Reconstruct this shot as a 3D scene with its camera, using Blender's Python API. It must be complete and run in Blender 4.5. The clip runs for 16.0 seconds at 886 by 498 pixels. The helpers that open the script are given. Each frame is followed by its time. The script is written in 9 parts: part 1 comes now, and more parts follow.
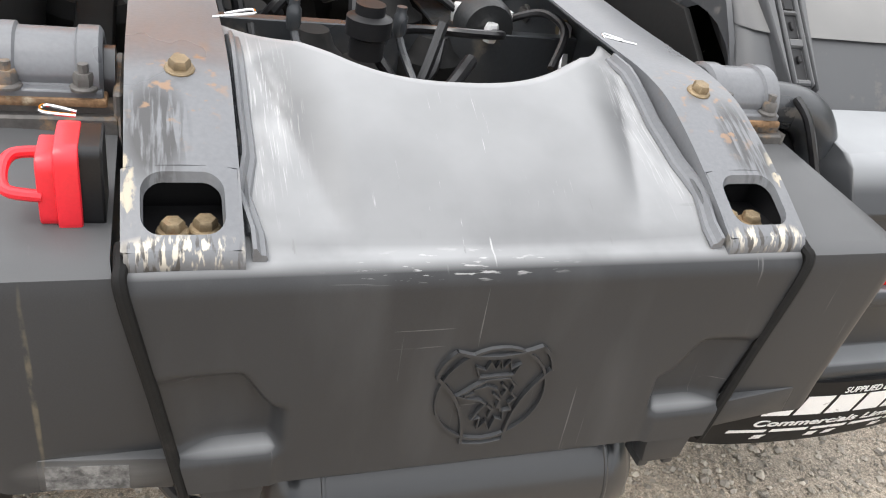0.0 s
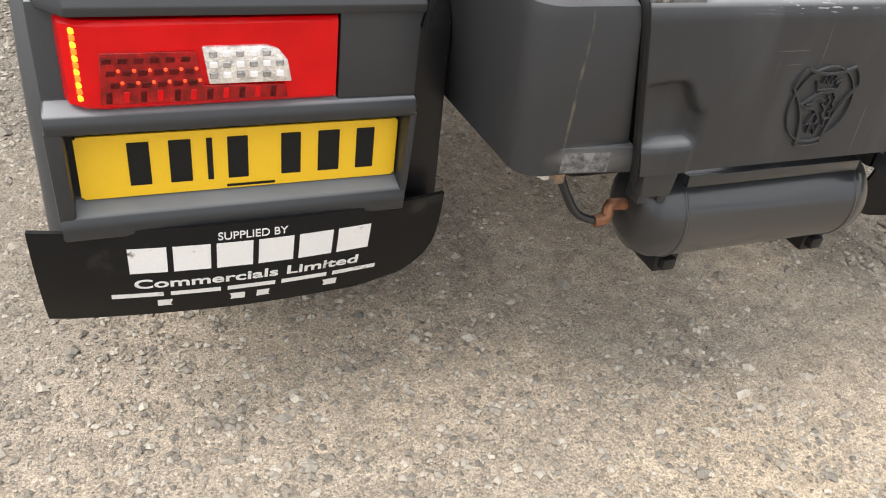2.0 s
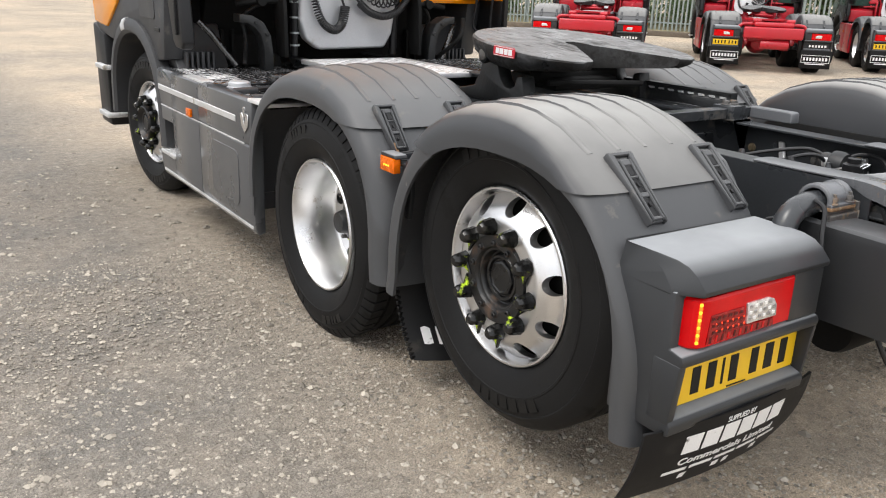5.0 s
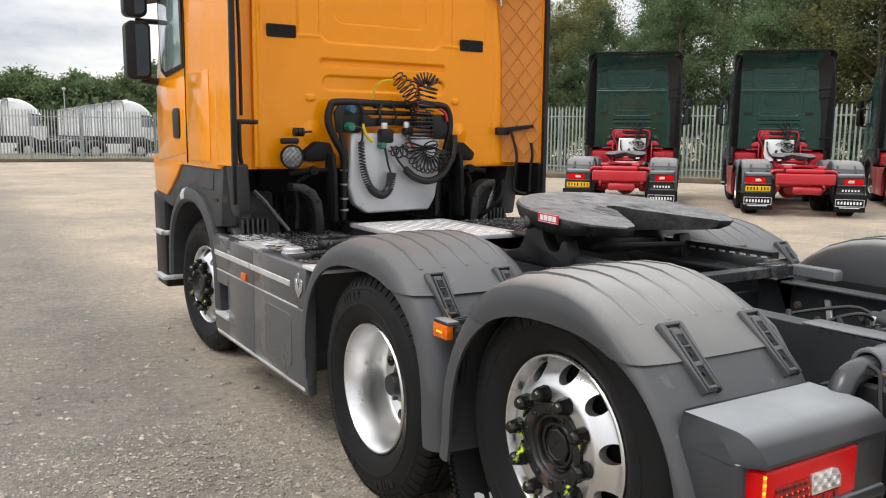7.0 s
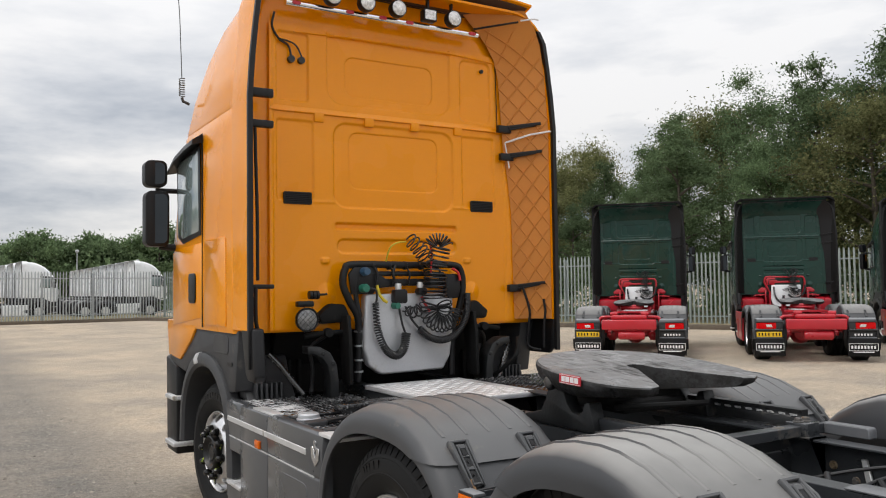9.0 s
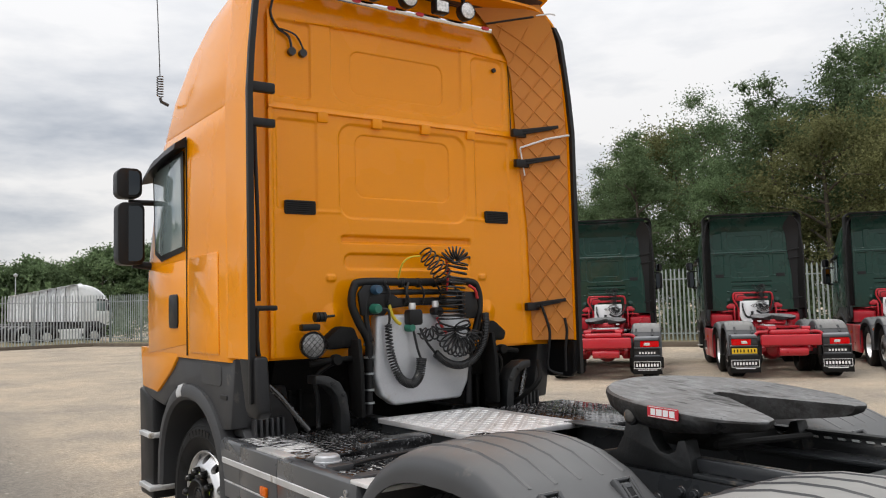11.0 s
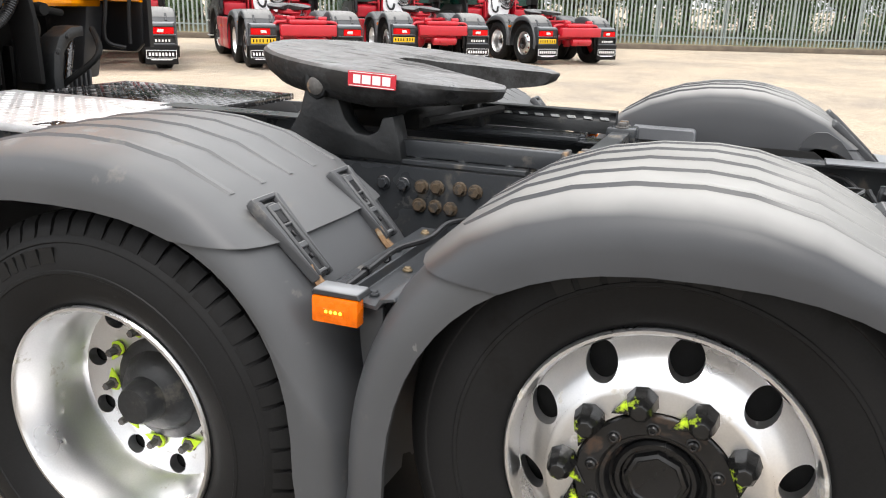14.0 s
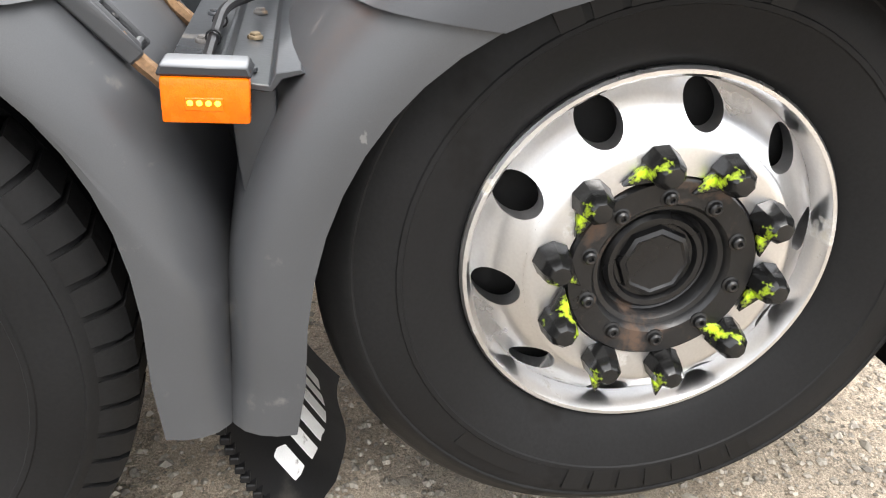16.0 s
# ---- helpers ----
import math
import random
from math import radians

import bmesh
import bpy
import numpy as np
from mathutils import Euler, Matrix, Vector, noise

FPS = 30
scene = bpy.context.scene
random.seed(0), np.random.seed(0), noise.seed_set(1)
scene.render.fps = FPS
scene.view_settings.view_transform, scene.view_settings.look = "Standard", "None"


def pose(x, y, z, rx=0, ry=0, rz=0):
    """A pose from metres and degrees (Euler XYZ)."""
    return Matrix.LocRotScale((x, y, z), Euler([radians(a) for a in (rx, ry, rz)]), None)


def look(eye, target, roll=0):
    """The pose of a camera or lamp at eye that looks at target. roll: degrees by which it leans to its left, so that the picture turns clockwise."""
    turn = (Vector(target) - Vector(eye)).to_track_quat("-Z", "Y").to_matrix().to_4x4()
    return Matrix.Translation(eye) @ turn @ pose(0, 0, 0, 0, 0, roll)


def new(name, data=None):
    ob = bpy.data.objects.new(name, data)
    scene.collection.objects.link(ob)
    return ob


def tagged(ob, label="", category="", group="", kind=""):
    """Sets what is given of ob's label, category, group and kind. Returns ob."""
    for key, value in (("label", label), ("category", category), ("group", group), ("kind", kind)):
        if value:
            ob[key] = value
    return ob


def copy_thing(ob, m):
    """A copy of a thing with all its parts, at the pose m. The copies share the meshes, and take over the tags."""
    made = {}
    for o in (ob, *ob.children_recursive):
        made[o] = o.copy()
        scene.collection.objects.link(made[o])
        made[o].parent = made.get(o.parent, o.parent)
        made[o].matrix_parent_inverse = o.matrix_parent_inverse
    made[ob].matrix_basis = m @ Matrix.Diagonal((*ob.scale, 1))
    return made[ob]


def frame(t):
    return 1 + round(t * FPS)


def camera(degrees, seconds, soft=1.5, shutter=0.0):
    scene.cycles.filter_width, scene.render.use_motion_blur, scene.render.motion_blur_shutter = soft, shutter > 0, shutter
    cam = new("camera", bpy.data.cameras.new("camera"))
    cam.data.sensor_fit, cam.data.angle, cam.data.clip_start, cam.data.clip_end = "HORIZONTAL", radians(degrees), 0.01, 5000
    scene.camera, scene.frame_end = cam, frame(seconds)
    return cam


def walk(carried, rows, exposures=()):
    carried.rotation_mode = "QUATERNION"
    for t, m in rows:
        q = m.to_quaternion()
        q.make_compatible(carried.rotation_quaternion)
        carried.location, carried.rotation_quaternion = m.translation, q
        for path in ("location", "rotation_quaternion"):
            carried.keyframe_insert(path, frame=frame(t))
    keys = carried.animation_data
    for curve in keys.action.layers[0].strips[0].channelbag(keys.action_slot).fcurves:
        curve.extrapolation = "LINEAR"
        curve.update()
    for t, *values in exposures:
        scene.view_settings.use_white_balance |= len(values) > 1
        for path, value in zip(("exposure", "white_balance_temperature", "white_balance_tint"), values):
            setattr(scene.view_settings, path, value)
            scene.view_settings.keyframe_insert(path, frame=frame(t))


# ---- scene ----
cam = camera(57.0, 16.0, soft=1.1)
PATH = [
    (0, (-0.352, -0.704, 1.394), (0.296, 0.855, 0.322), 11.1),
    (0.5, (-0.396, -0.857, 1.387), (0.207, 0.695, 0.279), 10.1),
    (0.6, (-0.413, -0.894, 1.372), (0.187, 0.681, 0.295), 9.2),
    (1, (-0.57, -0.981, 1.362), (0.029, 0.589, 0.276), 7.6),
    (1.3, (-0.782, -1.022, 1.373), (-0.102, 0.492, 0.258), 9.1),
    (1.5, (-0.829, -1.077, 1.331), (-0.177, 0.457, 0.226), 8.0),
    (2, (-1.11, -1.034, 1.277), (-0.417, 0.458, 0.139), 7.8),
    (2.5, (-1.398, -0.955, 1.301), (-0.604, 0.475, 0.15), 6.1),
    (3, (-1.733, -0.962, 1.344), (-0.748, 0.365, 0.218), 8.5),
    (3.5, (-2.049, -0.889, 1.354), (-0.989, 0.445, 0.307), 7.2),
    (4, (-2.307, -0.863, 1.418), (-1.213, 0.538, 0.503), 4.5),
    (4.5, (-2.6, -0.964, 1.501), (-1.497, 0.531, 0.762), 3.1),
    (4.7, (-2.686, -1.008, 1.522), (-1.595, 0.521, 0.836), 2.6),
    (7, (-2.812, -1.047, 1.637), (-1.774, 0.641, 1.365), 0.6),
    (7.5, (-2.827, -1.056, 1.663), (-1.787, 0.645, 1.502), -0.2),
    (8, (-2.824, -1.054, 1.671), (-1.779, 0.651, 1.602), -0.6),
    (8.5, (-2.835, -1.05, 1.683), (-1.787, 0.654, 1.687), -0.6),
    (9, (-2.855, -1.013, 1.694), (-1.822, 0.697, 1.79), -0.8),
    (11.3, (-2.955, -0.179, 1.697), (-1.771, 1.427, 1.837), -1.7),
    (11.4, (-2.968, -0.155, 1.69), (-1.754, 1.43, 1.796), -1.6),
    (11.5, (-2.958, -0.115, 1.679), (-1.719, 1.453, 1.747), -1.6),
    (12, (-2.834, 0.112, 1.634), (-1.434, 1.534, 1.509), -2.0),
    (12.5, (-2.769, 0.285, 1.624), (-1.232, 1.542, 1.384), -1.0),
    (13, (-2.731, 0.504, 1.613), (-1.067, 1.573, 1.313), -0.8),
    (13.5, (-2.691, 0.671, 1.586), (-0.938, 1.546, 1.183), -0.1),
    (14, (-2.552, 0.826, 1.494), (-0.761, 1.501, 0.912), 1.7),
    (14.5, (-2.488, 0.947, 1.397), (-0.703, 1.449, 0.646), 3.9),
    (15, (-2.437, 1.174, 1.29), (-0.607, 1.26, 0.49), 7.2),
    (15.5, (-2.362, 1.336, 1.286), (-0.599, 1.164, 0.357), 8.2),
    (16, (-2.182, 1.438, 1.21), (-0.438, 1.1, 0.293), 4.9),
]
EXPOSURE = [(0.0, 1.05), (0.6, 1.1), (1.0, 1.17), (1.4, 1.13), (2.0, 0.82), (2.5, 0.70), (3.5, 0.52), (4.5, 0.6), (7.0, 0.35), (8.5, 0.1), (9.0, 0.0), (11.5, 0.0), (12.0, 0.5), (12.5, 1.04), (13.5, 1.03), (14.0, 0.95), (14.5, 1.05), (15.0, 1.28), (15.4, 1.40), (16.0, 1.50)]
walk(cam, [(t, look(eye, target, roll)) for t, eye, target, roll in PATH], EXPOSURE)

# ---- world, sun ----
SUN_ELEV, SUN_AZ = 60.0, 268.0
world = bpy.data.worlds.new("sky")
scene.world = world
world.use_nodes = True
wn, wl = world.node_tree.nodes, world.node_tree.links
wn.clear()
w_out = wn.new("ShaderNodeOutputWorld")
w_bg = wn.new("ShaderNodeBackground")
w_sky = wn.new("ShaderNodeTexSky")
w_sky.sky_type = "NISHITA"
w_sky.sun_disc = False
w_sky.sun_elevation = radians(SUN_ELEV)
w_sky.sun_rotation = radians(SUN_AZ)
w_co = wn.new("ShaderNodeTexCoord")
w_map = wn.new("ShaderNodeMapping")
w_map.inputs["Scale"].default_value = (1.0, 1.0, 3.4)
w_map.inputs["Rotation"].default_value = (0.0, 0.0, 0.6)
w_noise = wn.new("ShaderNodeTexNoise")
w_noise.inputs["Scale"].default_value = 2.3
w_noise.inputs["Detail"].default_value = 7.0
w_noise.inputs["Roughness"].default_value = 0.55
w_ramp = wn.new("ShaderNodeValToRGB")
w_ramp.color_ramp.elements[0].position = 0.36
w_ramp.color_ramp.elements[0].color = (0.30, 0.35, 0.43, 1)
w_ramp.color_ramp.elements[1].position = 0.57
w_ramp.color_ramp.elements[1].color = (1.02, 1.0, 0.985, 1)
w_mid = w_ramp.color_ramp.elements.new(0.47)
w_mid.color = (0.68, 0.70, 0.74, 1)
w_mul = wn.new("ShaderNodeMixRGB")
w_mul.blend_type = "MULTIPLY"
w_mul.inputs[0].default_value = 1.0
w_mul.inputs[2].default_value = (0.1, 0.1, 0.1, 1)
w_mix = wn.new("ShaderNodeMixRGB")
w_mix.inputs[0].default_value = 0.9
wl.new(w_co.outputs["Generated"], w_map.inputs["Vector"])
wl.new(w_map.outputs["Vector"], w_noise.inputs["Vector"])
wl.new(w_noise.outputs["Fac"], w_ramp.inputs["Fac"])
wl.new(w_sky.outputs["Color"], w_mul.inputs[1])
wl.new(w_mul.outputs["Color"], w_mix.inputs[1])
w_high = wn.new("ShaderNodeMapRange")
w_high.interpolation_type = "SMOOTHSTEP"
w_high.inputs[1].default_value, w_high.inputs[2].default_value = 0.10, 0.42
w_high.inputs[3].default_value, w_high.inputs[4].default_value = 0.0, 0.75
w_cover = wn.new("ShaderNodeMixRGB")
w_cover.inputs[2].default_value = (0.97, 0.97, 0.98, 1)
wl.new(w_high.outputs[0], w_cover.inputs[0])
wl.new(w_ramp.outputs["Color"], w_cover.inputs[1])
wl.new(w_cover.outputs["Color"], w_mix.inputs[2])
# overcast sky: brighter overhead than near the horizon
w_xyz = wn.new("ShaderNodeSeparateXYZ")
w_grad = wn.new("ShaderNodeMapRange")
w_grad.inputs[1].default_value, w_grad.inputs[2].default_value = 0.0, 0.9
w_grad.inputs[3].default_value, w_grad.inputs[4].default_value = 0.82, 1.48
w_scale = wn.new("ShaderNodeVectorMath")
w_scale.operation = "SCALE"
wl.new(w_co.outputs["Generated"], w_xyz.inputs[0])
wl.new(w_xyz.outputs["Z"], w_grad.inputs[0])
wl.new(w_xyz.outputs["Z"], w_high.inputs[0])
wl.new(w_mix.outputs["Color"], w_scale.inputs[0])
wl.new(w_grad.outputs[0], w_scale.inputs["Scale"])
wl.new(w_scale.outputs[0], w_bg.inputs["Color"])
w_bg.inputs["Strength"].default_value = 1.0
wl.new(w_bg.outputs["Background"], w_out.inputs["Surface"])

sun = new("sun", bpy.data.lights.new("sun", "SUN"))
sun.data.energy = 1.25
sun.data.angle = radians(28)
sun.data.color = (1.0, 0.955, 0.90)
_az, _el = radians(SUN_AZ), radians(SUN_ELEV)
sun.matrix_world = look((0, 0, 20), Vector((0, 0, 20)) - Vector((math.sin(_az) * math.cos(_el), math.cos(_az) * math.cos(_el), math.sin(_el))))


# ---- materials ----
def surf(name, col, rough=0.5, metal=0.0, var=0.12, scale=2.5, fine=90.0, bump=0.15, dist=0.002, coat=0.0,
         dirt=None, dirt_amt=0.0, dirt_scale=6.0, stretch=(1, 1, 1), spec=0.5, rvar=0.1, island=0.0, dust_sheen=None, dust_sheen_amt=0.5):
    """A surface with colour and gloss that vary at two scales, fine relief, and patches of dirt or wear."""
    m = bpy.data.materials.new(name)
    m.use_nodes = True
    n, l = m.node_tree.nodes, m.node_tree.links
    b = n["Principled BSDF"]
    co = n.new("ShaderNodeTexCoord")
    mp = n.new("ShaderNodeMapping")
    mp.inputs["Scale"].default_value = stretch
    l.new(co.outputs["Object"], mp.inputs["Vector"])

    def noise_tex(sc, detail=4.0):
        t = n.new("ShaderNodeTexNoise")
        t.inputs["Scale"].default_value = sc
        t.inputs["Detail"].default_value = detail
        l.new(mp.outputs["Vector"], t.inputs["Vector"])
        return t
    big, small = noise_tex(scale), noise_tex(fine, 3.0)
    r1 = n.new("ShaderNodeMapRange")
    r1.inputs[1].default_value, r1.inputs[2].default_value = 0.3, 0.7
    r1.inputs[3].default_value, r1.inputs[4].default_value = 1 - var, 1 + var
    l.new(big.outputs["Fac"], r1.inputs[0])
    r2 = n.new("ShaderNodeMapRange")
    r2.inputs[1].default_value, r2.inputs[2].default_value = 0.3, 0.7
    r2.inputs[3].default_value, r2.inputs[4].default_value = 1 - var * 0.6, 1 + var * 0.6
    l.new(small.outputs["Fac"], r2.inputs[0])
    mu = n.new("ShaderNodeMath")
    mu.operation = "MULTIPLY"
    l.new(r1.outputs[0], mu.inputs[0])
    l.new(r2.outputs[0], mu.inputs[1])
    fac = mu.outputs[0]
    if island:
        ge = n.new("ShaderNodeNewGeometry")
        r3 = n.new("ShaderNodeMapRange")
        r3.inputs[3].default_value, r3.inputs[4].default_value = 1 - island, 1 + island
        l.new(ge.outputs["Random Per Island"], r3.inputs[0])
        m3 = n.new("ShaderNodeMath")
        m3.operation = "MULTIPLY"
        l.new(fac, m3.inputs[0])
        l.new(r3.outputs[0], m3.inputs[1])
        fac = m3.outputs[0]
    sc = n.new("ShaderNodeVectorMath")
    sc.operation = "SCALE"
    sc.inputs[0].default_value = col
    l.new(fac, sc.inputs["Scale"])
    out = sc.outputs[0]
    rr = n.new("ShaderNodeMapRange")
    rr.inputs[1].default_value, rr.inputs[2].default_value = 0.3, 0.7
    rr.inputs[3].default_value, rr.inputs[4].default_value = max(0.02, rough - rvar), min(1, rough + rvar)
    l.new(big.outputs["Fac"], rr.inputs[0])
    rough_out = rr.outputs[0]
    if dirt:
        dn = noise_tex(dirt_scale, 8.0)
        dn.inputs["Roughness"].default_value = 0.65
        rp = n.new("ShaderNodeMapRange")
        rp.inputs[1].default_value, rp.inputs[2].default_value = 0.62 - dirt_amt, 0.70 - dirt_amt * 0.6
        l.new(dn.outputs["Fac"], rp.inputs[0])
        mx = n.new("ShaderNodeMixRGB")
        l.new(rp.outputs[0], mx.inputs[0])
        l.new(out, mx.inputs[1])
        mx.inputs[2].default_value = (*dirt, 1)
        out = mx.outputs[0]
        mr = n.new("ShaderNodeMixRGB")
        l.new(rp.outputs[0], mr.inputs[0])
        l.new(rough_out, mr.inputs[1])
        mr.inputs[2].default_value = (0.85, 0.85, 0.85, 1)
        rough_out = mr.outputs[0]
        if metal > 0:
            mm = n.new("ShaderNodeMapRange")
            mm.inputs[3].default_value, mm.inputs[4].default_value = metal, 0.0
            l.new(rp.outputs[0], mm.inputs[0])
            l.new(mm.outputs[0], b.inputs["Metallic"])
    if dust_sheen:
        # paler tone on upward faces: settled dust, and sky sheen painted in
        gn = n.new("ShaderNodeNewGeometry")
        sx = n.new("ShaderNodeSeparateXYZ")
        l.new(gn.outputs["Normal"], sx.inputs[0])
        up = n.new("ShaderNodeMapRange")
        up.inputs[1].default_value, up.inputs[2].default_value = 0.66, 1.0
        up.inputs[3].default_value, up.inputs[4].default_value = 0.0, dust_sheen_amt
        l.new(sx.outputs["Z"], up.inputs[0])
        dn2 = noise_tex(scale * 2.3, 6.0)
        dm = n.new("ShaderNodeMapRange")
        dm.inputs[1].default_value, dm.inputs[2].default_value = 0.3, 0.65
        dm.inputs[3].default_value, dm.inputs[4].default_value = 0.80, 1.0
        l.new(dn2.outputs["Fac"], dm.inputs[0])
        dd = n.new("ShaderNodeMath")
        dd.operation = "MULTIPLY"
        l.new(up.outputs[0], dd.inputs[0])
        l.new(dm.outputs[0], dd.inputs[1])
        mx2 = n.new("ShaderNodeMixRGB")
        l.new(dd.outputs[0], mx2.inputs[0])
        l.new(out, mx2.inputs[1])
        mx2.inputs[2].default_value = (*dust_sheen, 1)
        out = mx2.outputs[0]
    l.new(out, b.inputs["Base Color"])
    l.new(rough_out, b.inputs["Roughness"])
    if not (dirt and metal > 0):
        b.inputs["Metallic"].default_value = metal
    b.inputs["Specular IOR Level"].default_value = spec
    b.inputs["Coat Weight"].default_value = coat
    b.inputs["Coat Roughness"].default_value = 0.06
    if bump:
        bp = n.new("ShaderNodeBump")
        bp.inputs["Strength"].default_value = bump
        bp.inputs["Distance"].default_value = dist
        l.new(small.outputs["Fac"], bp.inputs["Height"])
        l.new(bp.outputs[0], b.inputs["Normal"])
    return m


def glowing(name, col, strength, rough=0.3):
    m = surf(name, col, rough, bump=0)
    b = m.node_tree.nodes["Principled BSDF"]
    b.inputs["Emission Color"].default_value = (*col, 1)
    b.inputs["Emission Strength"].default_value = strength
    return m


GREY_DUSTY = surf("dusty_grey_plastic", (0.046, 0.048, 0.052), 0.42, var=0.10, scale=3, fine=700, bump=0.12, dist=0.0006, spec=0.35, dust_sheen=(0.48, 0.47, 0.445), dust_sheen_amt=0.63)
# the pale tone on top here stands in for sky gloss
GREY = surf("grey_plastic", (0.058, 0.060, 0.064), 0.46, var=0.10, scale=3, fine=700, bump=0.12, dist=0.0006, dirt=(0.12, 0.115, 0.11), dirt_amt=0.0, dirt_scale=14, spec=0.50, rvar=0.05, dust_sheen=(0.36, 0.36, 0.35), dust_sheen_amt=0.34)
GREY_DARK = surf("dark_grey_plastic", (0.042, 0.043, 0.046), 0.5, var=0.12, fine=600, bump=0.12, dist=0.0006, dirt=(0.12, 0.115, 0.105), dirt_amt=0.02)
GREY_PAINT = surf("grey_paint", (0.070, 0.073, 0.078), 0.3, var=0.06, fine=300, bump=0.03, coat=0.35)
# rear cover plastic: top paled by dust and by painted sky reflection
def bumper(name, dust_sheen_amt):
    return surf(name, (0.027, 0.028, 0.030), 0.42, var=0.12, scale=3.5, fine=800, bump=0.12, dist=0.0005, spec=0.32, dust_sheen=(0.46, 0.47, 0.48), dust_sheen_amt=dust_sheen_amt)


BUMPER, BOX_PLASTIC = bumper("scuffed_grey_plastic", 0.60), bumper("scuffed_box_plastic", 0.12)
BLACK = surf("black_plastic", (0.010, 0.010, 0.011), 0.42, var=0.2, fine=400, bump=0.1, dist=0.0006, spec=0.32)
BLACK_MATT = surf("matt_black", (0.006, 0.006, 0.006), 0.75, var=0.25, dirt=(0.022, 0.02, 0.018), dirt_amt=0.02, dirt_scale=9, spec=0.25)
RUBBER = surf("tyre_rubber", (0.0115, 0.0115, 0.0118), 0.56, var=0.18, scale=4, fine=160, bump=0.2, dist=0.001, dirt=(0.011, 0.0105, 0.010), dirt_amt=0.02, dirt_scale=5, spec=0.15)
FLAP = surf("rubber_mudflap", (0.0065, 0.0065, 0.007), 0.55, var=0.2, fine=250, bump=0.15, dist=0.001, dirt=(0.03, 0.028, 0.025), dirt_amt=0.01, dirt_scale=8, spec=0.2)
ORANGE = surf("orange_paint", (0.90, 0.310, 0.0), 0.27, var=0.02, scale=1.2, fine=300, bump=0.02, dist=0.0005, coat=0.55, rvar=0.04, spec=0.10)
ORANGE_SOFT = surf("faded_orange_paint", (0.60, 0.215, 0.025), 0.5, var=0.05, scale=2, fine=200, bump=0.05, coat=0.1)
ALU = surf("polished_aluminium", (0.76, 0.76, 0.765), 0.34, 1.0, var=0.05, scale=5, fine=220, bump=0.05, dist=0.0006, dirt=(0.45, 0.42, 0.36), dirt_amt=0.004, dirt_scale=12, rvar=0.08)
# the pale speckle stands in for reflections glinting on the tread
BLACK_GLOSS = surf("glossy_black_plate", (0.012, 0.012, 0.013), 0.14, var=0.3, scale=6, fine=38, bump=0.45, dist=0.006, dirt=(0.30, 0.30, 0.30), dirt_amt=0.03, dirt_scale=45, spec=0.9, rvar=0.10)
TREAD_ALU = surf("bright_tread_aluminium", (0.86, 0.86, 0.86), 0.40, 0.35, var=0.06, scale=4, fine=240, bump=0.2, dist=0.001, dirt=(0.48, 0.46, 0.42), dirt_amt=0.01, dirt_scale=9)
# bluish pale tone on top paints the sky reflected in the hood
LAMP_GREY = surf("dark_moulded_plastic", (0.029, 0.031, 0.034), 0.42, var=0.10, scale=3, fine=900, bump=0.2, dist=0.0006, spec=0.4, dust_sheen=(0.37, 0.385, 0.40), dust_sheen_amt=0.74)
TANK_PAINT = surf("glossy_dark_tank_paint", (0.022, 0.024, 0.027), 0.28, var=0.04, scale=2, fine=250, bump=0, coat=0.35, rvar=0.02)
TREAD_SHEET = surf("worn_tread_aluminium", (0.62, 0.62, 0.63), 0.42, 0.35, var=0.12, scale=5, fine=240, bump=0.2, dist=0.001, dirt=(0.30, 0.29, 0.27), dirt_amt=0.05, dirt_scale=9)
ALU_DULL = surf("dull_aluminium", (0.72, 0.72, 0.72), 0.45, 0.65, var=0.1, scale=4, fine=240, bump=0.2, dist=0.001, dirt=(0.30, 0.27, 0.22), dirt_amt=0.03, dirt_scale=6)
STEEL_GREY = surf("painted_chassis_steel", (0.034, 0.037, 0.041), 0.32, var=0.14, fine=120, bump=0.12, dirt=(0.13, 0.115, 0.095), dirt_amt=0.03, dirt_scale=7, coat=0.15)
BRACKET = surf("worn_painted_steel", (0.125, 0.130, 0.139), 0.36, var=0.10, scale=4, fine=180, bump=0.1, coat=0.1)
RUST = surf("rusty_steel", (0.21, 0.125, 0.065), 0.8, 0.1, var=0.35, scale=25, fine=200, bump=0.5, dist=0.002, dirt=(0.30, 0.25, 0.18), dirt_amt=0.06, dirt_scale=30)
RUST_DARK = surf("flaking_painted_iron", (0.10, 0.095, 0.09), 0.6, 0.3, var=0.3, scale=12, fine=120, bump=0.4, dirt=(0.30, 0.19, 0.10), dirt_amt=0.07, dirt_scale=14)
BOLT = surf("tarnished_brass_bolt", (0.24, 0.185, 0.115), 0.55, 0.6, var=0.25, scale=40, fine=200, bump=0.3, dirt=(0.20, 0.12, 0.06), dirt_amt=0.05, dirt_scale=40)
BOLT_DARK = surf("grimy_brown_bolt", (0.105, 0.075, 0.048), 0.6, 0.3, var=0.35, scale=40, fine=200, bump=0.3, dirt=(0.03, 0.027, 0.024), dirt_amt=0.15, dirt_scale=40)
IRON = surf("greasy_cast_iron", (0.013, 0.014, 0.015), 0.44, 0.05, var=0.3, scale=7, fine=70, bump=0.35, dist=0.003, dirt=(0.075, 0.07, 0.06), dirt_amt=0.03, dirt_scale=9)
GREASE = surf("greased_worn_iron_top", (0.045, 0.046, 0.048), 0.34, 0.2, var=0.45, scale=9, fine=45, bump=0.7, dist=0.005, dirt=(0.014, 0.013, 0.012), dirt_amt=0.22, dirt_scale=8, dust_sheen=(0.36, 0.36, 0.36), dust_sheen_amt=0.55)
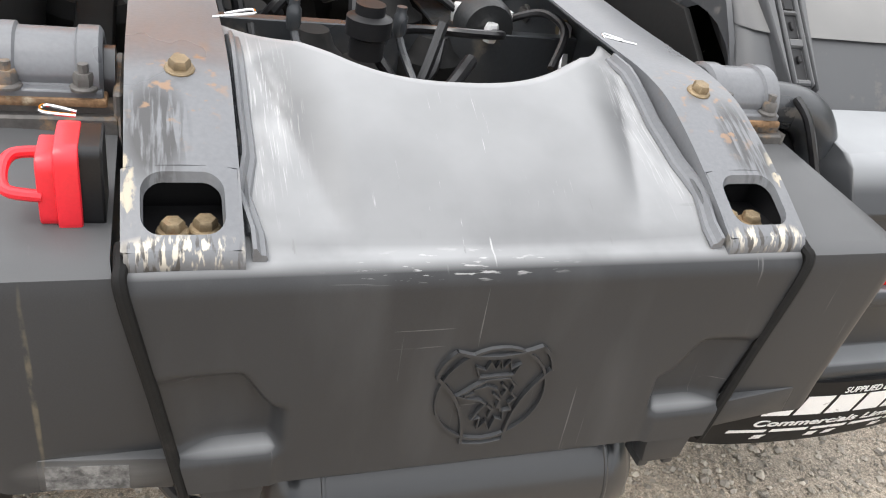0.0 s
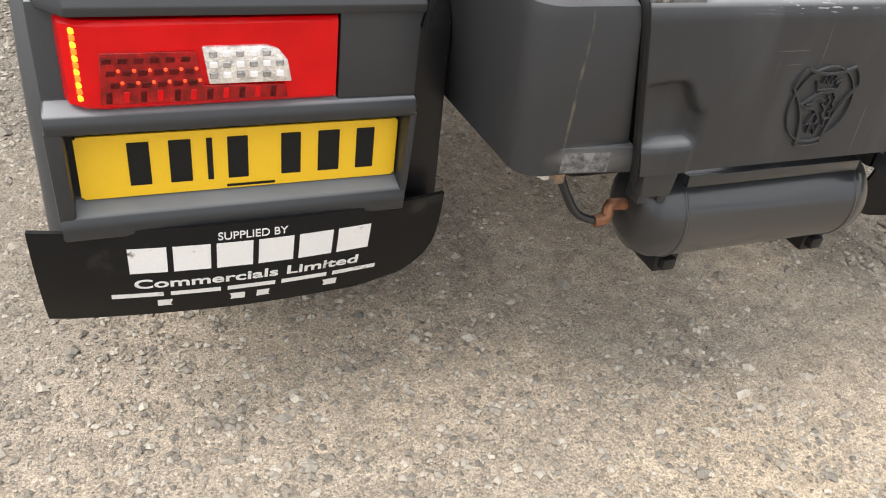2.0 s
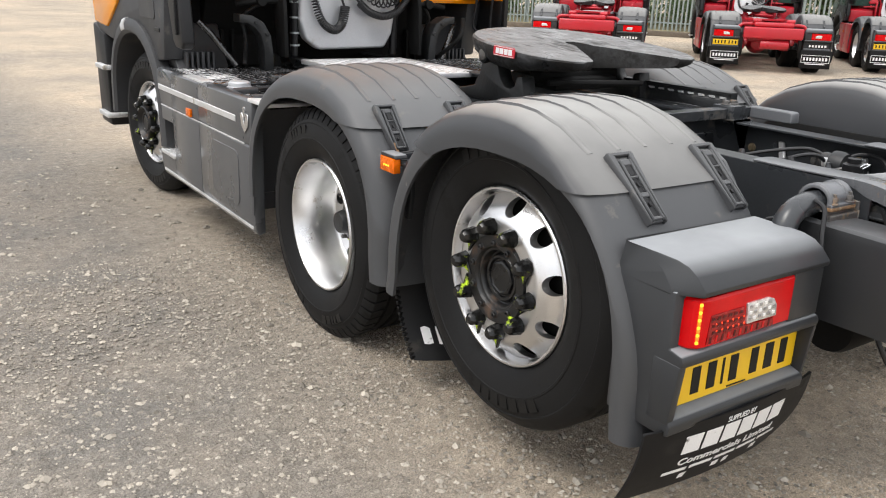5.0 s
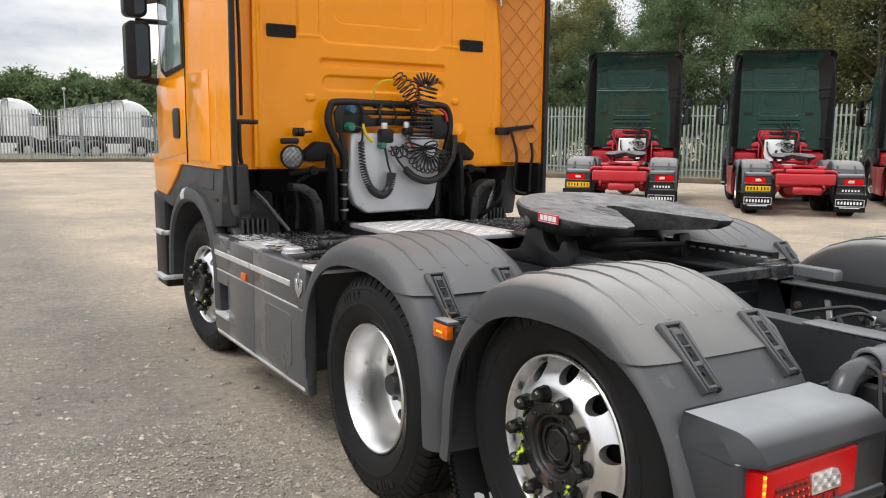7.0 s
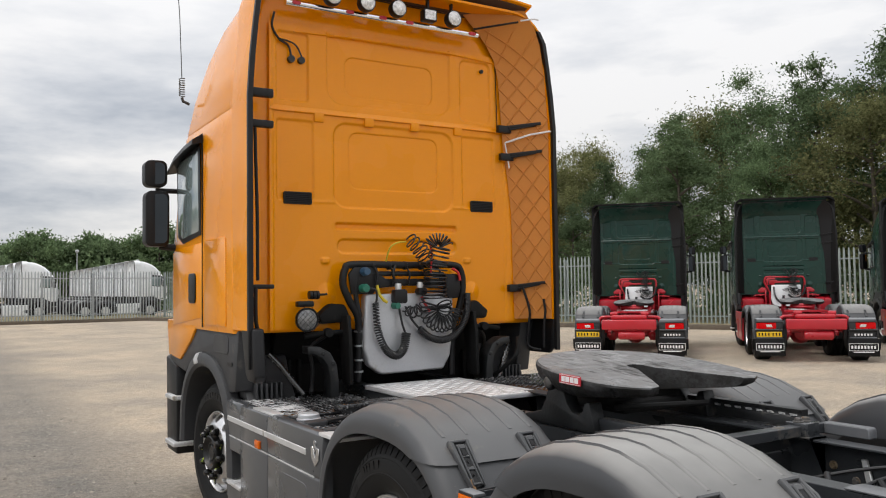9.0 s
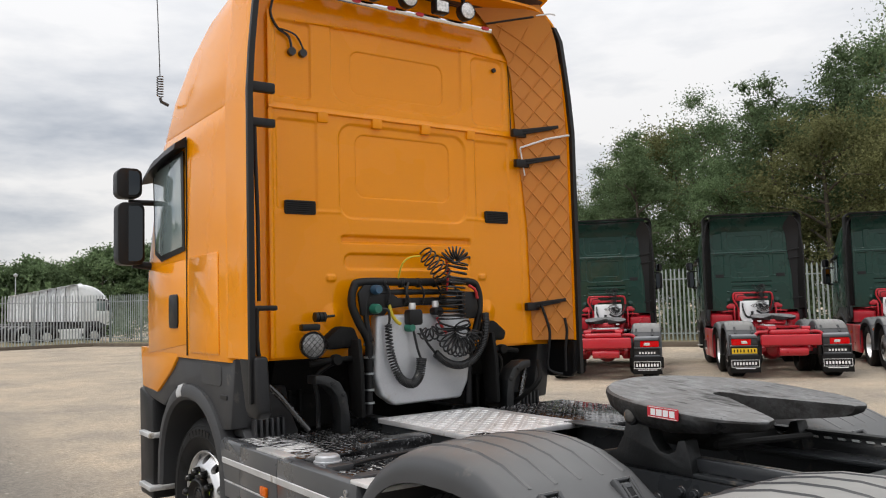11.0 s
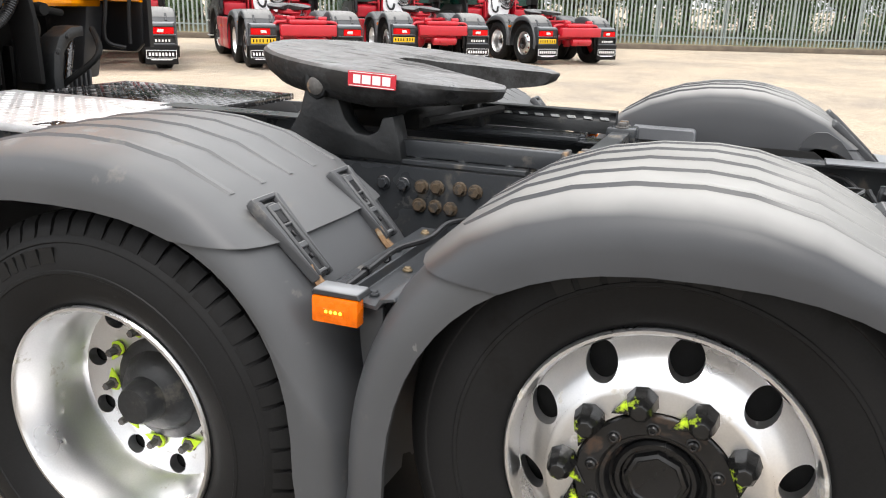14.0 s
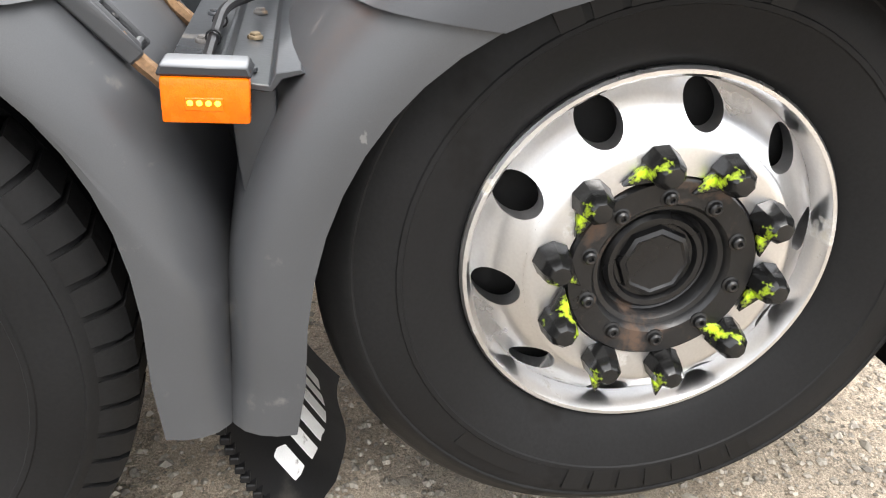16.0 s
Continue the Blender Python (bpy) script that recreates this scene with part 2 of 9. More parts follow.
RED_PLASTIC = surf("red_plastic", (0.72, 0.022, 0.035), 0.42, var=0.06, fine=300, bump=0.05)
YELLOW_PLATE = surf("yellow_reflective", (0.80, 0.50, 0.012), 0.35, var=0.03, fine=500, bump=0.04)
PLATE_BLACK = surf("plate_black", (0.009, 0.009, 0.009), 0.5, var=0.1, bump=0, spec=0.2)
WHITE_PRINT = surf("white_print", (0.78, 0.78, 0.78), 0.5, var=0.06, fine=300, bump=0.02, dirt=(0.15, 0.14, 0.13), dirt_amt=0.01, dirt_scale=30)
CHROME = surf("chrome", (0.86, 0.86, 0.87), 0.08, 1.0, var=0.03, bump=0)
WORN_FILM = surf("worn_grey_film", (0.16, 0.16, 0.16), 0.6, var=0.3, scale=30, fine=200, bump=0.2, dirt=(0.05, 0.05, 0.05), dirt_amt=0.2, dirt_scale=40)
COPPER = surf("oxidised_copper", (0.28, 0.13, 0.07), 0.5, 0.6, var=0.3, scale=30, bump=0.2)
YELLOW_MARK = surf("fluorescent_yellow_plastic", (0.55, 0.78, 0.03), 0.4, var=0.06, fine=300, bump=0.05)
HUB_BLACK = surf("black_hub_with_rust", (0.008, 0.008, 0.0085), 0.36, var=0.25, scale=9, fine=120, bump=0.25, dirt=(0.075, 0.046, 0.030), dirt_amt=0.055, dirt_scale=15)
HUB_CAP = surf("glossy_black_cap", (0.006, 0.006, 0.0065), 0.30, var=0.2, scale=10, fine=150, bump=0.1)
NUT_CAP = surf("black_cap_with_yellow_wear", (0.008, 0.008, 0.008), 0.22, var=0.2, fine=120, bump=0.15, dirt=(0.62, 0.85, 0.03), dirt_amt=0.026, dirt_scale=17)
CABLE = surf("black_cable", (0.010, 0.010, 0.011), 0.35, var=0.2, fine=200, bump=0.1)
CONN_GREEN = surf("green_plastic", (0.02, 0.15, 0.10), 0.4, bump=0.02)
CONN_YELLOW = surf("yellow_hose", (0.62, 0.46, 0.02), 0.4, bump=0.02)
CONN_RED = surf("red_hose", (0.55, 0.02, 0.02), 0.4, bump=0.02)
CONN_BLUE = surf("blue_plastic", (0.035, 0.09, 0.16), 0.4, bump=0.02)
RUBBER_MARK = surf("raised_tyre_rubber", (0.007, 0.007, 0.0072), 0.5, var=0.1, bump=0.1, spec=0.25)
MIRROR = surf("mirror_glass", (0.04, 0.045, 0.05), 0.02, 1.0, var=0, bump=0, rvar=0)
GREEN = surf("dark_green_paint", (0.0028, 0.034, 0.024), 0.28, var=0.06, fine=200, bump=0.02, spec=0.3, coat=0.35, rvar=0.05)
TRUCK_RED = surf("red_chassis_paint", (0.45, 0.010, 0.022), 0.35, var=0.08, fine=150, bump=0.05, coat=0.3)
WHITE_PAINT = surf("white_paint", (0.85, 0.86, 0.87), 0.3, var=0.04, fine=150, bump=0.03, coat=0.4)
GALV = surf("galvanised_steel", (0.40, 0.42, 0.43), 0.5, 0.35, var=0.16, scale=0.8, fine=30, bump=0.1, island=0.12)
GALV_GREEN = surf("weathered_galvanised_steel", (0.30, 0.34, 0.33), 0.55, 0.2, var=0.2, scale=0.8, fine=30, bump=0.1, island=0.15)
TIMBER = surf("weathered_sleeper_timber", (0.13, 0.105, 0.08), 0.85, var=0.3, scale=3, fine=40, bump=0.5, dist=0.01, stretch=(0.3, 1, 1))
RED_LENS = surf("red_lens", (0.56, 0.002, 0.004), 0.16, var=0.10, scale=18, fine=900, bump=0.25, dist=0.0015, coat=0.15, spec=0.15)
RED_LED = glowing("lit_red_led", (1.0, 0.06, 0.015), 0.75)
LED_ORANGE = glowing("lit_orange_light_guide", (1.0, 0.15, 0.01), 0.8)
LED_YELLOW = glowing("lit_yellow_light_guide", (1.0, 0.42, 0.02), 1.0)
DARK_FIELD = surf("dark_red_lens_field", (0.26, 0.002, 0.003), 0.2, var=0.5, scale=45, fine=400, bump=0.5, dist=0.002, coat=0.3, spec=0.2)
DEEP_CELL = surf("deep_red_lens_cell", (0.075, 0.001, 0.0015), 0.3, var=0.4, scale=60, fine=300, bump=0.2, dist=0.001, spec=0.2)
AMBER = surf("amber_lens", (0.72, 0.135, 0.001), 0.25, var=0.14, scale=40, fine=500, bump=0.4, dist=0.002, coat=0.25, spec=0.2)
AMBER_LED = glowing("lit_amber_led", (1.0, 0.50, 0.03), 2.5)
LAMP_GLASS = surf("ribbed_lamp_glass", (0.34, 0.34, 0.34), 0.15, 0.5, var=0.4, scale=50, fine=220, bump=0.6, dist=0.003, coat=0.5)
REFLECTOR = surf("clear_patterned_lens", (0.72, 0.70, 0.68), 0.18, 0.5, var=0.35, scale=55, fine=300, bump=0.6, dist=0.003, coat=0.6)
SILVER_PAINT = surf("silver_sheet", (0.52, 0.53, 0.55), 0.38, 0.45, var=0.06, scale=3, fine=120, bump=0.06, dirt=(0.40, 0.38, 0.34), dirt_amt=0.02, dirt_scale=4)
# dark brown that paints the shade onto the orange hood's underside
HOOD_SHADE = surf("grimy_brown_lining", (0.085, 0.045, 0.030), 0.7, var=0.15, scale=4, fine=200, bump=0.1)
# tread bars painted bright, as if catching the sky
BAR_GLINT = surf("worn_bright_tread", (0.30, 0.30, 0.31), 0.30, 0.55, var=0.55, scale=5, fine=40, bump=0.2, dist=0.002, dirt=(0.02, 0.02, 0.02), dirt_amt=0.25, dirt_scale=7)
BADGE_RED = surf("red_badge", (0.50, 0.02, 0.035), 0.4, bump=0.02)


def scuffs(m, col, centre, half, stretch=(1, 1, 1), scale=40.0, lo=0.56, hi=0.62, turn=(0, 0, 0), both=True, amount=1.0):
    """Scratches or worn patches inside a soft-edged region of a surface; both: on either side of the vehicle."""
    n, l = m.node_tree.nodes, m.node_tree.links
    b = n["Principled BSDF"]
    co = n.new("ShaderNodeTexCoord")
    sx = n.new("ShaderNodeSeparateXYZ")
    l.new(co.outputs["Object"], sx.inputs[0])
    x = sx.outputs["X"]
    if both:
        ab = n.new("ShaderNodeMath")
        ab.operation = "ABSOLUTE"
        l.new(x, ab.inputs[0])
        x = ab.outputs[0]
    cb = n.new("ShaderNodeCombineXYZ")
    l.new(x, cb.inputs[0])
    l.new(sx.outputs["Y"], cb.inputs[1])
    l.new(sx.outputs["Z"], cb.inputs[2])
    off = n.new("ShaderNodeVectorMath")
    off.operation = "SUBTRACT"
    off.inputs[1].default_value = centre
    l.new(cb.outputs[0], off.inputs[0])
    dv = n.new("ShaderNodeVectorMath")
    dv.operation = "DIVIDE"
    dv.inputs[1].default_value = half
    l.new(off.outputs[0], dv.inputs[0])
    ln = n.new("ShaderNodeVectorMath")
    ln.operation = "LENGTH"
    l.new(dv.outputs[0], ln.inputs[0])
    mk = n.new("ShaderNodeMapRange")
    mk.inputs[1].default_value, mk.inputs[2].default_value = 1.0, 0.55
    mk.inputs[3].default_value, mk.inputs[4].default_value = 0.0, amount
    l.new(ln.outputs["Value"], mk.inputs[0])
    mp = n.new("ShaderNodeMapping")
    mp.inputs["Rotation"].default_value = [radians(a) for a in turn]
    mp.inputs["Scale"].default_value = stretch
    l.new(co.outputs["Object"], mp.inputs["Vector"])
    no = n.new("ShaderNodeTexNoise")
    no.inputs["Scale"].default_value = scale
    no.inputs["Detail"].default_value = 5.0
    l.new(mp.outputs["Vector"], no.inputs["Vector"])
    fa = n.new("ShaderNodeMapRange")
    fa.inputs[1].default_value, fa.inputs[2].default_value = lo, hi
    l.new(no.outputs["Fac"], fa.inputs[0])
    ad = n.new("ShaderNodeMath")
    ad.operation = "MULTIPLY"
    l.new(fa.outputs[0], ad.inputs[0])
    l.new(mk.outputs[0], ad.inputs[1])
    mx = n.new("ShaderNodeMixRGB")
    l.new(ad.outputs[0], mx.inputs[0])
    old = b.inputs["Base Color"].links[0].from_socket
    l.new(old, mx.inputs[1])
    mx.inputs[2].default_value = (*col, 1)
    l.new(mx.outputs[0], b.inputs["Base Color"])


# wear on the rear cover and on the brackets beside it
scuffs(BUMPER, (0.58, 0.585, 0.59), (0.250, 0.14, 1.03), (0.048, 0.19, 0.11), (3.0, 0.7, 2), 14.0, 0.45, 0.65, (0, 0, 12), amount=0.20)
scuffs(BUMPER, (0.66, 0.66, 0.66), (0.250, 0.14, 1.03), (0.050, 0.19, 0.11), (46, 0.30, 6), 10.0, 0.58, 0.64, (0, 0, 16), amount=0.24)
scuffs(BUMPER, (0.66, 0.66, 0.66), (0.240, 0.10, 1.01), (0.050, 0.16, 0.1), (46, 0.32, 6), 9.0, 0.60, 0.66, (0, 0, -24), amount=0.26)
scuffs(BUMPER, (0.13, 0.13, 0.13), (0.0, -0.07, 0.78), (0.75, 0.2, 0.25), (22, 3, 0.6), 7.0, 0.70, 0.75, (0, 12, 0), False, 0.8)
scuffs(BUMPER, (0.11, 0.11, 0.11), (0.0, -0.07, 0.78), (0.75, 0.2, 0.25), (0.7, 3, 18), 8.0, 0.70, 0.74, (0, 24, 0), False, 0.8)
scuffs(BUMPER, (0.075, 0.077, 0.08), (0.0, -0.07, 0.78), (0.9, 0.2, 0.3), (2, 2, 0.5), 5.0, 0.50, 0.72, (0, 0, 0), False, 0.35)
scuffs(BUMPER, (0.50, 0.50, 0.50), (-0.06, -0.055, 0.925), (0.15, 0.03, 0.016), (1, 4, 7), 40.0, 0.60, 0.66, (0, 0, 0), False, 0.5)
scuffs(BUMPER, (0.22, 0.22, 0.215), (-0.43, -0.075, 0.680), (0.085, 0.05, 0.030), (1, 3, 9), 5.0, 0.25, 0.60, (0, 0, 0), False, 0.35)
scuffs(BUMPER, (0.20, 0.17, 0.11), (-0.474, -0.07, 0.80), (0.0035, 0.06, 0.14), (4, 4, 2), 22.0, 0.40, 0.60, (0, 0, 0), False, 0.38)
scuffs(BUMPER, (0.55, 0.55, 0.55), (-0.02, 0.04, 0.99), (0.17, 0.16, 0.1), (30, 0.8, 3), 7.0, 0.68, 0.73, (0, 0, -14), False, 0.7)
scuffs(BRACKET, (0.035, 0.035, 0.036), (0.368, 0.085, 1.0), (0.038, 0.085, 0.1), (16, 1.0, 4), 9.0, 0.40, 0.52, amount=0.95)
scuffs(BRACKET, (0.24, 0.14, 0.075), (0.345, 0.15, 1.03), (0.065, 0.11, 0.08), (1, 1, 1), 60.0, 0.58, 0.66, amount=0.8)
scuffs(BRACKET, (0.58, 0.53, 0.43), (0.345, -0.042, 0.942), (0.070, 0.018, 0.022), (3, 1, 0.8), 40.0, 0.52, 0.57, amount=0.8)
scuffs(BRACKET, (0.050, 0.046, 0.043), (0.345, -0.045, 0.936), (0.075, 0.026, 0.03), (4, 1, 0.8), 30.0, 0.55, 0.60)
scuffs(BRACKET, (0.50, 0.43, 0.30), (0.396, 0.02, 0.985), (0.012, 0.06, 0.06), (2, 1, 1), 44.0, 0.54, 0.60, amount=0.6)


for m_ in (BOX_PLASTIC,):
    scuffs(m_, (0.13, 0.13, 0.13), (0.0, -0.07, 0.78), (0.75, 0.2, 0.25), (22, 3, 0.6), 7.0, 0.70, 0.75, (0, 12, 0), False, 0.8)
    scuffs(m_, (0.22, 0.22, 0.215), (-0.43, -0.075, 0.680), (0.085, 0.05, 0.030), (1, 3, 9), 5.0, 0.25, 0.60, (0, 0, 0), False, 0.35)
    scuffs(m_, (0.20, 0.17, 0.11), (-0.474, -0.07, 0.80), (0.0035, 0.06, 0.14), (4, 4, 2), 22.0, 0.40, 0.60, (0, 0, 0), False, 0.38)
# paint worn to bright metal on step plates and tank, with painted sky glints
for m_ in (BLACK_GLOSS, BAR_GLINT):
    scuffs(m_, (0.72, 0.72, 0.72), (1.09, 4.02, 0.965), (0.17, 0.52, 0.08), (1.4, 3.0, 1), 11.0, 0.44, 0.50, amount=1.0)
    scuffs(m_, (0.62, 0.62, 0.61), (0.95, 3.05, 0.955), (0.30, 0.40, 0.08), (4.0, 1.5, 1), 14.0, 0.58, 0.63, amount=0.9)
    scuffs(m_, (0.60, 0.60, 0.60), (0.80, 4.0, 0.965), (0.36, 0.48, 0.08), (1.6, 3.5, 1), 22.0, 0.62, 0.66, amount=0.8)
# pale scrapes on the mudguards
scuffs(GREY, (0.50, 0.49, 0.47), (1.245, 1.597, 0.802), (0.05, 0.0055, 0.024), (1, 1, 1), 90.0, 0.40, 0.52, (0, 0, 0), True, 0.7)
scuffs(GREY, (0.40, 0.39, 0.37), (1.20, 1.50, 0.55), (0.30, 0.60, 0.40), (1.0, 1.0, 0.6), 34.0, 0.74, 0.77, (0, 0, 0), True, 0.7)
scuffs(GREASE, (0.025, 0.024, 0.023), (0.10, 1.78, 1.29), (0.14, 0.30, 0.2), (3, 1, 1), 9.0, 0.40, 0.60, amount=0.9)
scuffs(GREASE, (0.030, 0.029, 0.028), (0.0, 1.9, 1.3), (0.6, 0.6, 0.3), (5, 1.2, 1), 8.0, 0.56, 0.66, (0, 0, 30), False, 0.8)


def foliage(name, col, island=0.5):
    """Leaves: reflected and transmitted light, each blade in its own shade."""
    m = bpy.data.materials.new(name)
    m.use_nodes = True
    n, l = m.node_tree.nodes, m.node_tree.links
    n.remove(n["Principled BSDF"])
    ge = n.new("ShaderNodeNewGeometry")
    co = n.new("ShaderNodeTexCoord")
    oi = n.new("ShaderNodeObjectInfo")
    no = n.new("ShaderNodeTexNoise")
    no.inputs["Scale"].default_value = 0.45
    l.new(co.outputs["Object"], no.inputs["Vector"])
    terms = []
    for sock, a, b_ in ((ge.outputs["Random Per Island"], 1 - island, 1 + island), (no.outputs["Fac"], 0.6, 1.4), (oi.outputs["Random"], 0.8, 1.2)):
        r = n.new("ShaderNodeMapRange")
        r.inputs[3].default_value, r.inputs[4].default_value = a, b_
        l.new(sock, r.inputs[0])
        terms.append(r.outputs[0])
    mu = n.new("ShaderNodeMath")
    mu.operation = "MULTIPLY"
    l.new(terms[0], mu.inputs[0])
    l.new(terms[1], mu.inputs[1])
    mu2 = n.new("ShaderNodeMath")
    mu2.operation = "MULTIPLY"
    l.new(mu.outputs[0], mu2.inputs[0])
    l.new(terms[2], mu2.inputs[1])
    sc = n.new("ShaderNodeVectorMath")
    sc.operation = "SCALE"
    sc.inputs[0].default_value = col
    l.new(mu2.outputs[0], sc.inputs["Scale"])
    d, t, mix = n.new("ShaderNodeBsdfDiffuse"), n.new("ShaderNodeBsdfTranslucent"), n.new("ShaderNodeMixShader")
    mix.inputs[0].default_value = 0.5
    l.new(sc.outputs[0], d.inputs["Color"])
    l.new(sc.outputs[0], t.inputs["Color"])
    l.new(d.outputs[0], mix.inputs[1])
    l.new(t.outputs[0], mix.inputs[2])
    l.new(mix.outputs[0], n["Material Output"].inputs["Surface"])
    return m
# ---- mesh tools ----
def part(name, bm, material, parent=None, label="", sharp=35.0, kind=""):
    """Link a bmesh as one mesh object, under a thing or a part."""
    bmesh.ops.remove_doubles(bm, verts=bm.verts, dist=1e-6)
    bm.normal_update()
    lim = radians(sharp)
    for f in bm.faces:
        f.smooth = True
    for e in bm.edges:
        if len(e.link_faces) != 2 or e.calc_face_angle(0) > lim:
            e.smooth = False
    me = bpy.data.meshes.new(name)
    bm.to_mesh(me)
    bm.free()
    me.materials.append(material)
    ob = new(name, me)
    if parent is not None:
        ob.parent = parent
    tagged(ob, label=label, kind=kind)
    return ob


def thing(name, label, category, m=None, group="", kind=""):
    ob = new(name)
    ob.empty_display_size = 0.2
    if m is not None:
        ob.matrix_basis = m
    return tagged(ob, label, category, group, kind)


def B():
    return bmesh.new()


def recalc(bm, faces=None):
    bmesh.ops.recalc_face_normals(bm, faces=list(faces or bm.faces))


def box(bm, lo, hi, bevel=0.0, seg=2, m=None):
    """A box between two corners, bevelled, and posed by m."""
    vs = [bm.verts.new((x, y, z)) for z in (lo[2], hi[2]) for y in (lo[1], hi[1]) for x in (lo[0], hi[0])]
    fs = [bm.faces.new([vs[i] for i in q]) for q in ((0, 2, 3, 1), (4, 5, 7, 6), (0, 1, 5, 4), (2, 6, 7, 3), (0, 4, 6, 2), (1, 3, 7, 5))]
    if bevel:
        es = list({e for f in fs for e in f.edges})
        r = bmesh.ops.bevel(bm, geom=es, offset=bevel, segments=seg, affect="EDGES", profile=0.5, clamp_overlap=True)
        vs = list({v for f in r["faces"] for v in f.verts} | {v for v in vs if v.is_valid})
        seen = set(vs)
        todo = list(vs)
        while todo:
            v = todo.pop()
            for e in v.link_edges:
                o = e.other_vert(v)
                if o not in seen:
                    seen.add(o)
                    todo.append(o)
        vs = list(seen)
    if m is not None:
        bmesh.ops.transform(bm, matrix=m, verts=vs)
    return bm


def loop_strip(bm, rings, closed=True, caps=True):
    """Skin a list of rings of points (all of one length) with quads."""
    rows = [[bm.verts.new(p) for p in r] for r in rings]
    n = len(rows[0])
    fs = []
    for a, b in zip(rows, rows[1:]):
        for i in range(n if closed else n - 1):
            j = (i + 1) % n
            fs.append(bm.faces.new((a[i], a[j], b[j], b[i])))
    if caps and closed:
        fs.append(bm.faces.new(rows[0][::-1]))
        fs.append(bm.faces.new(rows[-1]))
    return fs


def prism(bm, prof, axis, a, b, bevel=0.0, seg=2):
    """Extrude a closed 2D outline along axis from a to b. prof is in the two other axes, in x, y, z order."""
    def put(p, c):
        q = list(p)
        q.insert("xyz".index(axis), c)
        return q
    t = bmesh.new()
    fs = loop_strip(t, [[put(p, a) for p in prof], [put(p, b) for p in prof]])
    recalc(t)
    if bevel:
        bmesh.ops.bevel(t, geom=list(t.edges), offset=bevel, segments=seg, affect="EDGES", profile=0.5, clamp_overlap=True)
    join(bm, t)
    return bm


def join(bm, t, m=None):
    me = bpy.data.meshes.new("tmp")
    if m is not None:
        bmesh.ops.transform(t, matrix=m, verts=t.verts)
    t.to_mesh(me)
    t.free()
    bm.from_mesh(me)
    bpy.data.meshes.remove(me)


def lathe(bm, prof, axis="x", seg=48, centre=(0, 0, 0), closed=False, a0=0.0, a1=360.0):
    """Turn a profile of (radius, along) round an axis."""
    full = abs(a1 - a0) >= 359.9
    k = seg if full else seg + 1
    rows = []
    for i in range(k):
        a = radians(a0 + (a1 - a0) * i / seg)
        c, s = math.cos(a), math.sin(a)
        row = []
        for r, h in prof:
            p = {"x": (h, r * c, r * s), "y": (r * s, h, r * c), "z": (r * c, r * s, h)}[axis]
            row.append(bm.verts.new((p[0] + centre[0], p[1] + centre[1], p[2] + centre[2])))
        rows.append(row)
    n = len(prof)
    fs = []
    for i in range(k if full else k - 1):
        a, b = rows[i], rows[(i + 1) % k]
        for j in range(n if closed else n - 1):
            q = (j + 1) % n
            fs.append(bm.faces.new((a[j], a[q], b[q], b[j])))
    bmesh.ops.remove_doubles(bm, verts=[v for r in rows for v in r], dist=1e-6)
    recalc(bm, [f for f in fs if f.is_valid])
    return bm


def tube(bm, pts, r, seg=8, caps=True):
    """A round bar along a line of points."""
    pts = [Vector(p) for p in pts]
    n = len(pts)
    tang = [(pts[min(i + 1, n - 1)] - pts[max(i - 1, 0)]).normalized() for i in range(n)]
    u = tang[0].orthogonal().normalized()
    rings = []
    for i in range(n):
        u = (u - tang[i] * u.dot(tang[i]))
        u = u.normalized() if u.length > 1e-6 else tang[i].orthogonal().normalized()
        v = tang[i].cross(u)
        rr = r[i] if isinstance(r, (list, tuple)) else r
        rings.append([pts[i] + (u * math.cos(2 * math.pi * k / seg) + v * math.sin(2 * math.pi * k / seg)) * rr for k in range(seg)])
    loop_strip(bm, rings, True, caps)
    return bm


def curve_pts(pts, n=8):
    """Points on a smooth line through the given ones."""
    P = [Vector(p) for p in pts]
    out = []
    for i in range(len(P) - 1):
        p0, p1, p2, p3 = P[max(i - 1, 0)], P[i], P[i + 1], P[min(i + 2, len(P) - 1)]
        for k in range(n):
            t = k / n
            out.append(0.5 * ((2 * p1) + (p2 - p0) * t + (2 * p0 - 5 * p1 + 4 * p2 - p3) * t * t + (3 * p1 - p0 - 3 * p2 + p3) * t ** 3))
    out.append(P[-1])
    return out


def round_rect(w, h, r, n=5, cx=0.0, cy=0.0):
    """Outline of a rectangle with round corners."""
    out = []
    for sx, sy, a0 in ((1, 1, 0), (-1, 1, 90), (-1, -1, 180), (1, -1, 270)):
        for k in range(n + 1):
            a = radians(a0 + 90 * k / n)
            out.append((cx + sx * (w / 2 - r) + r * math.cos(a), cy + sy * (h / 2 - r) + r * math.sin(a)))
    return out


def hexbolt(bm, p, d, r=0.018, h=0.014, washer=True):
    """A hexagon head with its washer at p, pointing along d."""
    d = Vector(d).normalized()
    m = Matrix.Translation(p) @ d.to_track_quat("Z", "Y").to_matrix().to_4x4()
    t = bmesh.new()
    rings = []
    for k, (rad, z, six) in enumerate(((r * 1.35, 0, 0), (r * 1.35, 0.003, 0), (r * 1.22, 0.005, 0), (r, 0.0055, 1), (r, h * 0.8, 1), (r * 0.84, h, 1))):
        ring = []
        for i in range(12):
            a = math.pi * i / 6
            q = rad * (math.cos(math.pi / 6) if six and i % 2 else 1.0)
            ring.append((q * math.cos(a), q * math.sin(a), z))
        rings.append(ring)
    loop_strip(t, rings)
    recalc(t)
    join(bm, t, m)
    return bm




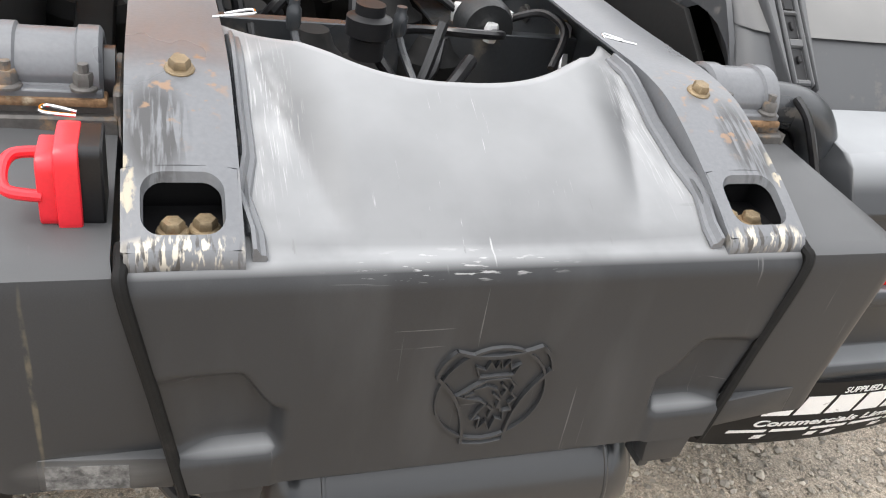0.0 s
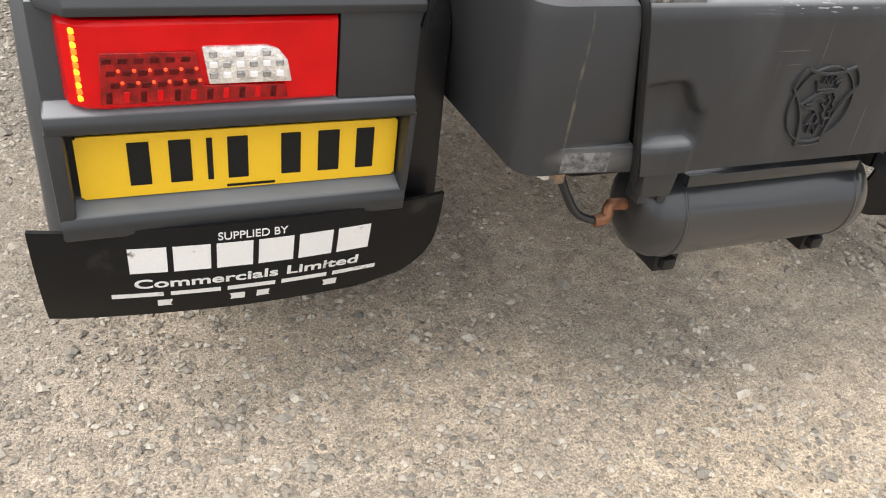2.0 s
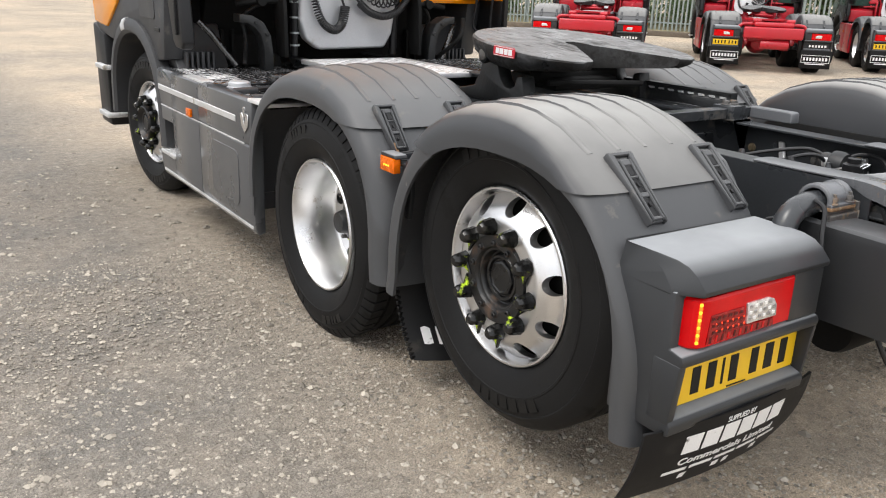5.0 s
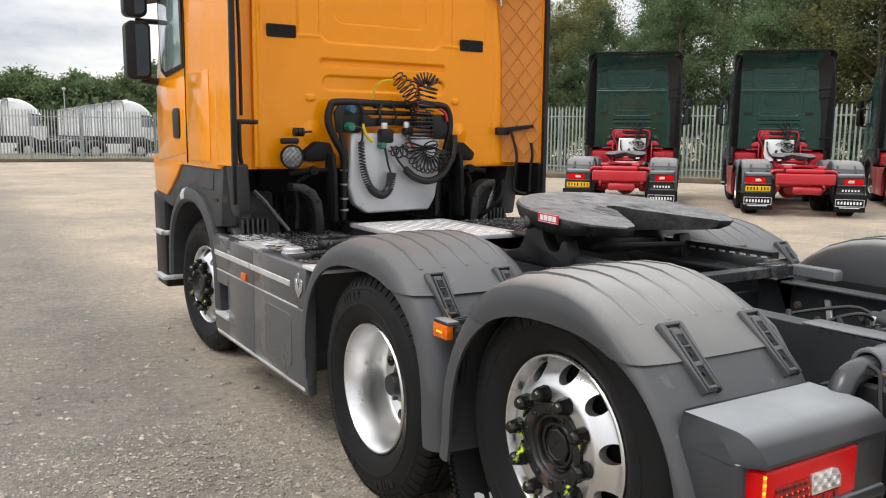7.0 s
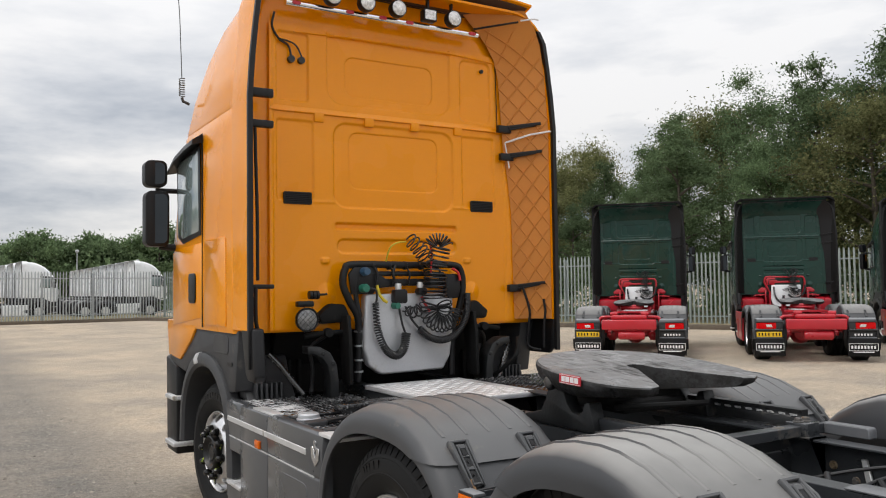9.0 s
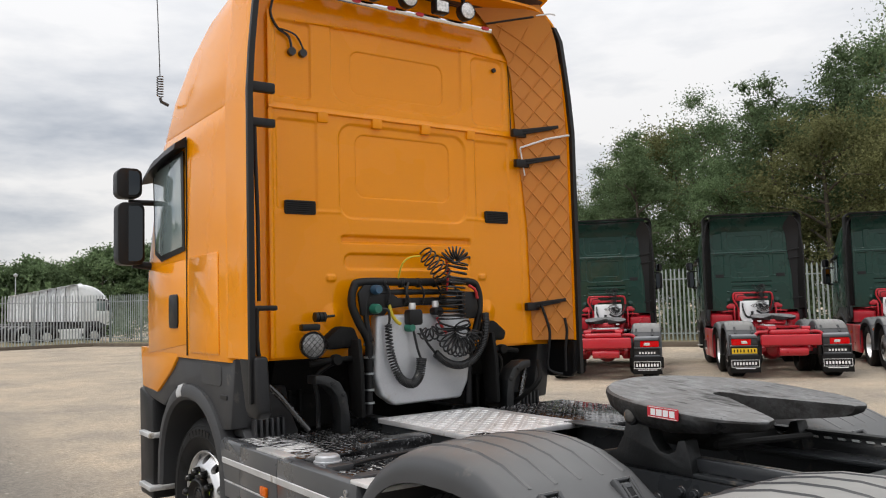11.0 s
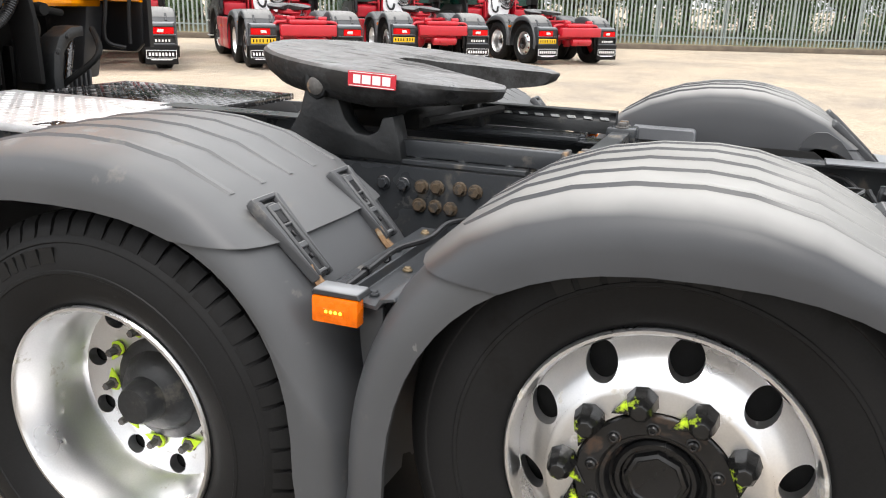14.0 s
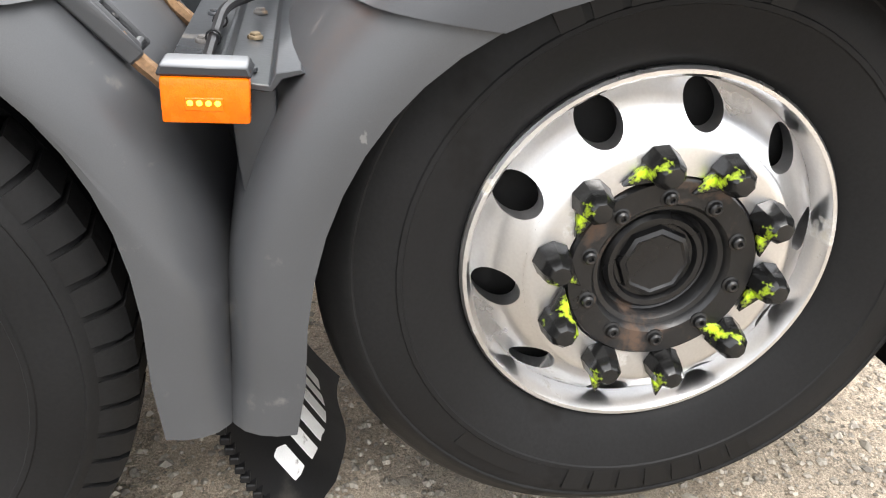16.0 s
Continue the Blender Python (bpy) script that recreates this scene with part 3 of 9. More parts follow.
def bar(bm, p, q, w, h, bevel=0.0, up=(0, 0, 1)):
    """A straight box bar from p to q, w wide and h high."""
    p, q = Vector(p), Vector(q)
    d = q - p
    y = d.normalized()
    x = y.cross(Vector(up)).normalized()
    z = x.cross(y)
    m = Matrix(((x.x, y.x, z.x, p.x), (x.y, y.y, z.y, p.y), (x.z, y.z, z.z, p.z), (0, 0, 0, 1)))
    t = bmesh.new()
    box(t, (-w / 2, 0, -h / 2), (w / 2, d.length, h / 2), bevel)
    join(bm, t, m)
    return bm


def lettering(text, size, material, parent, m, name="lettering", bold=0.0, width=None, shear=0.0, depth=0.0008):
    """Raised printed words as a mesh, in the built-in font."""
    cu = bpy.data.curves.new(name, "FONT")
    cu.body, cu.size, cu.align_x, cu.extrude, cu.offset, cu.shear = text, size, "CENTER", depth, bold, shear
    tmp = bpy.data.objects.new(name, cu)
    me = bpy.data.meshes.new_from_object(tmp)
    bpy.data.objects.remove(tmp)
    me.name = name
    xs = [v.co.x for v in me.vertices]
    k = width / (max(xs) - min(xs)) if width else 1.0
    for v in me.vertices:
        v.co = m @ Vector((v.co.x * k, v.co.y, v.co.z))
    me.materials.clear()
    me.materials.append(material)
    ob = new(name, me)
    ob.parent = parent
    return ob
# ---- the orange tractor unit: x to its right, y ahead, z up ----
HUB_R, HUB_M, HUB_F = (0.914, 0.651), (2.192, 0.496), (5.11, 0.505)
truck = thing("tractor_unit", "orange six-wheel tractor unit with grey mudguards and chassis", "truck")


# wheels -----------------------------------------------------------------
def holed_ring(bm, r0, r1, fx, count, rh, depth, turn=0.0, rc=None):
    """A ring between two radii at x = fx(r), pierced by round holes with a wall of some depth."""
    rc = rc or (r0 + r1) / 2
    half = math.pi / count
    N = 32
    for k in range(count):
        a0 = radians(turn) + 2 * math.pi * k / count
        outer, inner, back = [], [], []
        for i in range(N):
            t = 2 * math.pi * i / N
            dr, da = math.cos(t), math.sin(t)
            sr = (r1 - rc) if dr > 0 else (rc - r0)
            s = max(abs(dr) / (1.0), abs(da) / 1.0)
            R, A = rc + dr / s * sr, a0 + da / s * half
            outer.append((fx(R), R * math.sin(A), R * math.cos(A)))
            R, A = rc + dr * rh, a0 + da * rh / rc
            inner.append((fx(R), R * math.sin(A), R * math.cos(A)))
            back.append((fx(R) + depth, R * math.sin(A), R * math.cos(A)))
        fs = loop_strip(bm, [outer, inner, back], True, False)
    bmesh.ops.remove_doubles(bm, verts=bm.verts, dist=1e-5)
    return bm


def tyre_mesh(R=0.51, lugs=64, seed=1):
    """A truck tyre: x = 0 is its outer wall's rim line, the tread lies to +x."""
    bm = B()
    W = 0.30
    prof = [(0.292, 0.022), (0.300, 0.006), (0.315, -0.006), (0.345, -0.022), (0.385, -0.032), (0.387, -0.0345), (0.394, -0.0345), (0.396, -0.032), (0.425, -0.030), (0.455, -0.020), (0.458, -0.022), (0.463, -0.021),
            (0.478, -0.006), (R - 0.016, 0.006), (R - 0.006, 0.016), (R, 0.03)]
    for g in (0.09, 0.15, 0.21):
        prof += [(R, g - 0.012), (R - 0.012, g - 0.008), (R - 0.012, g + 0.008), (R, g + 0.012)]
    prof += [(R, W - 0.03), (R - 0.006, W - 0.016), (0.455, W + 0.02), (0.385, W + 0.03), (0.315, W + 0.006), (0.292, W - 0.02)]
    lathe(bm, prof, "x", 72)
    return bm


def tread_mesh(R=0.51, lugs=60, w0=0.0, w1=0.075):
    """Shoulder blocks of the tread, one by one round the tyre."""
    bm = B()
    for k in range(lugs):
        a0 = 2 * math.pi * k / lugs
        a1 = a0 + 2 * math.pi / lugs * 0.80
        sk = 0.018
        rings = []
        for x, ro, sh in ((-0.012, R - 0.035, 0), (0.004, R - 0.003, 0), (0.02, R + 0.011, 0), (w1, R + 0.011, sk)):
            ring = []
            for a, r in ((a0 + sh, R - 0.05), (a0 + sh, ro), (a1 + sh, ro), (a1 + sh, R - 0.05)):
                ring.append((x, r * math.sin(a), r * math.cos(a)))
            rings.append(ring)
        loop_strip(bm, rings)
    recalc(bm)
    return bm


def arc_bars(bm, R, a0, a1, widths, h, x, thick=0.0022):
    """A row of raised plain blocks along an arc on a tyre wall."""
    a = a0
    tot = sum(w for w, _ in widths)
    for w, on in widths:
        a2 = a + (a1 - a0) * w / tot
        if on:
            ring0, ring1 = [], []
            for r in (R - h / 2, R + h / 2):
                for i in range(4):
                    t = radians(a + (a2 - a) * i / 3)
                    ring0.append((r, t))
            pts = ring0[:4] + ring0[4:][::-1]
            loop_strip(bm, [[(x + 0.004, r * math.sin(t), r * math.cos(t)) for r, t in pts], [(x - thick, r * math.sin(t), r * math.cos(t)) for r, t in pts]])
        a = a2
    recalc(bm)
    return bm


def nut_cap_mesh(tail=0.0):
    bm = B()
    lathe(bm, [(0, -0.054), (0.014, -0.052), (0.022, -0.042), (0.026, -0.024), (0.028, -0.008), (0.030, 0.0), (0, 0.0)], "x", 8)
    t = bmesh.new()
    prism(t, [(-0.024, 0.0), (-0.013, -0.028), (0.0, -0.062), (0.013, -0.028), (0.024, 0.0), (0.0, 0.024)], "x", -0.012, 0.0, 0.002, 1)
    join(bm, t, pose(0, 0, 0, tail, 0, 0))
    return bm


def convex_wheel(parent, y, z, side=-1, turn=9.0, hub_turn=0.0, name="wheel", detail=True, out=1.13, slim=0.0):
    """A steered wheel with an outward-bulging polished rim, capped nuts and a black hub."""
    m = pose(-out, y, z) if side < 0 else pose(out, y, z, 0, 0, 180)
    w = part(name, tyre_mesh(), RUBBER, parent, "black rubber tyre on a polished aluminium rim")
    w.matrix_basis = m
    bm = B()
    lathe(bm, [(0.292, 0.05), (0.297, 0.012), (0.298, 0.0), (0.294, -0.005), (0.288, -0.005), (0.283, 0.002), (0.279, 0.024), (0.276, 0.040)], "x", 72)
    f = lambda r: 0.040 - (0.276 - r) / 0.068 * 0.066 - 0.008 * math.sin((0.276 - r) / 0.068 * math.pi)
    holed_ring(bm, 0.208, 0.276, f, 10, 0.0315, 0.03, turn, 0.2435)
    lathe(bm, [(0.208, f(0.208)), (0.202, -0.031), (0.19, -0.033), (0.150, -0.033), (0.148, -0.030), (0.148, -0.010)], "x", 80)
    bmesh.ops.remove_doubles(bm, verts=bm.verts, dist=2e-4)
    part("rim", bm, ALU, w, "polished aluminium rim with ten round holes", 40)
    bm = B()
    lathe(bm, [(0.29, 0.07), (0.17, 0.05), (0.0, 0.05)], "x", 40)
    part("brake_drum", bm, BLACK_MATT, w)
    # steered wheels show a proud hub, the rear ones a flange with a deep bowl round the cap
    flange = [(0.144 - slim, -0.030), (0.148 - slim, -0.058), (0.143 - slim, -0.072), (0.136 - slim, -0.076), (0.114, -0.074), (0.110, -0.066), (0.100, -0.052), (0.088, -0.040), (0.082, -0.036), (0.0, -0.034)]
    deep = 0.0
    if not slim:
        flange = [(0.1465, -0.012), (0.1470, -0.036), (0.1440, -0.041), (0.128, -0.040), (0.108, -0.038), (0.104, -0.034), (0.101, -0.026), (0.094, -0.024), (0.090, -0.018), (0.087, -0.004), (0.081, 0.000), (0.0, 0.004)]
        deep = 0.042
    bm = B()
    lathe(bm, flange, "x", 48)
    part("hub", bm, HUB_BLACK if detail else BLACK, w, "black hub with rusty edges")
    bm = B()
    lathe(bm, [(0.081, -0.034 + deep), (0.080, -0.050 + deep), (0.074, -0.056 + deep), (0.066, -0.055 + deep), (0.062, -0.047 + deep), (0.0, -0.046 + deep)], "x", 48)
    t = bmesh.new()
    lathe(t, [(0.061, -0.046 + deep), (0.057, -0.056 + deep), (0.050, -0.059 + deep), (0.046, -0.056 + deep), (0.0, -0.055 + deep)], "x", 8)
    join(bm, t)
    part("hub_cap", bm, HUB_CAP, w, "black plastic hub cap with an eight-sided face")
    if detail and not slim:
        for k in range(10):
            a = radians(k * 36 + 6 + hub_turn)
            bm = B()
            lathe(bm, [(0.0, -0.003), (0.0038, -0.003), (0.0042, -0.008), (0.0070, -0.0085), (0.0098, -0.006), (0.0108, 0.0), (0.0142, 0.0012), (0.0145, 0.004), (0, 0.004)], "x", 12)
            o = part("bolt", bm, HUB_BLACK, w)
            o.matrix_basis = pose(-0.041, 0.119 * math.sin(a), 0.119 * math.cos(a))
    rng = random.Random(7)
    caps = [part("nut_cap", nut_cap_mesh(), NUT_CAP if detail else BLACK, w, "black pointed nut cap with worn yellow marks")]
    for k in range(1, 10):
        o = caps[0].copy()
        scene.collection.objects.link(o)
        caps.append(o)
    for k, o in enumerate(caps):
        a = radians(k * 36 + 12)
        o.matrix_basis = pose(-0.034, 0.171 * math.sin(a), 0.171 * math.cos(a), rng.choice((0, 15, 60, -50, 30, 180, 110)), 0, 0)
    if detail:
        bm = B()
        word = [(1.0, 1), (0.35, 0), (1.0, 1), (0.35, 0), (1.0, 1), (0.35, 0), (1.0, 1), (0.35, 0), (1.1, 1), (0.35, 0), (1.1, 1), (0.35, 0), (1.0, 1)]
        arc_bars(bm, 0.412, 168, 214, word, 0.05, -0.031)
        arc_bars(bm, 0.412, 345, 391, word, 0.05, -0.031)
        arc_bars(bm, 0.41, 138, 157, [(1, 1)], 0.034, -0.031, 0.0012)
        part("tyre_marking", bm, RUBBER_MARK, w, kind="stuff")
    return w


def concave_wheel(parent, y, z, side=-1, turn=0.0, detail=True):
    """A driven twin wheel: deep dished rim, the hub far in, and the second tyre behind the first."""
    m = pose(-1.192, y, z) if side < 0 else pose(1.192, y, z, 0, 0, 180)
    w = part("wheel", tyre_mesh(), RUBBER, parent, "black rubber tyre on a deep dished aluminium rim")
    w.matrix_basis = m
    part("tread", tread_mesh(), RUBBER, w)
    t2 = part("inner_tyre", tyre_mesh(), RUBBER, w)
    t2.matrix_basis = pose(0.335, 0, 0)
    bm = B()
    lathe(bm, [(0.292, 0.06), (0.298, 0.012), (0.300, 0.0), (0.296, -0.006), (0.289, -0.006), (0.283, 0.004), (0.279, 0.03), (0.268, 0.05), (0.264, 0.12), (0.262, 0.188), (0.252, 0.205)], "x", 72)
    f = lambda r: 0.205 + (0.252 - r) / 0.056 * 0.012
    holed_ring(bm, 0.196, 0.252, f, 10, 0.0265, 0.03, turn, 0.224)
    lathe(bm, [(0.196, f(0.196)), (0.10, 0.217)], "x", 80)
    bmesh.ops.remove_doubles(bm, verts=bm.verts, dist=2e-4)
    part("rim", bm, ALU, w, "deep dished polished aluminium rim", 40)
    bm = B()
    lathe(bm, [(0.26, 0.245), (0.0, 0.245)], "x", 40)
    part("brake_drum", bm, BLACK_MATT, w)
    bm = B()
    lathe(bm, [(0.140, 0.216), (0.143, 0.203), (0.130, 0.193), (0.112, 0.189), (0.100, 0.170), (0.088, 0.152), (0.060, 0.140), (0.052, 0.100), (0.046, 0.088), (0.0, 0.087)], "x", 40)
    part("hub", bm, IRON, w, "black greasy axle hub")
    for k in range(10):
        a = radians(k * 36 + turn + 18)
        bm = B()
        lathe(bm, [(0, -0.040), (0.010, -0.040), (0.011, -0.014), (0.017, -0.012), (0.0185, 0.0), (0.022, 0.0), (0.022, 0.004), (0, 0.004)], "x", 6)
        o = part("nut", bm, RUST_DARK, w)
        o.matrix_basis = pose(0.213, 0.1675 * math.sin(a), 0.1675 * math.cos(a))
        if detail:
            bm = B()
            prism(bm, [(-0.022, 0.008), (-0.012, -0.018), (0.0, -0.042), (0.012, -0.018), (0.022, 0.008), (0.010, 0.022), (-0.010, 0.022)], "x", -0.004, 0.003, 0.001, 1)
            o = part("nut_pointer", bm, YELLOW_MARK, w, "fluorescent yellow nut pointer")
            o.matrix_basis = pose(0.209, 0.1675 * math.sin(a), 0.1675 * math.cos(a), -math.degrees(a) + (90 if k % 2 else -90), 0, 0)
    if detail:
        bm = B()
        word = [(1, 1), (0.3, 0), (1, 1), (0.3, 0), (0.5, 1), (0.3, 0), (0.5, 1), (0.3, 0), (1, 1)]
        arc_bars(bm, 0.43, 10, 36, word, 0.036, -0.030)
        arc_bars(bm, 0.43, 190, 216, word, 0.036, -0.030)
        arc_bars(bm, 0.42, 140, 162, [(1, 1), (0.3, 0), (1, 1), (0.3, 0), (1, 1)], 0.04, -0.031)
        part("tyre_marking", bm, RUBBER_MARK, w, kind="stuff")
    return w


convex_wheel(truck, *HUB_R, -1, 29.4, out=1.152)
concave_wheel(truck, *HUB_M, -1, 6.0)
front = convex_wheel(truck, *HUB_F, -1, 0.0, slim=0.02)
front.matrix_basis = front.matrix_basis @ pose(0, 0, 0, 0, 0, 6)
convex_wheel(truck, *HUB_R, 1, 3.0, detail=False, out=1.152)
concave_wheel(truck, *HUB_M, 1, 0.0, detail=False)
convex_wheel(truck, *HUB_F, 1, 0.0, detail=False)
for (y, z), r in ((HUB_R, 0.06), (HUB_M, 0.08), (HUB_F, 0.06)):
    bm = B()
    tube(bm, [(-1.0, y, z), (1.0, y, z)], r, 12)
    part("axle", bm, BLACK_MATT, truck)
bm = B()
lathe(bm, [(0, -0.25), (0.15, -0.22), (0.22, -0.1), (0.24, 0), (0.22, 0.1), (0.15, 0.22), (0, 0.25)], "y", 20, (0.0, HUB_M[0], HUB_M[1]))
part("differential", bm, BLACK_MATT, truck)


# mudguards ----------------------------------------------------------------
def fender_path(yc, a_f, a_r, z0, b, zf, zr, n=28, e=0.92, crown=None):
    """Stations (y, z, ny, nz) of a mudguard from its front foot over the top to the rear foot: the lip's arch, and the way from it
    to the crown. crown: centre, front and rear reach, base, rise, front and rear squareness, and how far it fans out at each end."""
    pts, outer = [], []
    yc2, af2, ar2, z2, b2, e_f, e_r, fan_f, fan_r = crown or (yc, a_f, a_r, z0, b, e, e, 0, 0)
    for k in range(5):
        pts.append((yc + a_f + 0.012 * (4 - k) / 4, zf + (z0 - zf) * k / 4))
        outer.append((yc2 + af2 + 0.012 * (4 - k) / 4, zf + (z2 - zf) * k / 4))
    for k in range(1, n):
        t = math.pi * k / n
        c, s = math.cos(t), math.sin(t)
        a = a_f if c > 0 else a_r
        pts.append((yc + a * math.copysign(abs(c) ** e, c), z0 + b * abs(s) ** e))
        t += radians(-fan_f if c > 0 else fan_r) * math.sin(2 * t) ** 2
        c, s = math.cos(t), math.sin(t)
        a, q = (af2, e_f) if c > 0 else (ar2, e_r)
        outer.append((yc2 + a * math.copysign(abs(c) ** q, c), z2 + b2 * abs(s) ** q))
    for k in range(5):
        pts.append((yc - a_r - 0.012 * k / 4, z0 + (zr - z0) * k / 4))
        outer.append((yc2 - ar2 - 0.012 * k / 4, z2 + (zr - z2) * k / 4))
    out = []
    for i, p in enumerate(pts):
        if crown:
            out.append((*p, (outer[i][0] - p[0]) / 0.128, (outer[i][1] - p[1]) / 0.128))
            continue
        q0, q1 = pts[max(i - 1, 0)], pts[min(i + 1, len(pts) - 1)]
        ty, tz = q1[0] - q0[0], q1[1] - q0[1]
        L = math.hypot(ty, tz)
        out.append((p[0], p[1], tz / L, -ty / L))
    return out


def fender_section(lift=0.0, th=0.012, crown=0.128):
    """Cross-section (x, outward offset), from the outer lip over the crown to the inner edge and back underneath."""
    top = [(-1.252, 0.0), (-1.254, 0.030), (-1.250, 0.055), (-1.240, 0.078), (-1.222, 0.096), (-1.195, 0.110), (-1.15, 0.120), (-1.06, crown - 0.002), (-0.90, crown + 0.003), (-0.75, crown + 0.002), (-0.68, crown - 0.006), (-0.648, crown - 0.022), (-0.630, crown - 0.05), (-0.618, 0.03), (-0.612, -0.04), (-0.610, -0.10)]
    top = [(x - lift * 0.6 if x < -1.2 else x, o + (lift if o > 0.0 else 0)) for x, o in top]
    under = [(x + th if x < -1.1 else x - th if x > -0.65 else x, o - th if -1.24 < x < -0.62 else o) for x, o in top][::-1]
    return top + under


def clip_part(parent, side, x, p, seg_dir, length=0.225):
    """A rubber latch on a mudguard: a long frame with two pockets, over the seam."""
    y, z, ny, nz = p
    d = Vector((0, *seg_dir)).normalized()
    n = Vector((0, ny, nz))
    n = (n - d * n.dot(d)).normalized()
    xv = d.cross(n)
    m = Matrix(((xv.x, d.x, n.x, x * side), (xv.y, d.y, n.y, y), (xv.z, d.z, n.z, z), (0, 0, 0, 1)))
    bm = B()
    t = bmesh.new()
    L = length
    prism(t, [(-0.029, -L * 0.5), (0.029, -L * 0.5), (0.031, L * 0.42), (0.024, L * 0.5), (-0.024, L * 0.5), (-0.031, L * 0.42)], "z", -0.012, 0.004, 0.003, 1)
    for a, b_ in ((-0.029, -0.018), (0.018, 0.029)):
        box(t, (a, -L * 0.49, -0.004), (b_, L * 0.46, 0.013), 0.004, 1)
    for a, b_ in ((-L * 0.48, -L * 0.43), (-L * 0.14, -L * 0.06), (L * 0.16, L * 0.20), (L * 0.36, L * 0.46)):
        box(t, (-0.020, a, -0.004), (0.020, b_, 0.011), 0.003, 1)
    join(bm, t, m @ Matrix.Diagonal((0.78, 0.94, 1, 1)))
    c = part("latch", bm, GREY, parent, "dark rubber mudguard latch")
    bm = B()
    t = bmesh.new()
    box(t, (-0.016, -L * 0.43, 0.003), (0.016, -L * 0.15, 0.0055), 0.001, 1)
    box(t, (-0.016, -L * 0.05, 0.003), (0.016, L * 0.16, 0.0055), 0.001, 1)
    box(t, (-0.014, L * 0.20, 0.003), (0.014, L * 0.37, 0.009), 0.003, 1)
    box(t, (-0.005, -L * 0.28, 0.004), (0.005, -L * 0.22, 0.012), 0.002, 1)
    box(t, (-0.004, L * 0.02, 0.004), (0.004, L * 0.10, 0.010), 0.002, 1)
    join(bm, t, m @ Matrix.Diagonal((0.78, 0.94, 1, 1)))
    part("latch_strap", bm, BLACK, c)
    bm = B()
    t = bmesh.new()
    prism(t, [(-0.040, -L * 0.52), (-0.033, -L * 0.52), (-0.035, L * 0.52), (-0.060, L * 0.60), (-0.064, L * 0.54)], "z", -0.014, 0.012, 0.004, 1)
    prism(t, [(0.040, -L * 0.52), (0.033, -L * 0.52), (0.035, L * 0.52), (0.050, L * 0.60), (0.056, L * 0.54)], "z", -0.014, 0.010, 0.004, 1)
    prism(t, [(-0.056, L * 0.60), (0.050, L * 0.60), (0.044, L * 0.535), (-0.050, L * 0.535)], "z", -0.014, 0.007, 0.003, 1)
    join(bm, t, m @ Matrix.Diagonal((0.82, 0.94, 1, 1)))
    part("latch_housing", bm, GREY, c)
    return c


def fender(side, kind):
    """One mudguard: fixed lower pieces, a removable ribbed top with its latches."""
    if kind == "rear":
        path = fender_path(0.86, 0.575, 0.54, 0.50, 0.576, 0.42, 0.40, 28, 0.8, (0.89, 0.665, 0.655, 0.50, 0.705, 0.85, 1.04, 16, 24))
        i0, i1, clips = 13, 22, (22,)
    else:
        path = fender_path(2.215, 0.62, 0.575, 0.52, 0.53, 0.38, 0.42, 28, 0.78, (2.215, 0.735, 0.69, 0.50, 0.680, 0.9, 0.9, 0, 30))
        i0, i1, clips = 3, 22, (22,)
    root = None
    for a, b_, lift, nm in ((0, i0 + 1, 0.0, "mudguard"), (i0, i1 + 1, 0.011, "mudguard_top"), (i1, len(path), 0.0, "mudguard_foot")):
        bm = B()
        seg = path[a:b_]
        if len(seg) < 2:
            continue
        sec = fender_section(lift)
        rings = [[(x * -side, y + ny * o, z + nz * o) for x, o in sec] for y, z, ny, nz in seg]
        loop_strip(bm, rings)
        recalc(bm)
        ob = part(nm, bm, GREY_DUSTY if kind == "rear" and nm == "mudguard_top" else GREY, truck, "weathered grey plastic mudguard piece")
        if nm == "mudguard_top":
            root = ob
    for k in range(5):
        x = (1.145 - 0.107 * k) * side
        seg = path[i0 + 1:i1]
        sec = fender_section(0.011)[:13]
        crown = next(o0 + (o1 - o0) * (-abs(x) - x0) / (x1 - x0) for (x0, o0), (x1, o1) in zip(sec, sec[1:]) if x0 <= -abs(x) <= x1)
        bm = B()
        rings = []
        for j, (y, z, ny, nz) in enumerate(seg):
            h = 0.005 if 0 < j < len(seg) - 1 else 0.002
            rings.append([(x + dx, y + ny * (crown + o), z + nz * (crown + o)) for dx, o in ((-0.014, -0.003), (-0.0065, h), (0.0065, h), (0.014, -0.003))])
        loop_strip(bm, rings)
        recalc(bm)
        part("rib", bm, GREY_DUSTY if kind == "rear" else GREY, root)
    for cp in clips:
        i = int(cp)
        y, z, ny, nz = path[i]
        nxt = path[i + 1]
        prv = path[i - 1]
        up = 1 if cp > 15 else -1
        for x in ((1.06, 0.715) if kind == "rear" else (1.110, 0.772)):
            if kind == "mid":
                clip_part(root, side, x, (1.705, 1.001, -0.731, 0.682), (0.136, 0.146), 0.205)
                continue
            clip_part(root, side, x, (y + ny * 0.130, z + nz * 0.130, ny, nz), (up * (prv[0] - nxt[0] + (prv[2] - nxt[2]) * 0.13), up * (prv[1] - nxt[1] + (prv[3] - nxt[3]) * 0.13)))
    return path


for s_ in (-1, 1):
    REAR_PATH = fender(s_, "rear")
    MID_PATH = fender(s_, "mid")
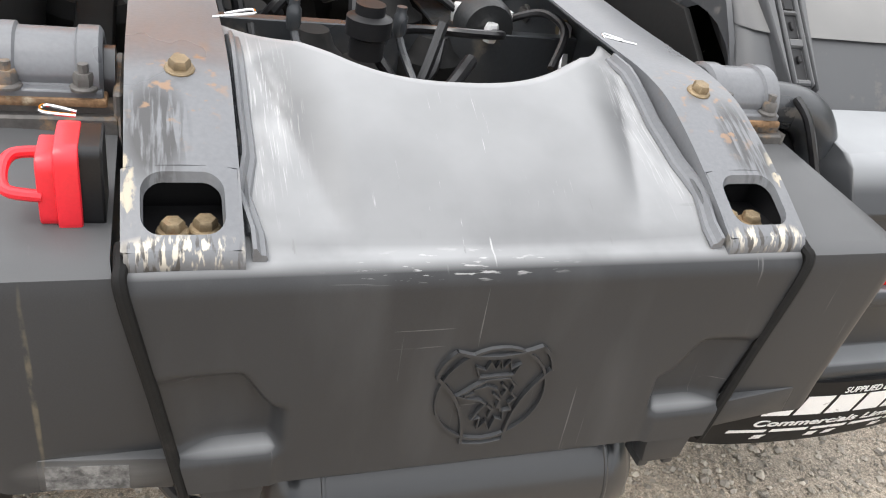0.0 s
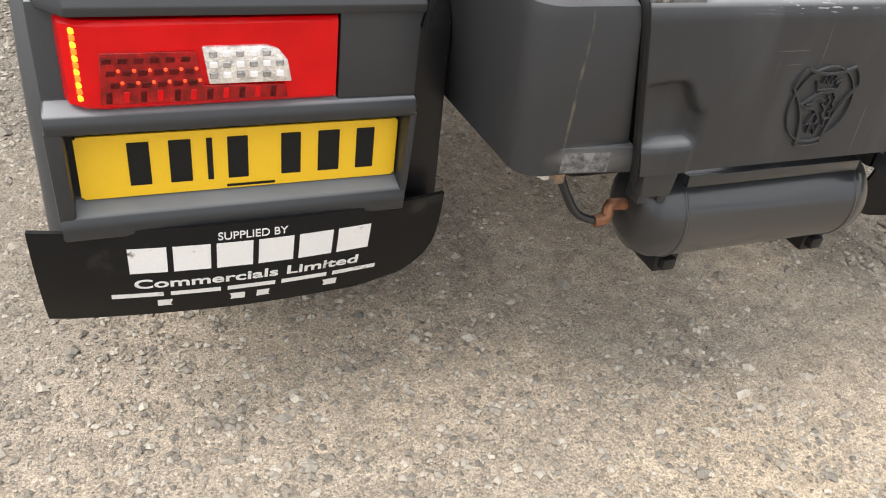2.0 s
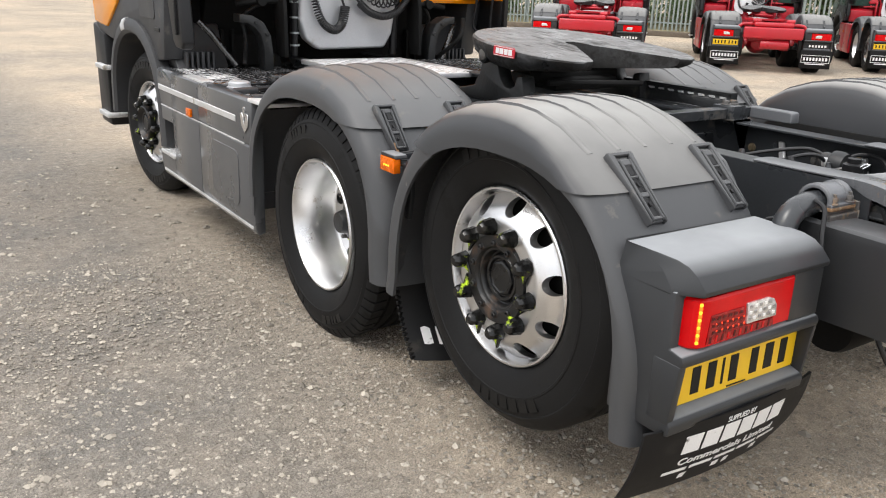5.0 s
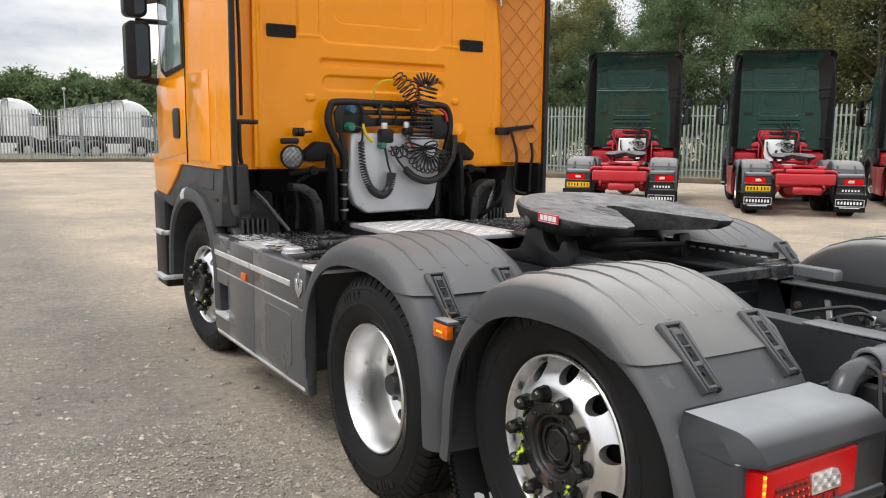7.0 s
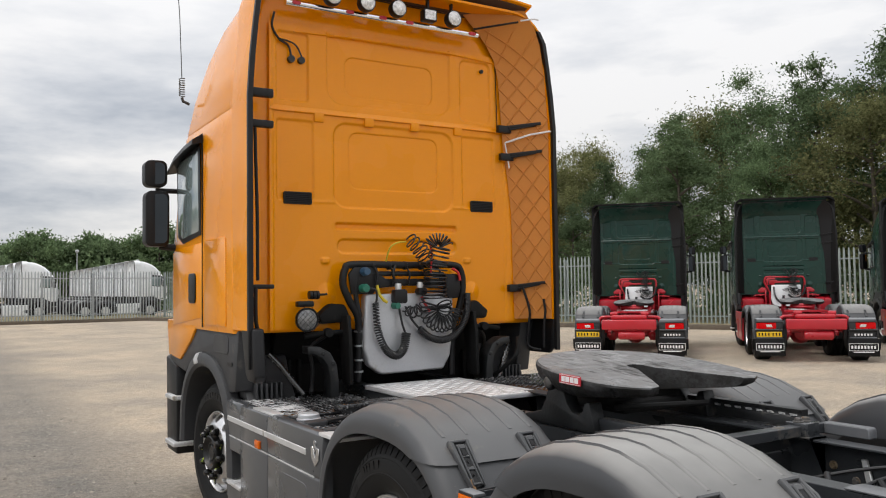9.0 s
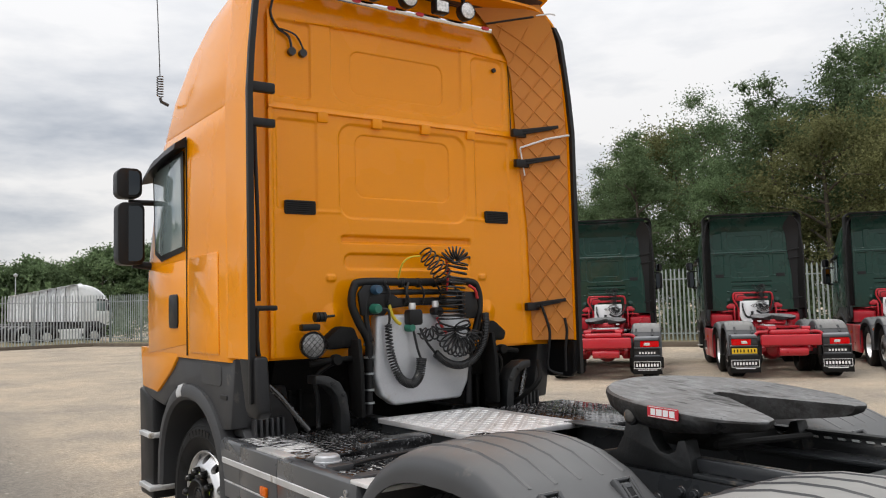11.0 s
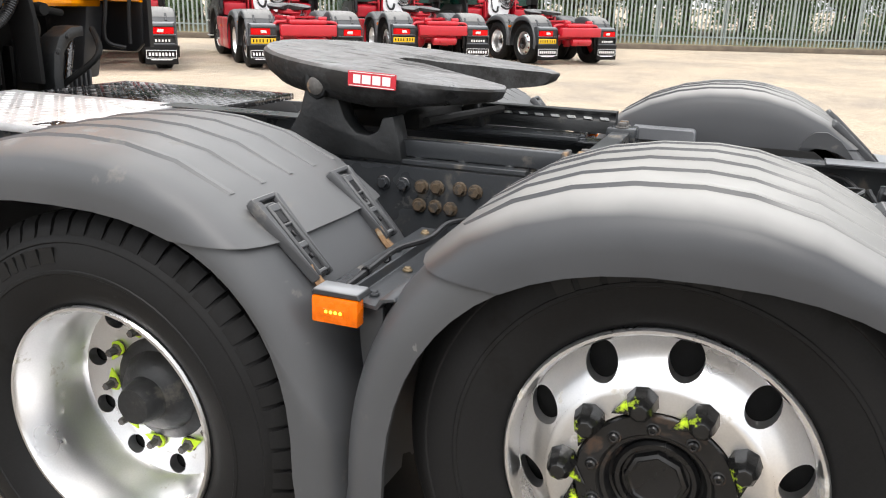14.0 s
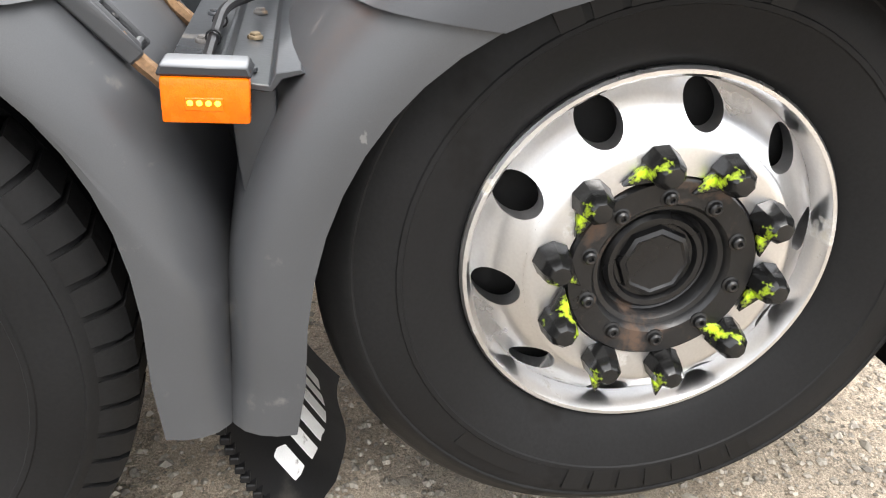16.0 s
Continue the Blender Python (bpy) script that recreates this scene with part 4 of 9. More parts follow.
# black plates added between the rear wheels and the chassis to darken the arches
for s_ in (-1, 1):
    bm = B()
    prism(bm, [(0.42, 0.62), (0.42, 0.88), (0.62, 1.02), (1.22, 1.02), (1.42, 0.86), (1.42, 0.50), (0.60, 0.44)], "x", min(0.585 * s_, 0.600 * s_), max(0.585 * s_, 0.600 * s_), 0.004)
    part("inner_guard", bm, BLACK_MATT, truck, "black inner wheel guard")

# chassis ----------------------------------------------------------------
BOLT_ROWS = [(1.704, 0.974), (1.655, 0.976), (1.596, 0.979), (1.549, 0.976), (1.712, 0.918), (1.663, 0.918), (1.616, 0.917), (1.77, 0.975), (1.83, 0.975), (1.30, 0.90), (1.38, 0.90), (1.46, 0.90), (1.95, 0.93), (2.02, 0.93), (2.5, 0.93), (2.62, 0.93)]


def rail(side):
    bm = B()
    x0, x1 = 0.385 * side, 0.295 * side
    prof = [(x0, 0.76), (x1, 0.76), (x1, 0.770), (x0 - 0.010 * side, 0.770), (x0 - 0.010 * side, 1.018), (x1, 1.018), (x1, 1.028), (x0, 1.028)]
    prism(bm, prof, "y", 0.19, 6.2, 0.002, 1)
    r = part("chassis_rail", bm, STEEL_GREY, truck, "dark grey painted steel chassis rail")
    bm = B()
    prism(bm, [(x0 + 0.012 * side, 0.80), (x0 + 0.001 * side, 0.80), (x0 + 0.001 * side, 1.036), (x1 - 0.02 * side, 1.036), (x1 - 0.02 * side, 1.030), (x0 + 0.012 * side, 1.030)], "y", 1.18, 3.2, 0.001, 1)
    part("reinforcement", bm, STEEL_GREY, r)
    rng = random.Random(3 + side)
    for k, (y, z) in enumerate(BOLT_ROWS):
        b2 = B()
        hexbolt(b2, (x0 + 0.013 * side, y + rng.uniform(-0.006, 0.006), z), (side, 0, 0), 0.0165, 0.018)
        part("bolt", b2, BOLT_DARK if k < 7 else STEEL_GREY, r)
    for y in (1.24, 1.40, 1.56, 1.72, 1.88, 2.05, 2.25, 2.45):
        b2 = B()
        hexbolt(b2, (x0 - 0.045 * side, y, 1.036), (0, 0, 1), 0.015, 0.016)
        part("bolt", b2, STEEL_GREY, r)
    return r


for s_ in (-1, 1):
    rail(s_)
bm = B()
for y in (0.62, 1.36, 2.75, 3.6, 4.6):
    bm = B()
    prism(bm, [(y - 0.06, 0.80), (y + 0.06, 0.80), (y + 0.06, 0.812), (y + 0.012, 0.812), (y + 0.012, 0.95), (y - 0.012, 0.95), (y - 0.012, 0.812), (y - 0.06, 0.812)], "x", -0.38, 0.38, 0.002, 1)
    part("cross_member", bm, STEEL_GREY, truck)
# bar across behind the fifth wheel, carrying the mudguards
bm = B()
prism(bm, [(1.224, 1.036), (1.286, 1.036), (1.286, 1.080), (1.224, 1.080)], "x", -0.46, 0.46, 0.003, 1)
part("cross_bar", bm, STEEL_GREY, truck, "dark grey steel bar across the chassis")
for s_ in (-1, 1):
    bm = B()
    if s_ > 0:
        prism(bm, [(1.02, 1.034), (1.24, 1.034), (1.24, 1.082), (1.03, 1.082), (1.02, 1.074)], "x", 0.44, 0.50, 0.004, 1)
    else:
        tube(bm, [(-0.40, 1.30, 0.95), (-0.64, 1.32, 0.93), (-0.80, 1.35, 0.90)], 0.034, 14)
    part("mudguard_stay", bm, BRACKET if s_ > 0 else STEEL_GREY, truck)
    bm = B()
    box(bm, (0.33 * s_ - 0.05, 1.205, 1.030), (0.33 * s_ + 0.05, 1.305, 1.092), 0.006)
    part("bracket", bm, STEEL_GREY, truck)
    for dx in (-0.025, 0.025):
        bm = B()
        hexbolt(bm, (0.33 * s_ + dx, 1.255, 1.092), (0, 0, 1), 0.017, 0.018)
        part("bolt", bm, RUST_DARK, truck)
    # rear mudguard carrier: bolted pipe clamp on a rusty bracket, and the bent pipe
    bm = B()
    prism(bm, [(0.215, 0.955), (0.345, 0.955), (0.345, 0.967), (0.228, 0.967), (0.226, 0.90), (0.232, 0.868), (0.215, 0.862)], "x", min(0.395 * s_, 0.545 * s_), max(0.395 * s_, 0.545 * s_), 0.003, 1)
    box(bm, (min(0.392 * s_, 0.402 * s_), 0.215, 0.86), (max(0.392 * s_, 0.402 * s_), 0.345, 0.985), 0.003, 1)
    c = part("clamp_plate", bm, RUST_DARK, truck, "dark steel clamp bracket with flaking rusty edges")
    bm = B()
    prof = [(0.222, 0.973), (0.240, 0.973)] + [(0.280 - 0.042 * math.cos(radians(a)), 0.982 + 0.042 * math.sin(radians(a))) for a in range(15, 166, 15)] + [(0.320, 0.973), (0.338, 0.973), (0.338, 0.984), (0.326, 0.986)]
    prof += [(0.280 + 0.050 * math.cos(radians(a)), 0.984 + 0.050 * math.sin(radians(a))) for a in range(15, 166, 15)] + [(0.234, 0.986), (0.222, 0.984)]
    prism(bm, prof, "x", min(0.412 * s_, 0.530 * s_), max(0.412 * s_, 0.530 * s_), 0.002, 1)
    for x0 in (0.412, 0.500):
        lathe(bm, [(0.048, 0.0), (0.054, 0.004), (0.054, 0.026), (0.048, 0.030)], "x", 24, (x0 if s_ > 0 else -x0 - 0.03, 0.280, 0.984), False, 0, 180)
    part("clamp", bm, BRACKET, c, "dull grey pipe clamp shell")
    bm = B()
    box(bm, (min(0.408 * s_, 0.534 * s_), 0.218, 0.965), (max(0.408 * s_, 0.534 * s_), 0.342, 0.976), 0.004)
    part("clamp_shim", bm, RUST, c)
    for bx in (0.432, 0.510):
        for by in (0.230, 0.330):
            bm = B()
            hexbolt(bm, (bx * s_, by, 0.984), (0, 0, 1), 0.0115, 0.020)
            tube(bm, [(bx * s_, by, 1.0), (bx * s_, by, 1.014)], 0.006, 8)
            part("bolt", bm, RUST_DARK, c)
    bm = B()
    tube(bm, curve_pts([(0.40 * s_, 0.280, 0.980), (0.55 * s_, 0.280, 0.980), (0.625 * s_, 0.278, 0.966), (0.665 * s_, 0.275, 0.925), (0.675 * s_, 0.27, 0.86), (0.675 * s_, 0.27, 0.66)], 6), 0.036, 18)
    part("mudguard_pipe", bm, STEEL_GREY, truck, "bent grey steel pipe carrying the mudguard")
    bm = B()
    tube(bm, [(0.50 * s_, 0.215, 0.925), (0.515 * s_, 0.13, 0.915)], 0.010, 10)
    part("stud", bm, COPPER, truck)
# bolts and lugs on the far rail's open inner web
for k, (y, z) in enumerate(((0.46, 0.93), (0.52, 0.86), (0.66, 0.95), (0.70, 0.86), (0.84, 0.92), (0.90, 0.84), (1.02, 0.95), (1.04, 0.87), (1.14, 0.92), (1.36, 0.94), (1.44, 0.88))):
    bm = B()
    hexbolt(bm, (0.372, y, z), (-1, 0, 0), 0.014, 0.014)
    part("bolt", bm, (STEEL_GREY, RUST_DARK, BOLT)[k % 3], truck)
for y, z in ((0.60, 0.90), (0.96, 0.90)):
    bm = B()
    prism(bm, [(y - 0.02, z - 0.09), (y + 0.012, z - 0.09), (y + 0.045, z + 0.07), (y + 0.02, z + 0.07)], "x", 0.35, 0.366, 0.003, 1)
    part("web_lug", bm, ALU_DULL, truck)
# relay valve with its pipes
bm = B()
lathe(bm, [(0, -0.05), (0.045, -0.05), (0.052, -0.03), (0.052, 0.0), (0.040, 0.012), (0.040, 0.04), (0.028, 0.055), (0, 0.055)], "y", 22, (0.20, 0.66, 0.955))
box(bm, (0.15, 0.64, 0.905), (0.25, 0.70, 0.945), 0.008)
rv = part("relay_valve", bm, IRON, truck, "black relay valve with pipe joints")
for k, pts in enumerate(([(0.20, 0.60, 0.955), (0.19, 0.53, 0.975), (0.12, 0.50, 0.985), (0.05, 0.55, 0.97), (0.03, 0.66, 0.92)], [(0.25, 0.66, 0.96), (0.30, 0.62, 0.99), (0.31, 0.54, 0.985), (0.27, 0.48, 0.94)], [(0.16, 0.67, 0.965), (0.10, 0.68, 0.995), (0.02, 0.72, 0.985), (-0.06, 0.80, 0.93)], [(0.22, 0.70, 0.97), (0.24, 0.80, 0.985), (0.20, 0.95, 0.95), (0.14, 1.10, 0.90)])):
    bm = B()
    tube(bm, curve_pts(pts, 7), 0.0075, 8)
    part("air_hose", bm, CABLE, rv)
    bm = B()
    lathe(bm, [(0, -0.016), (0.012, -0.016), (0.014, -0.008), (0.014, 0.008), (0.011, 0.016), (0, 0.016)], "z", 6, pts[0])
    part("pipe_joint", bm, ALU_DULL, rv)
# generic bellows, arms and brake cylinders round the axles, added to block light underneath
for s_ in (-1, 1):
    for yb_ in (1.30, 1.78, 2.60):
        bm = B()
        lathe(bm, [(0, 0.40), (0.09, 0.40), (0.10, 0.44), (0.13, 0.48), (0.135, 0.54), (0.12, 0.60), (0.13, 0.66), (0.12, 0.72), (0.09, 0.75), (0, 0.75)], "z", 20, (0.48 * s_, yb_, 0.0))
        part("air_bellows", bm, BLACK_MATT, truck)
    for (y, z) in (HUB_R, HUB_M):
        bm = B()
        prism(bm, [(y - 0.45, z - 0.10), (y + 0.55, z + 0.06), (y + 0.55, z + 0.16), (y - 0.45, z - 0.02)], "x", *sorted((0.44 * s_, 0.52 * s_)), 0.01)
        part("trailing_arm", bm, BLACK_MATT, truck)
        bm = B()
        lathe(bm, [(0, -0.11), (0.06, -0.11), (0.08, -0.08), (0.085, 0.0), (0.08, 0.06), (0.05, 0.09), (0, 0.09)], "y", 18, (0.60 * s_, y - 0.26, z + 0.06))
        part("brake_cylinder", bm, BLACK_MATT, truck)
bm = B()
tube(bm, [(0, HUB_M[0] + 0.2, 0.56), (0, 4.6, 0.82)], 0.06, 14)
part("prop_shaft", bm, BLACK_MATT, truck)
# mechanisms between the rails
for k, (x, y, z, r) in enumerate(((-0.12, 0.55, 0.88, 0.05), (0.10, 0.62, 0.86, 0.06), (0.20, 0.75, 0.84, 0.09), (-0.2, 0.9, 0.80, 0.10), (0.15, 1.1, 0.78, 0.08))):
    bm = B()
    lathe(bm, [(0, -0.06), (r * 0.8, -0.06), (r, -0.045), (r, 0.04), (r * 0.7, 0.055), (r * 0.5, 0.08), (0, 0.08)], "z", 18, (x, y, z))
    part("air_valve", bm, BLACK_MATT, truck, "black air valve between the chassis rails")
bm = B()
lathe(bm, [(0, 0), (0.026, 0), (0.026, 0.03), (0.034, 0.035), (0.034, 0.06), (0.022, 0.065), (0.022, 0.08), (0, 0.08)], "z", 20, (-0.06, 0.44, 0.96))
part("valve_cap", bm, BLACK, truck)
rng = random.Random(11)
for k in range(12):
    x, y = rng.uniform(-0.26, 0.26), rng.uniform(0.45, 0.9)
    bm = B()
    tube(bm, curve_pts([(x, y, 0.97 + rng.uniform(-0.05, 0.03)), (x + rng.uniform(-.1, .1), y - 0.05, 0.88), (x + rng.uniform(-.12, .12), y + rng.uniform(-0.1, 0.3), 0.78), (x + rng.uniform(-.2, .2), y + 0.4, 0.74)], 6), rng.choice((0.006, 0.009, 0.012)), 8)
    part("air_hose", bm, CABLE, truck)
for x in (-0.165, -0.005):
    bm = B()
    tube(bm, curve_pts([(x, 0.47, 1.0), (x + 0.004, 0.455, 0.97), (x + 0.03, 0.38, 0.9), (x + 0.06, 0.34, 0.8)], 6), 0.0065, 8)
    part("air_hose", bm, STEEL_GREY, truck)
    bm = B()
    lathe(bm, [(0, 0), (0.009, 0), (0.011, 0.01), (0.011, 0.03), (0.008, 0.035), (0.008, 0.045), (0, 0.045)], "z", 14, (x, 0.468, 0.985))
    part("hose_joint", bm, STEEL_GREY, truck)


# rear cover ----------------------------------------------------------------
def scoop(u):
    """How far the centre cover's front edge lies ahead at x = u."""
    if abs(u) > 0.284:
        return -0.030
    return 0.176 + 0.19 * (abs(u) / 0.284) ** 2.6


def step01(v):
    v = max(0.0, min(1.0, v))
    return v * v * (3 - 2 * v)


def pocket(x, z):
    """Depth of the moulded pocket low in the rear face, fading into the side boxes."""
    a = abs(x)
    top = 0.812 - 0.05 * step01((0.285 - a) / 0.045)
    d = step01((a - 0.225 - 0.03 * (0.80 - z)) / 0.022) * step01((top - z) / 0.016) * step01((0.392 - a) / 0.10)
    return 0.024 * d * step01((z - 0.692) / 0.018) - 0.004 * step01((0.70 - z) / 0.012) * step01((a - 0.235) / 0.01)


def cover_z(x, y):
    """Height of the centre cover: flat behind, rising ahead, with a shallow dish between the ramps."""
    t = min(max((y + 0.035) / 0.20, 0), 1.4)
    rise = 0.118 * t * (1.0 - 0.18 * t)
    k = (abs(x) - 0.150) / max(0.03, 0.032 + 0.28 * y)
    k = max(0.0, min(1.0, k))
    return 0.932 + rise - 0.032 * k * k * (1.6 - 0.6 * k) * min(1.0, max(0.0, y + 0.02) / 0.17)


bm = B()
NX, NY = 160, 30
grid = []
for i in range(NX + 1):
    x = -0.385 + 0.77 * i / NX
    row = []
    yf = scoop(x)
    low = 0.648
    col = []
    seam = 1.0
    # down the rear face, round the edge, and up over the top
    for k in range(41):
        z = low + (0.905 - low) * k / 40
        w = 0.385 - 0.055 * (1 - (z - 0.632) / 0.29)
        rec = pocket(x * w / 0.385, z)
        col.append((x * w / 0.385, -0.066 + rec + 0.012 * (0.905 - z) / 0.27 * -1, z))
    for k in range(1, 6):
        a = radians(90 * k / 5)
        col.append((x, -0.036 - 0.030 * math.cos(a), 0.903 + 0.029 * math.sin(a)))
    for k in range(1, NY + 1):
        y = -0.036 + (yf + 0.036) * k / NY
        col.append((x, y, cover_z(x, y)))
    e = col[-1]
    col.append((e[0], e[1] + 0.012, e[2] - 0.004))
    col.append((e[0], e[1] + 0.016, e[2] - 0.03))
    grid.append([bm.verts.new(p) for p in col])
for a, b_ in zip(grid, grid[1:]):
    for j in range(len(a) - 1):
        bm.faces.new((a[j], b_[j], b_[j + 1], a[j + 1]))
recalc(bm)
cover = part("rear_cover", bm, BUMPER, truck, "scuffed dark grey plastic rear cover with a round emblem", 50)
sol = cover.modifiers.new("thickness", "SOLIDIFY")
sol.thickness, sol.offset = 0.006, -1
# emblem: ring, crest and beast as plain raised shapes
EMB = (0.004, 0.753)


def on_cover(u, v, d):
    return (EMB[0] + u, -0.0665 - 0.012 * (0.905 - EMB[1] - v) / 0.27 - d, EMB[1] + v)


def emblem_strip(bm, pts, w, d, close=False):
    n = len(pts)
    rings = []
    for i in range(n):
        p0 = pts[(i - 1) % n if close else max(i - 1, 0)]
        p1 = pts[(i + 1) % n if close else min(i + 1, n - 1)]
        tx, ty = p1[0] - p0[0], p1[1] - p0[1]
        L = math.hypot(tx, ty) or 1
        nx, ny = -ty / L * w / 2, tx / L * w / 2
        u, v = pts[i]
        rings.append([on_cover(u + nx, v + ny, -0.002), on_cover(u + nx * .8, v + ny * .8, d), on_cover(u - nx * .8, v - ny * .8, d), on_cover(u - nx, v - ny, -0.002)])
    if close:
        rings.append(rings[0])
    loop_strip(bm, rings, True, not close)


bm = B()
emblem_strip(bm, [(0.068 * math.sin(radians(a)), 0.068 * math.cos(radians(a)) + 0.002) for a in range(0, 360, 10)], 0.0040, 0.0045, True)
corners = [(-0.052, 0.068), (0.052, 0.068), (0.071, 0.034), (0.027, -0.071), (-0.027, -0.071), (-0.071, 0.034)]
for k, bow in enumerate((-0.010, 0.004, 0.012, 0.004, 0.012, 0.004)):
    (u0, v0), (u1, v1) = corners[k], corners[(k + 1) % 6]
    L = math.hypot(u1 - u0, v1 - v0)
    side_ = []
    for q in range(9):
        f = q / 8
        o = bow * 4 * f * (1 - f) * (1 if k in (1, 3, 5) else -1 if k else 1)
        side_.append((u0 + (u1 - u0) * f - (v1 - v0) / L * o, v0 + (v1 - v0) * f + (u1 - u0) / L * o))
    emblem_strip(bm, side_, 0.0050, 0.005)
part("emblem_ring", bm, BOX_PLASTIC, cover)
bm = B()
crown_ = [(-0.020, 0.030), (-0.026, 0.046), (-0.014, 0.040), (-0.010, 0.052), (-0.002, 0.041), (0.002, 0.056), (0.006, 0.041), (0.014, 0.052), (0.017, 0.040), (0.028, 0.046), (0.022, 0.030)]
head_ = [(-0.010, 0.026), (0.018, 0.026), (0.027, 0.014), (0.024, 0.004), (0.031, -0.004), (0.024, -0.012), (0.029, -0.022), (0.019, -0.024), (0.021, -0.038), (0.011, -0.034), (0.006, -0.052), (-0.001, -0.037), (-0.010, -0.048), (-0.010, -0.031), (-0.020, -0.033), (-0.013, -0.020), (-0.006, -0.010), (-0.014, -0.004), (-0.030, -0.001), (-0.044, 0.006), (-0.034, 0.010), (-0.026, 0.016)]
emblem_strip(bm, crown_, 0.0032, 0.005, True)
emblem_strip(bm, head_, 0.0032, 0.0055, True)
for line in ([(-0.024, 0.012), (-0.008, 0.016), (0.006, 0.010)], [(0.010, 0.018), (0.018, 0.010), (0.014, 0.000)], [(0.002, 0.004), (0.012, -0.006), (0.010, -0.018)],
             [(-0.004, -0.012), (0.004, -0.020), (0.002, -0.032)], [(0.012, -0.014), (0.016, -0.024)], [(-0.034, 0.004), (-0.022, 0.007)]):
    emblem_strip(bm, line, 0.0034, 0.005)
part("emblem_crest", bm, BOX_PLASTIC, cover)

# side boxes of the rear cover
APRON_HOSE = [(-0.575, 0.25, 1.0), (-0.578, 0.215, 0.982), (-0.602, 0.195, 0.925), (-0.619, 0.180, 0.879), (-0.640, 0.165, 0.812)]
for s_ in (-1, 1):
    bm = B()
    rows = []
    for z, wi, wo, y0 in ((0.652, 0.346, 0.545, -0.058), (0.70, 0.355, 0.548, -0.058), (0.905, 0.395, 0.564, -0.066), (0.926, 0.397, 0.560, -0.058), (0.934, 0.399, 0.548, -0.040)):
        row = []
        R = 0.045
        xi, xo = wi * s_, wo * s_
        row += [(xi, 0.34, z), (xi, y0, z)]
        for k in range(7):
            a = radians(90 * k / 6)
            row.append((xo - s_ * R + s_ * R * math.sin(a), y0 + R - R * math.cos(a), z))
        row.append(((wo + 0.012) * s_, 0.34, z + (0.01 if z > 0.9 else 0)))
        rows.append(row)
    loop_strip(bm, rows)
    recalc(bm)
    sb = part("rear_side_box", bm, BOX_PLASTIC, truck, "dark grey plastic box beside the rear cover", 32)
    bm = B()
    prism(bm, [(x * s_, y) for x, y in ((0.347, -0.0735), (0.480, -0.0595), (0.490, -0.045), (0.347, -0.045))], "z", 0.6535, 0.700, 0.003, 2)
    part("box_ledge", bm, BOX_PLASTIC, sb)
    bm = B()
    prism(bm, [(x * s_, y) for x, y in ((0.392, -0.0695), (0.474, -0.0608), (0.474, -0.0595), (0.392, -0.0682))], "z", 0.657, 0.692, 0.0)
    if s_ < 0:
        part("tape_patch", bm, WORN_FILM, sb, "worn grey tape")
    else:
        bm.free()
    bm = B()
    box(bm, (min(0.443 * s_, 0.470 * s_), -0.034, 0.618), (max(0.443 * s_, 0.470 * s_), -0.026, 0.66), 0.002, 1)
    part("hanger_plate", bm, RUST_DARK, sb)
    # black rubber strip in the joint, its end hanging below
    bm = B()
    tube(bm, curve_pts([(0.3895 * s_, -0.020, 0.936), (0.3895 * s_, -0.050, 0.932), (0.3890 * s_, -0.066, 0.912), (0.3650 * s_, -0.070, 0.79), (0.3405 * s_, -0.074, 0.660), (0.3370 * s_, -0.072, 0.636)], 5), 0.0068, 8)
    part("joint_strip", bm, BLACK_MATT, sb, "black rubber joint strip")
    # moulded tab on the centre cover
    bm = B()
    prism(bm, [(0.256, 0.600), (0.316, 0.602), (0.322, 0.655), (0.250, 0.655)], "y", -0.077, -0.045, 0.004)
    box(bm, (0.258, -0.07, 0.585), (0.274, -0.03, 0.62), 0.003)
    box(bm, (0.298, -0.07, 0.585), (0.314, -0.03, 0.62), 0.003)
    bmesh.ops.transform(bm, matrix=Matrix.Diagonal((s_, 1, 1, 1)), verts=bm.verts)
    recalc(bm)
    part("cover_tab", bm, BUMPER, cover)


    # black panel added to darken the joint, and the black apron beside the lamp unit
    bm = B()
    box(bm, (min(0.30 * s_, 0.43 * s_), -0.030, 0.66), (max(0.30 * s_, 0.43 * s_), -0.018, 0.915), 0.002)
    part("joint_backing", bm, BLACK_MATT, cover)
    bm = B()
    prism(bm, [(0.20, 0.42), (0.26, 0.42), (0.34, 0.70), (0.36, 0.93), (0.30, 0.95), (0.22, 0.80)], "x", min(0.565 * s_, 0.650 * s_), max(0.565 * s_, 0.650 * s_), 0.012)
    part("lamp_apron", bm, BLACK, truck)
    bm = B()
    tube(bm, curve_pts(APRON_HOSE, 6) if s_ < 0 else curve_pts([(-x, y, z) for x, y, z in APRON_HOSE], 6), 0.007, 8)
    part("cable", bm, CABLE, truck)


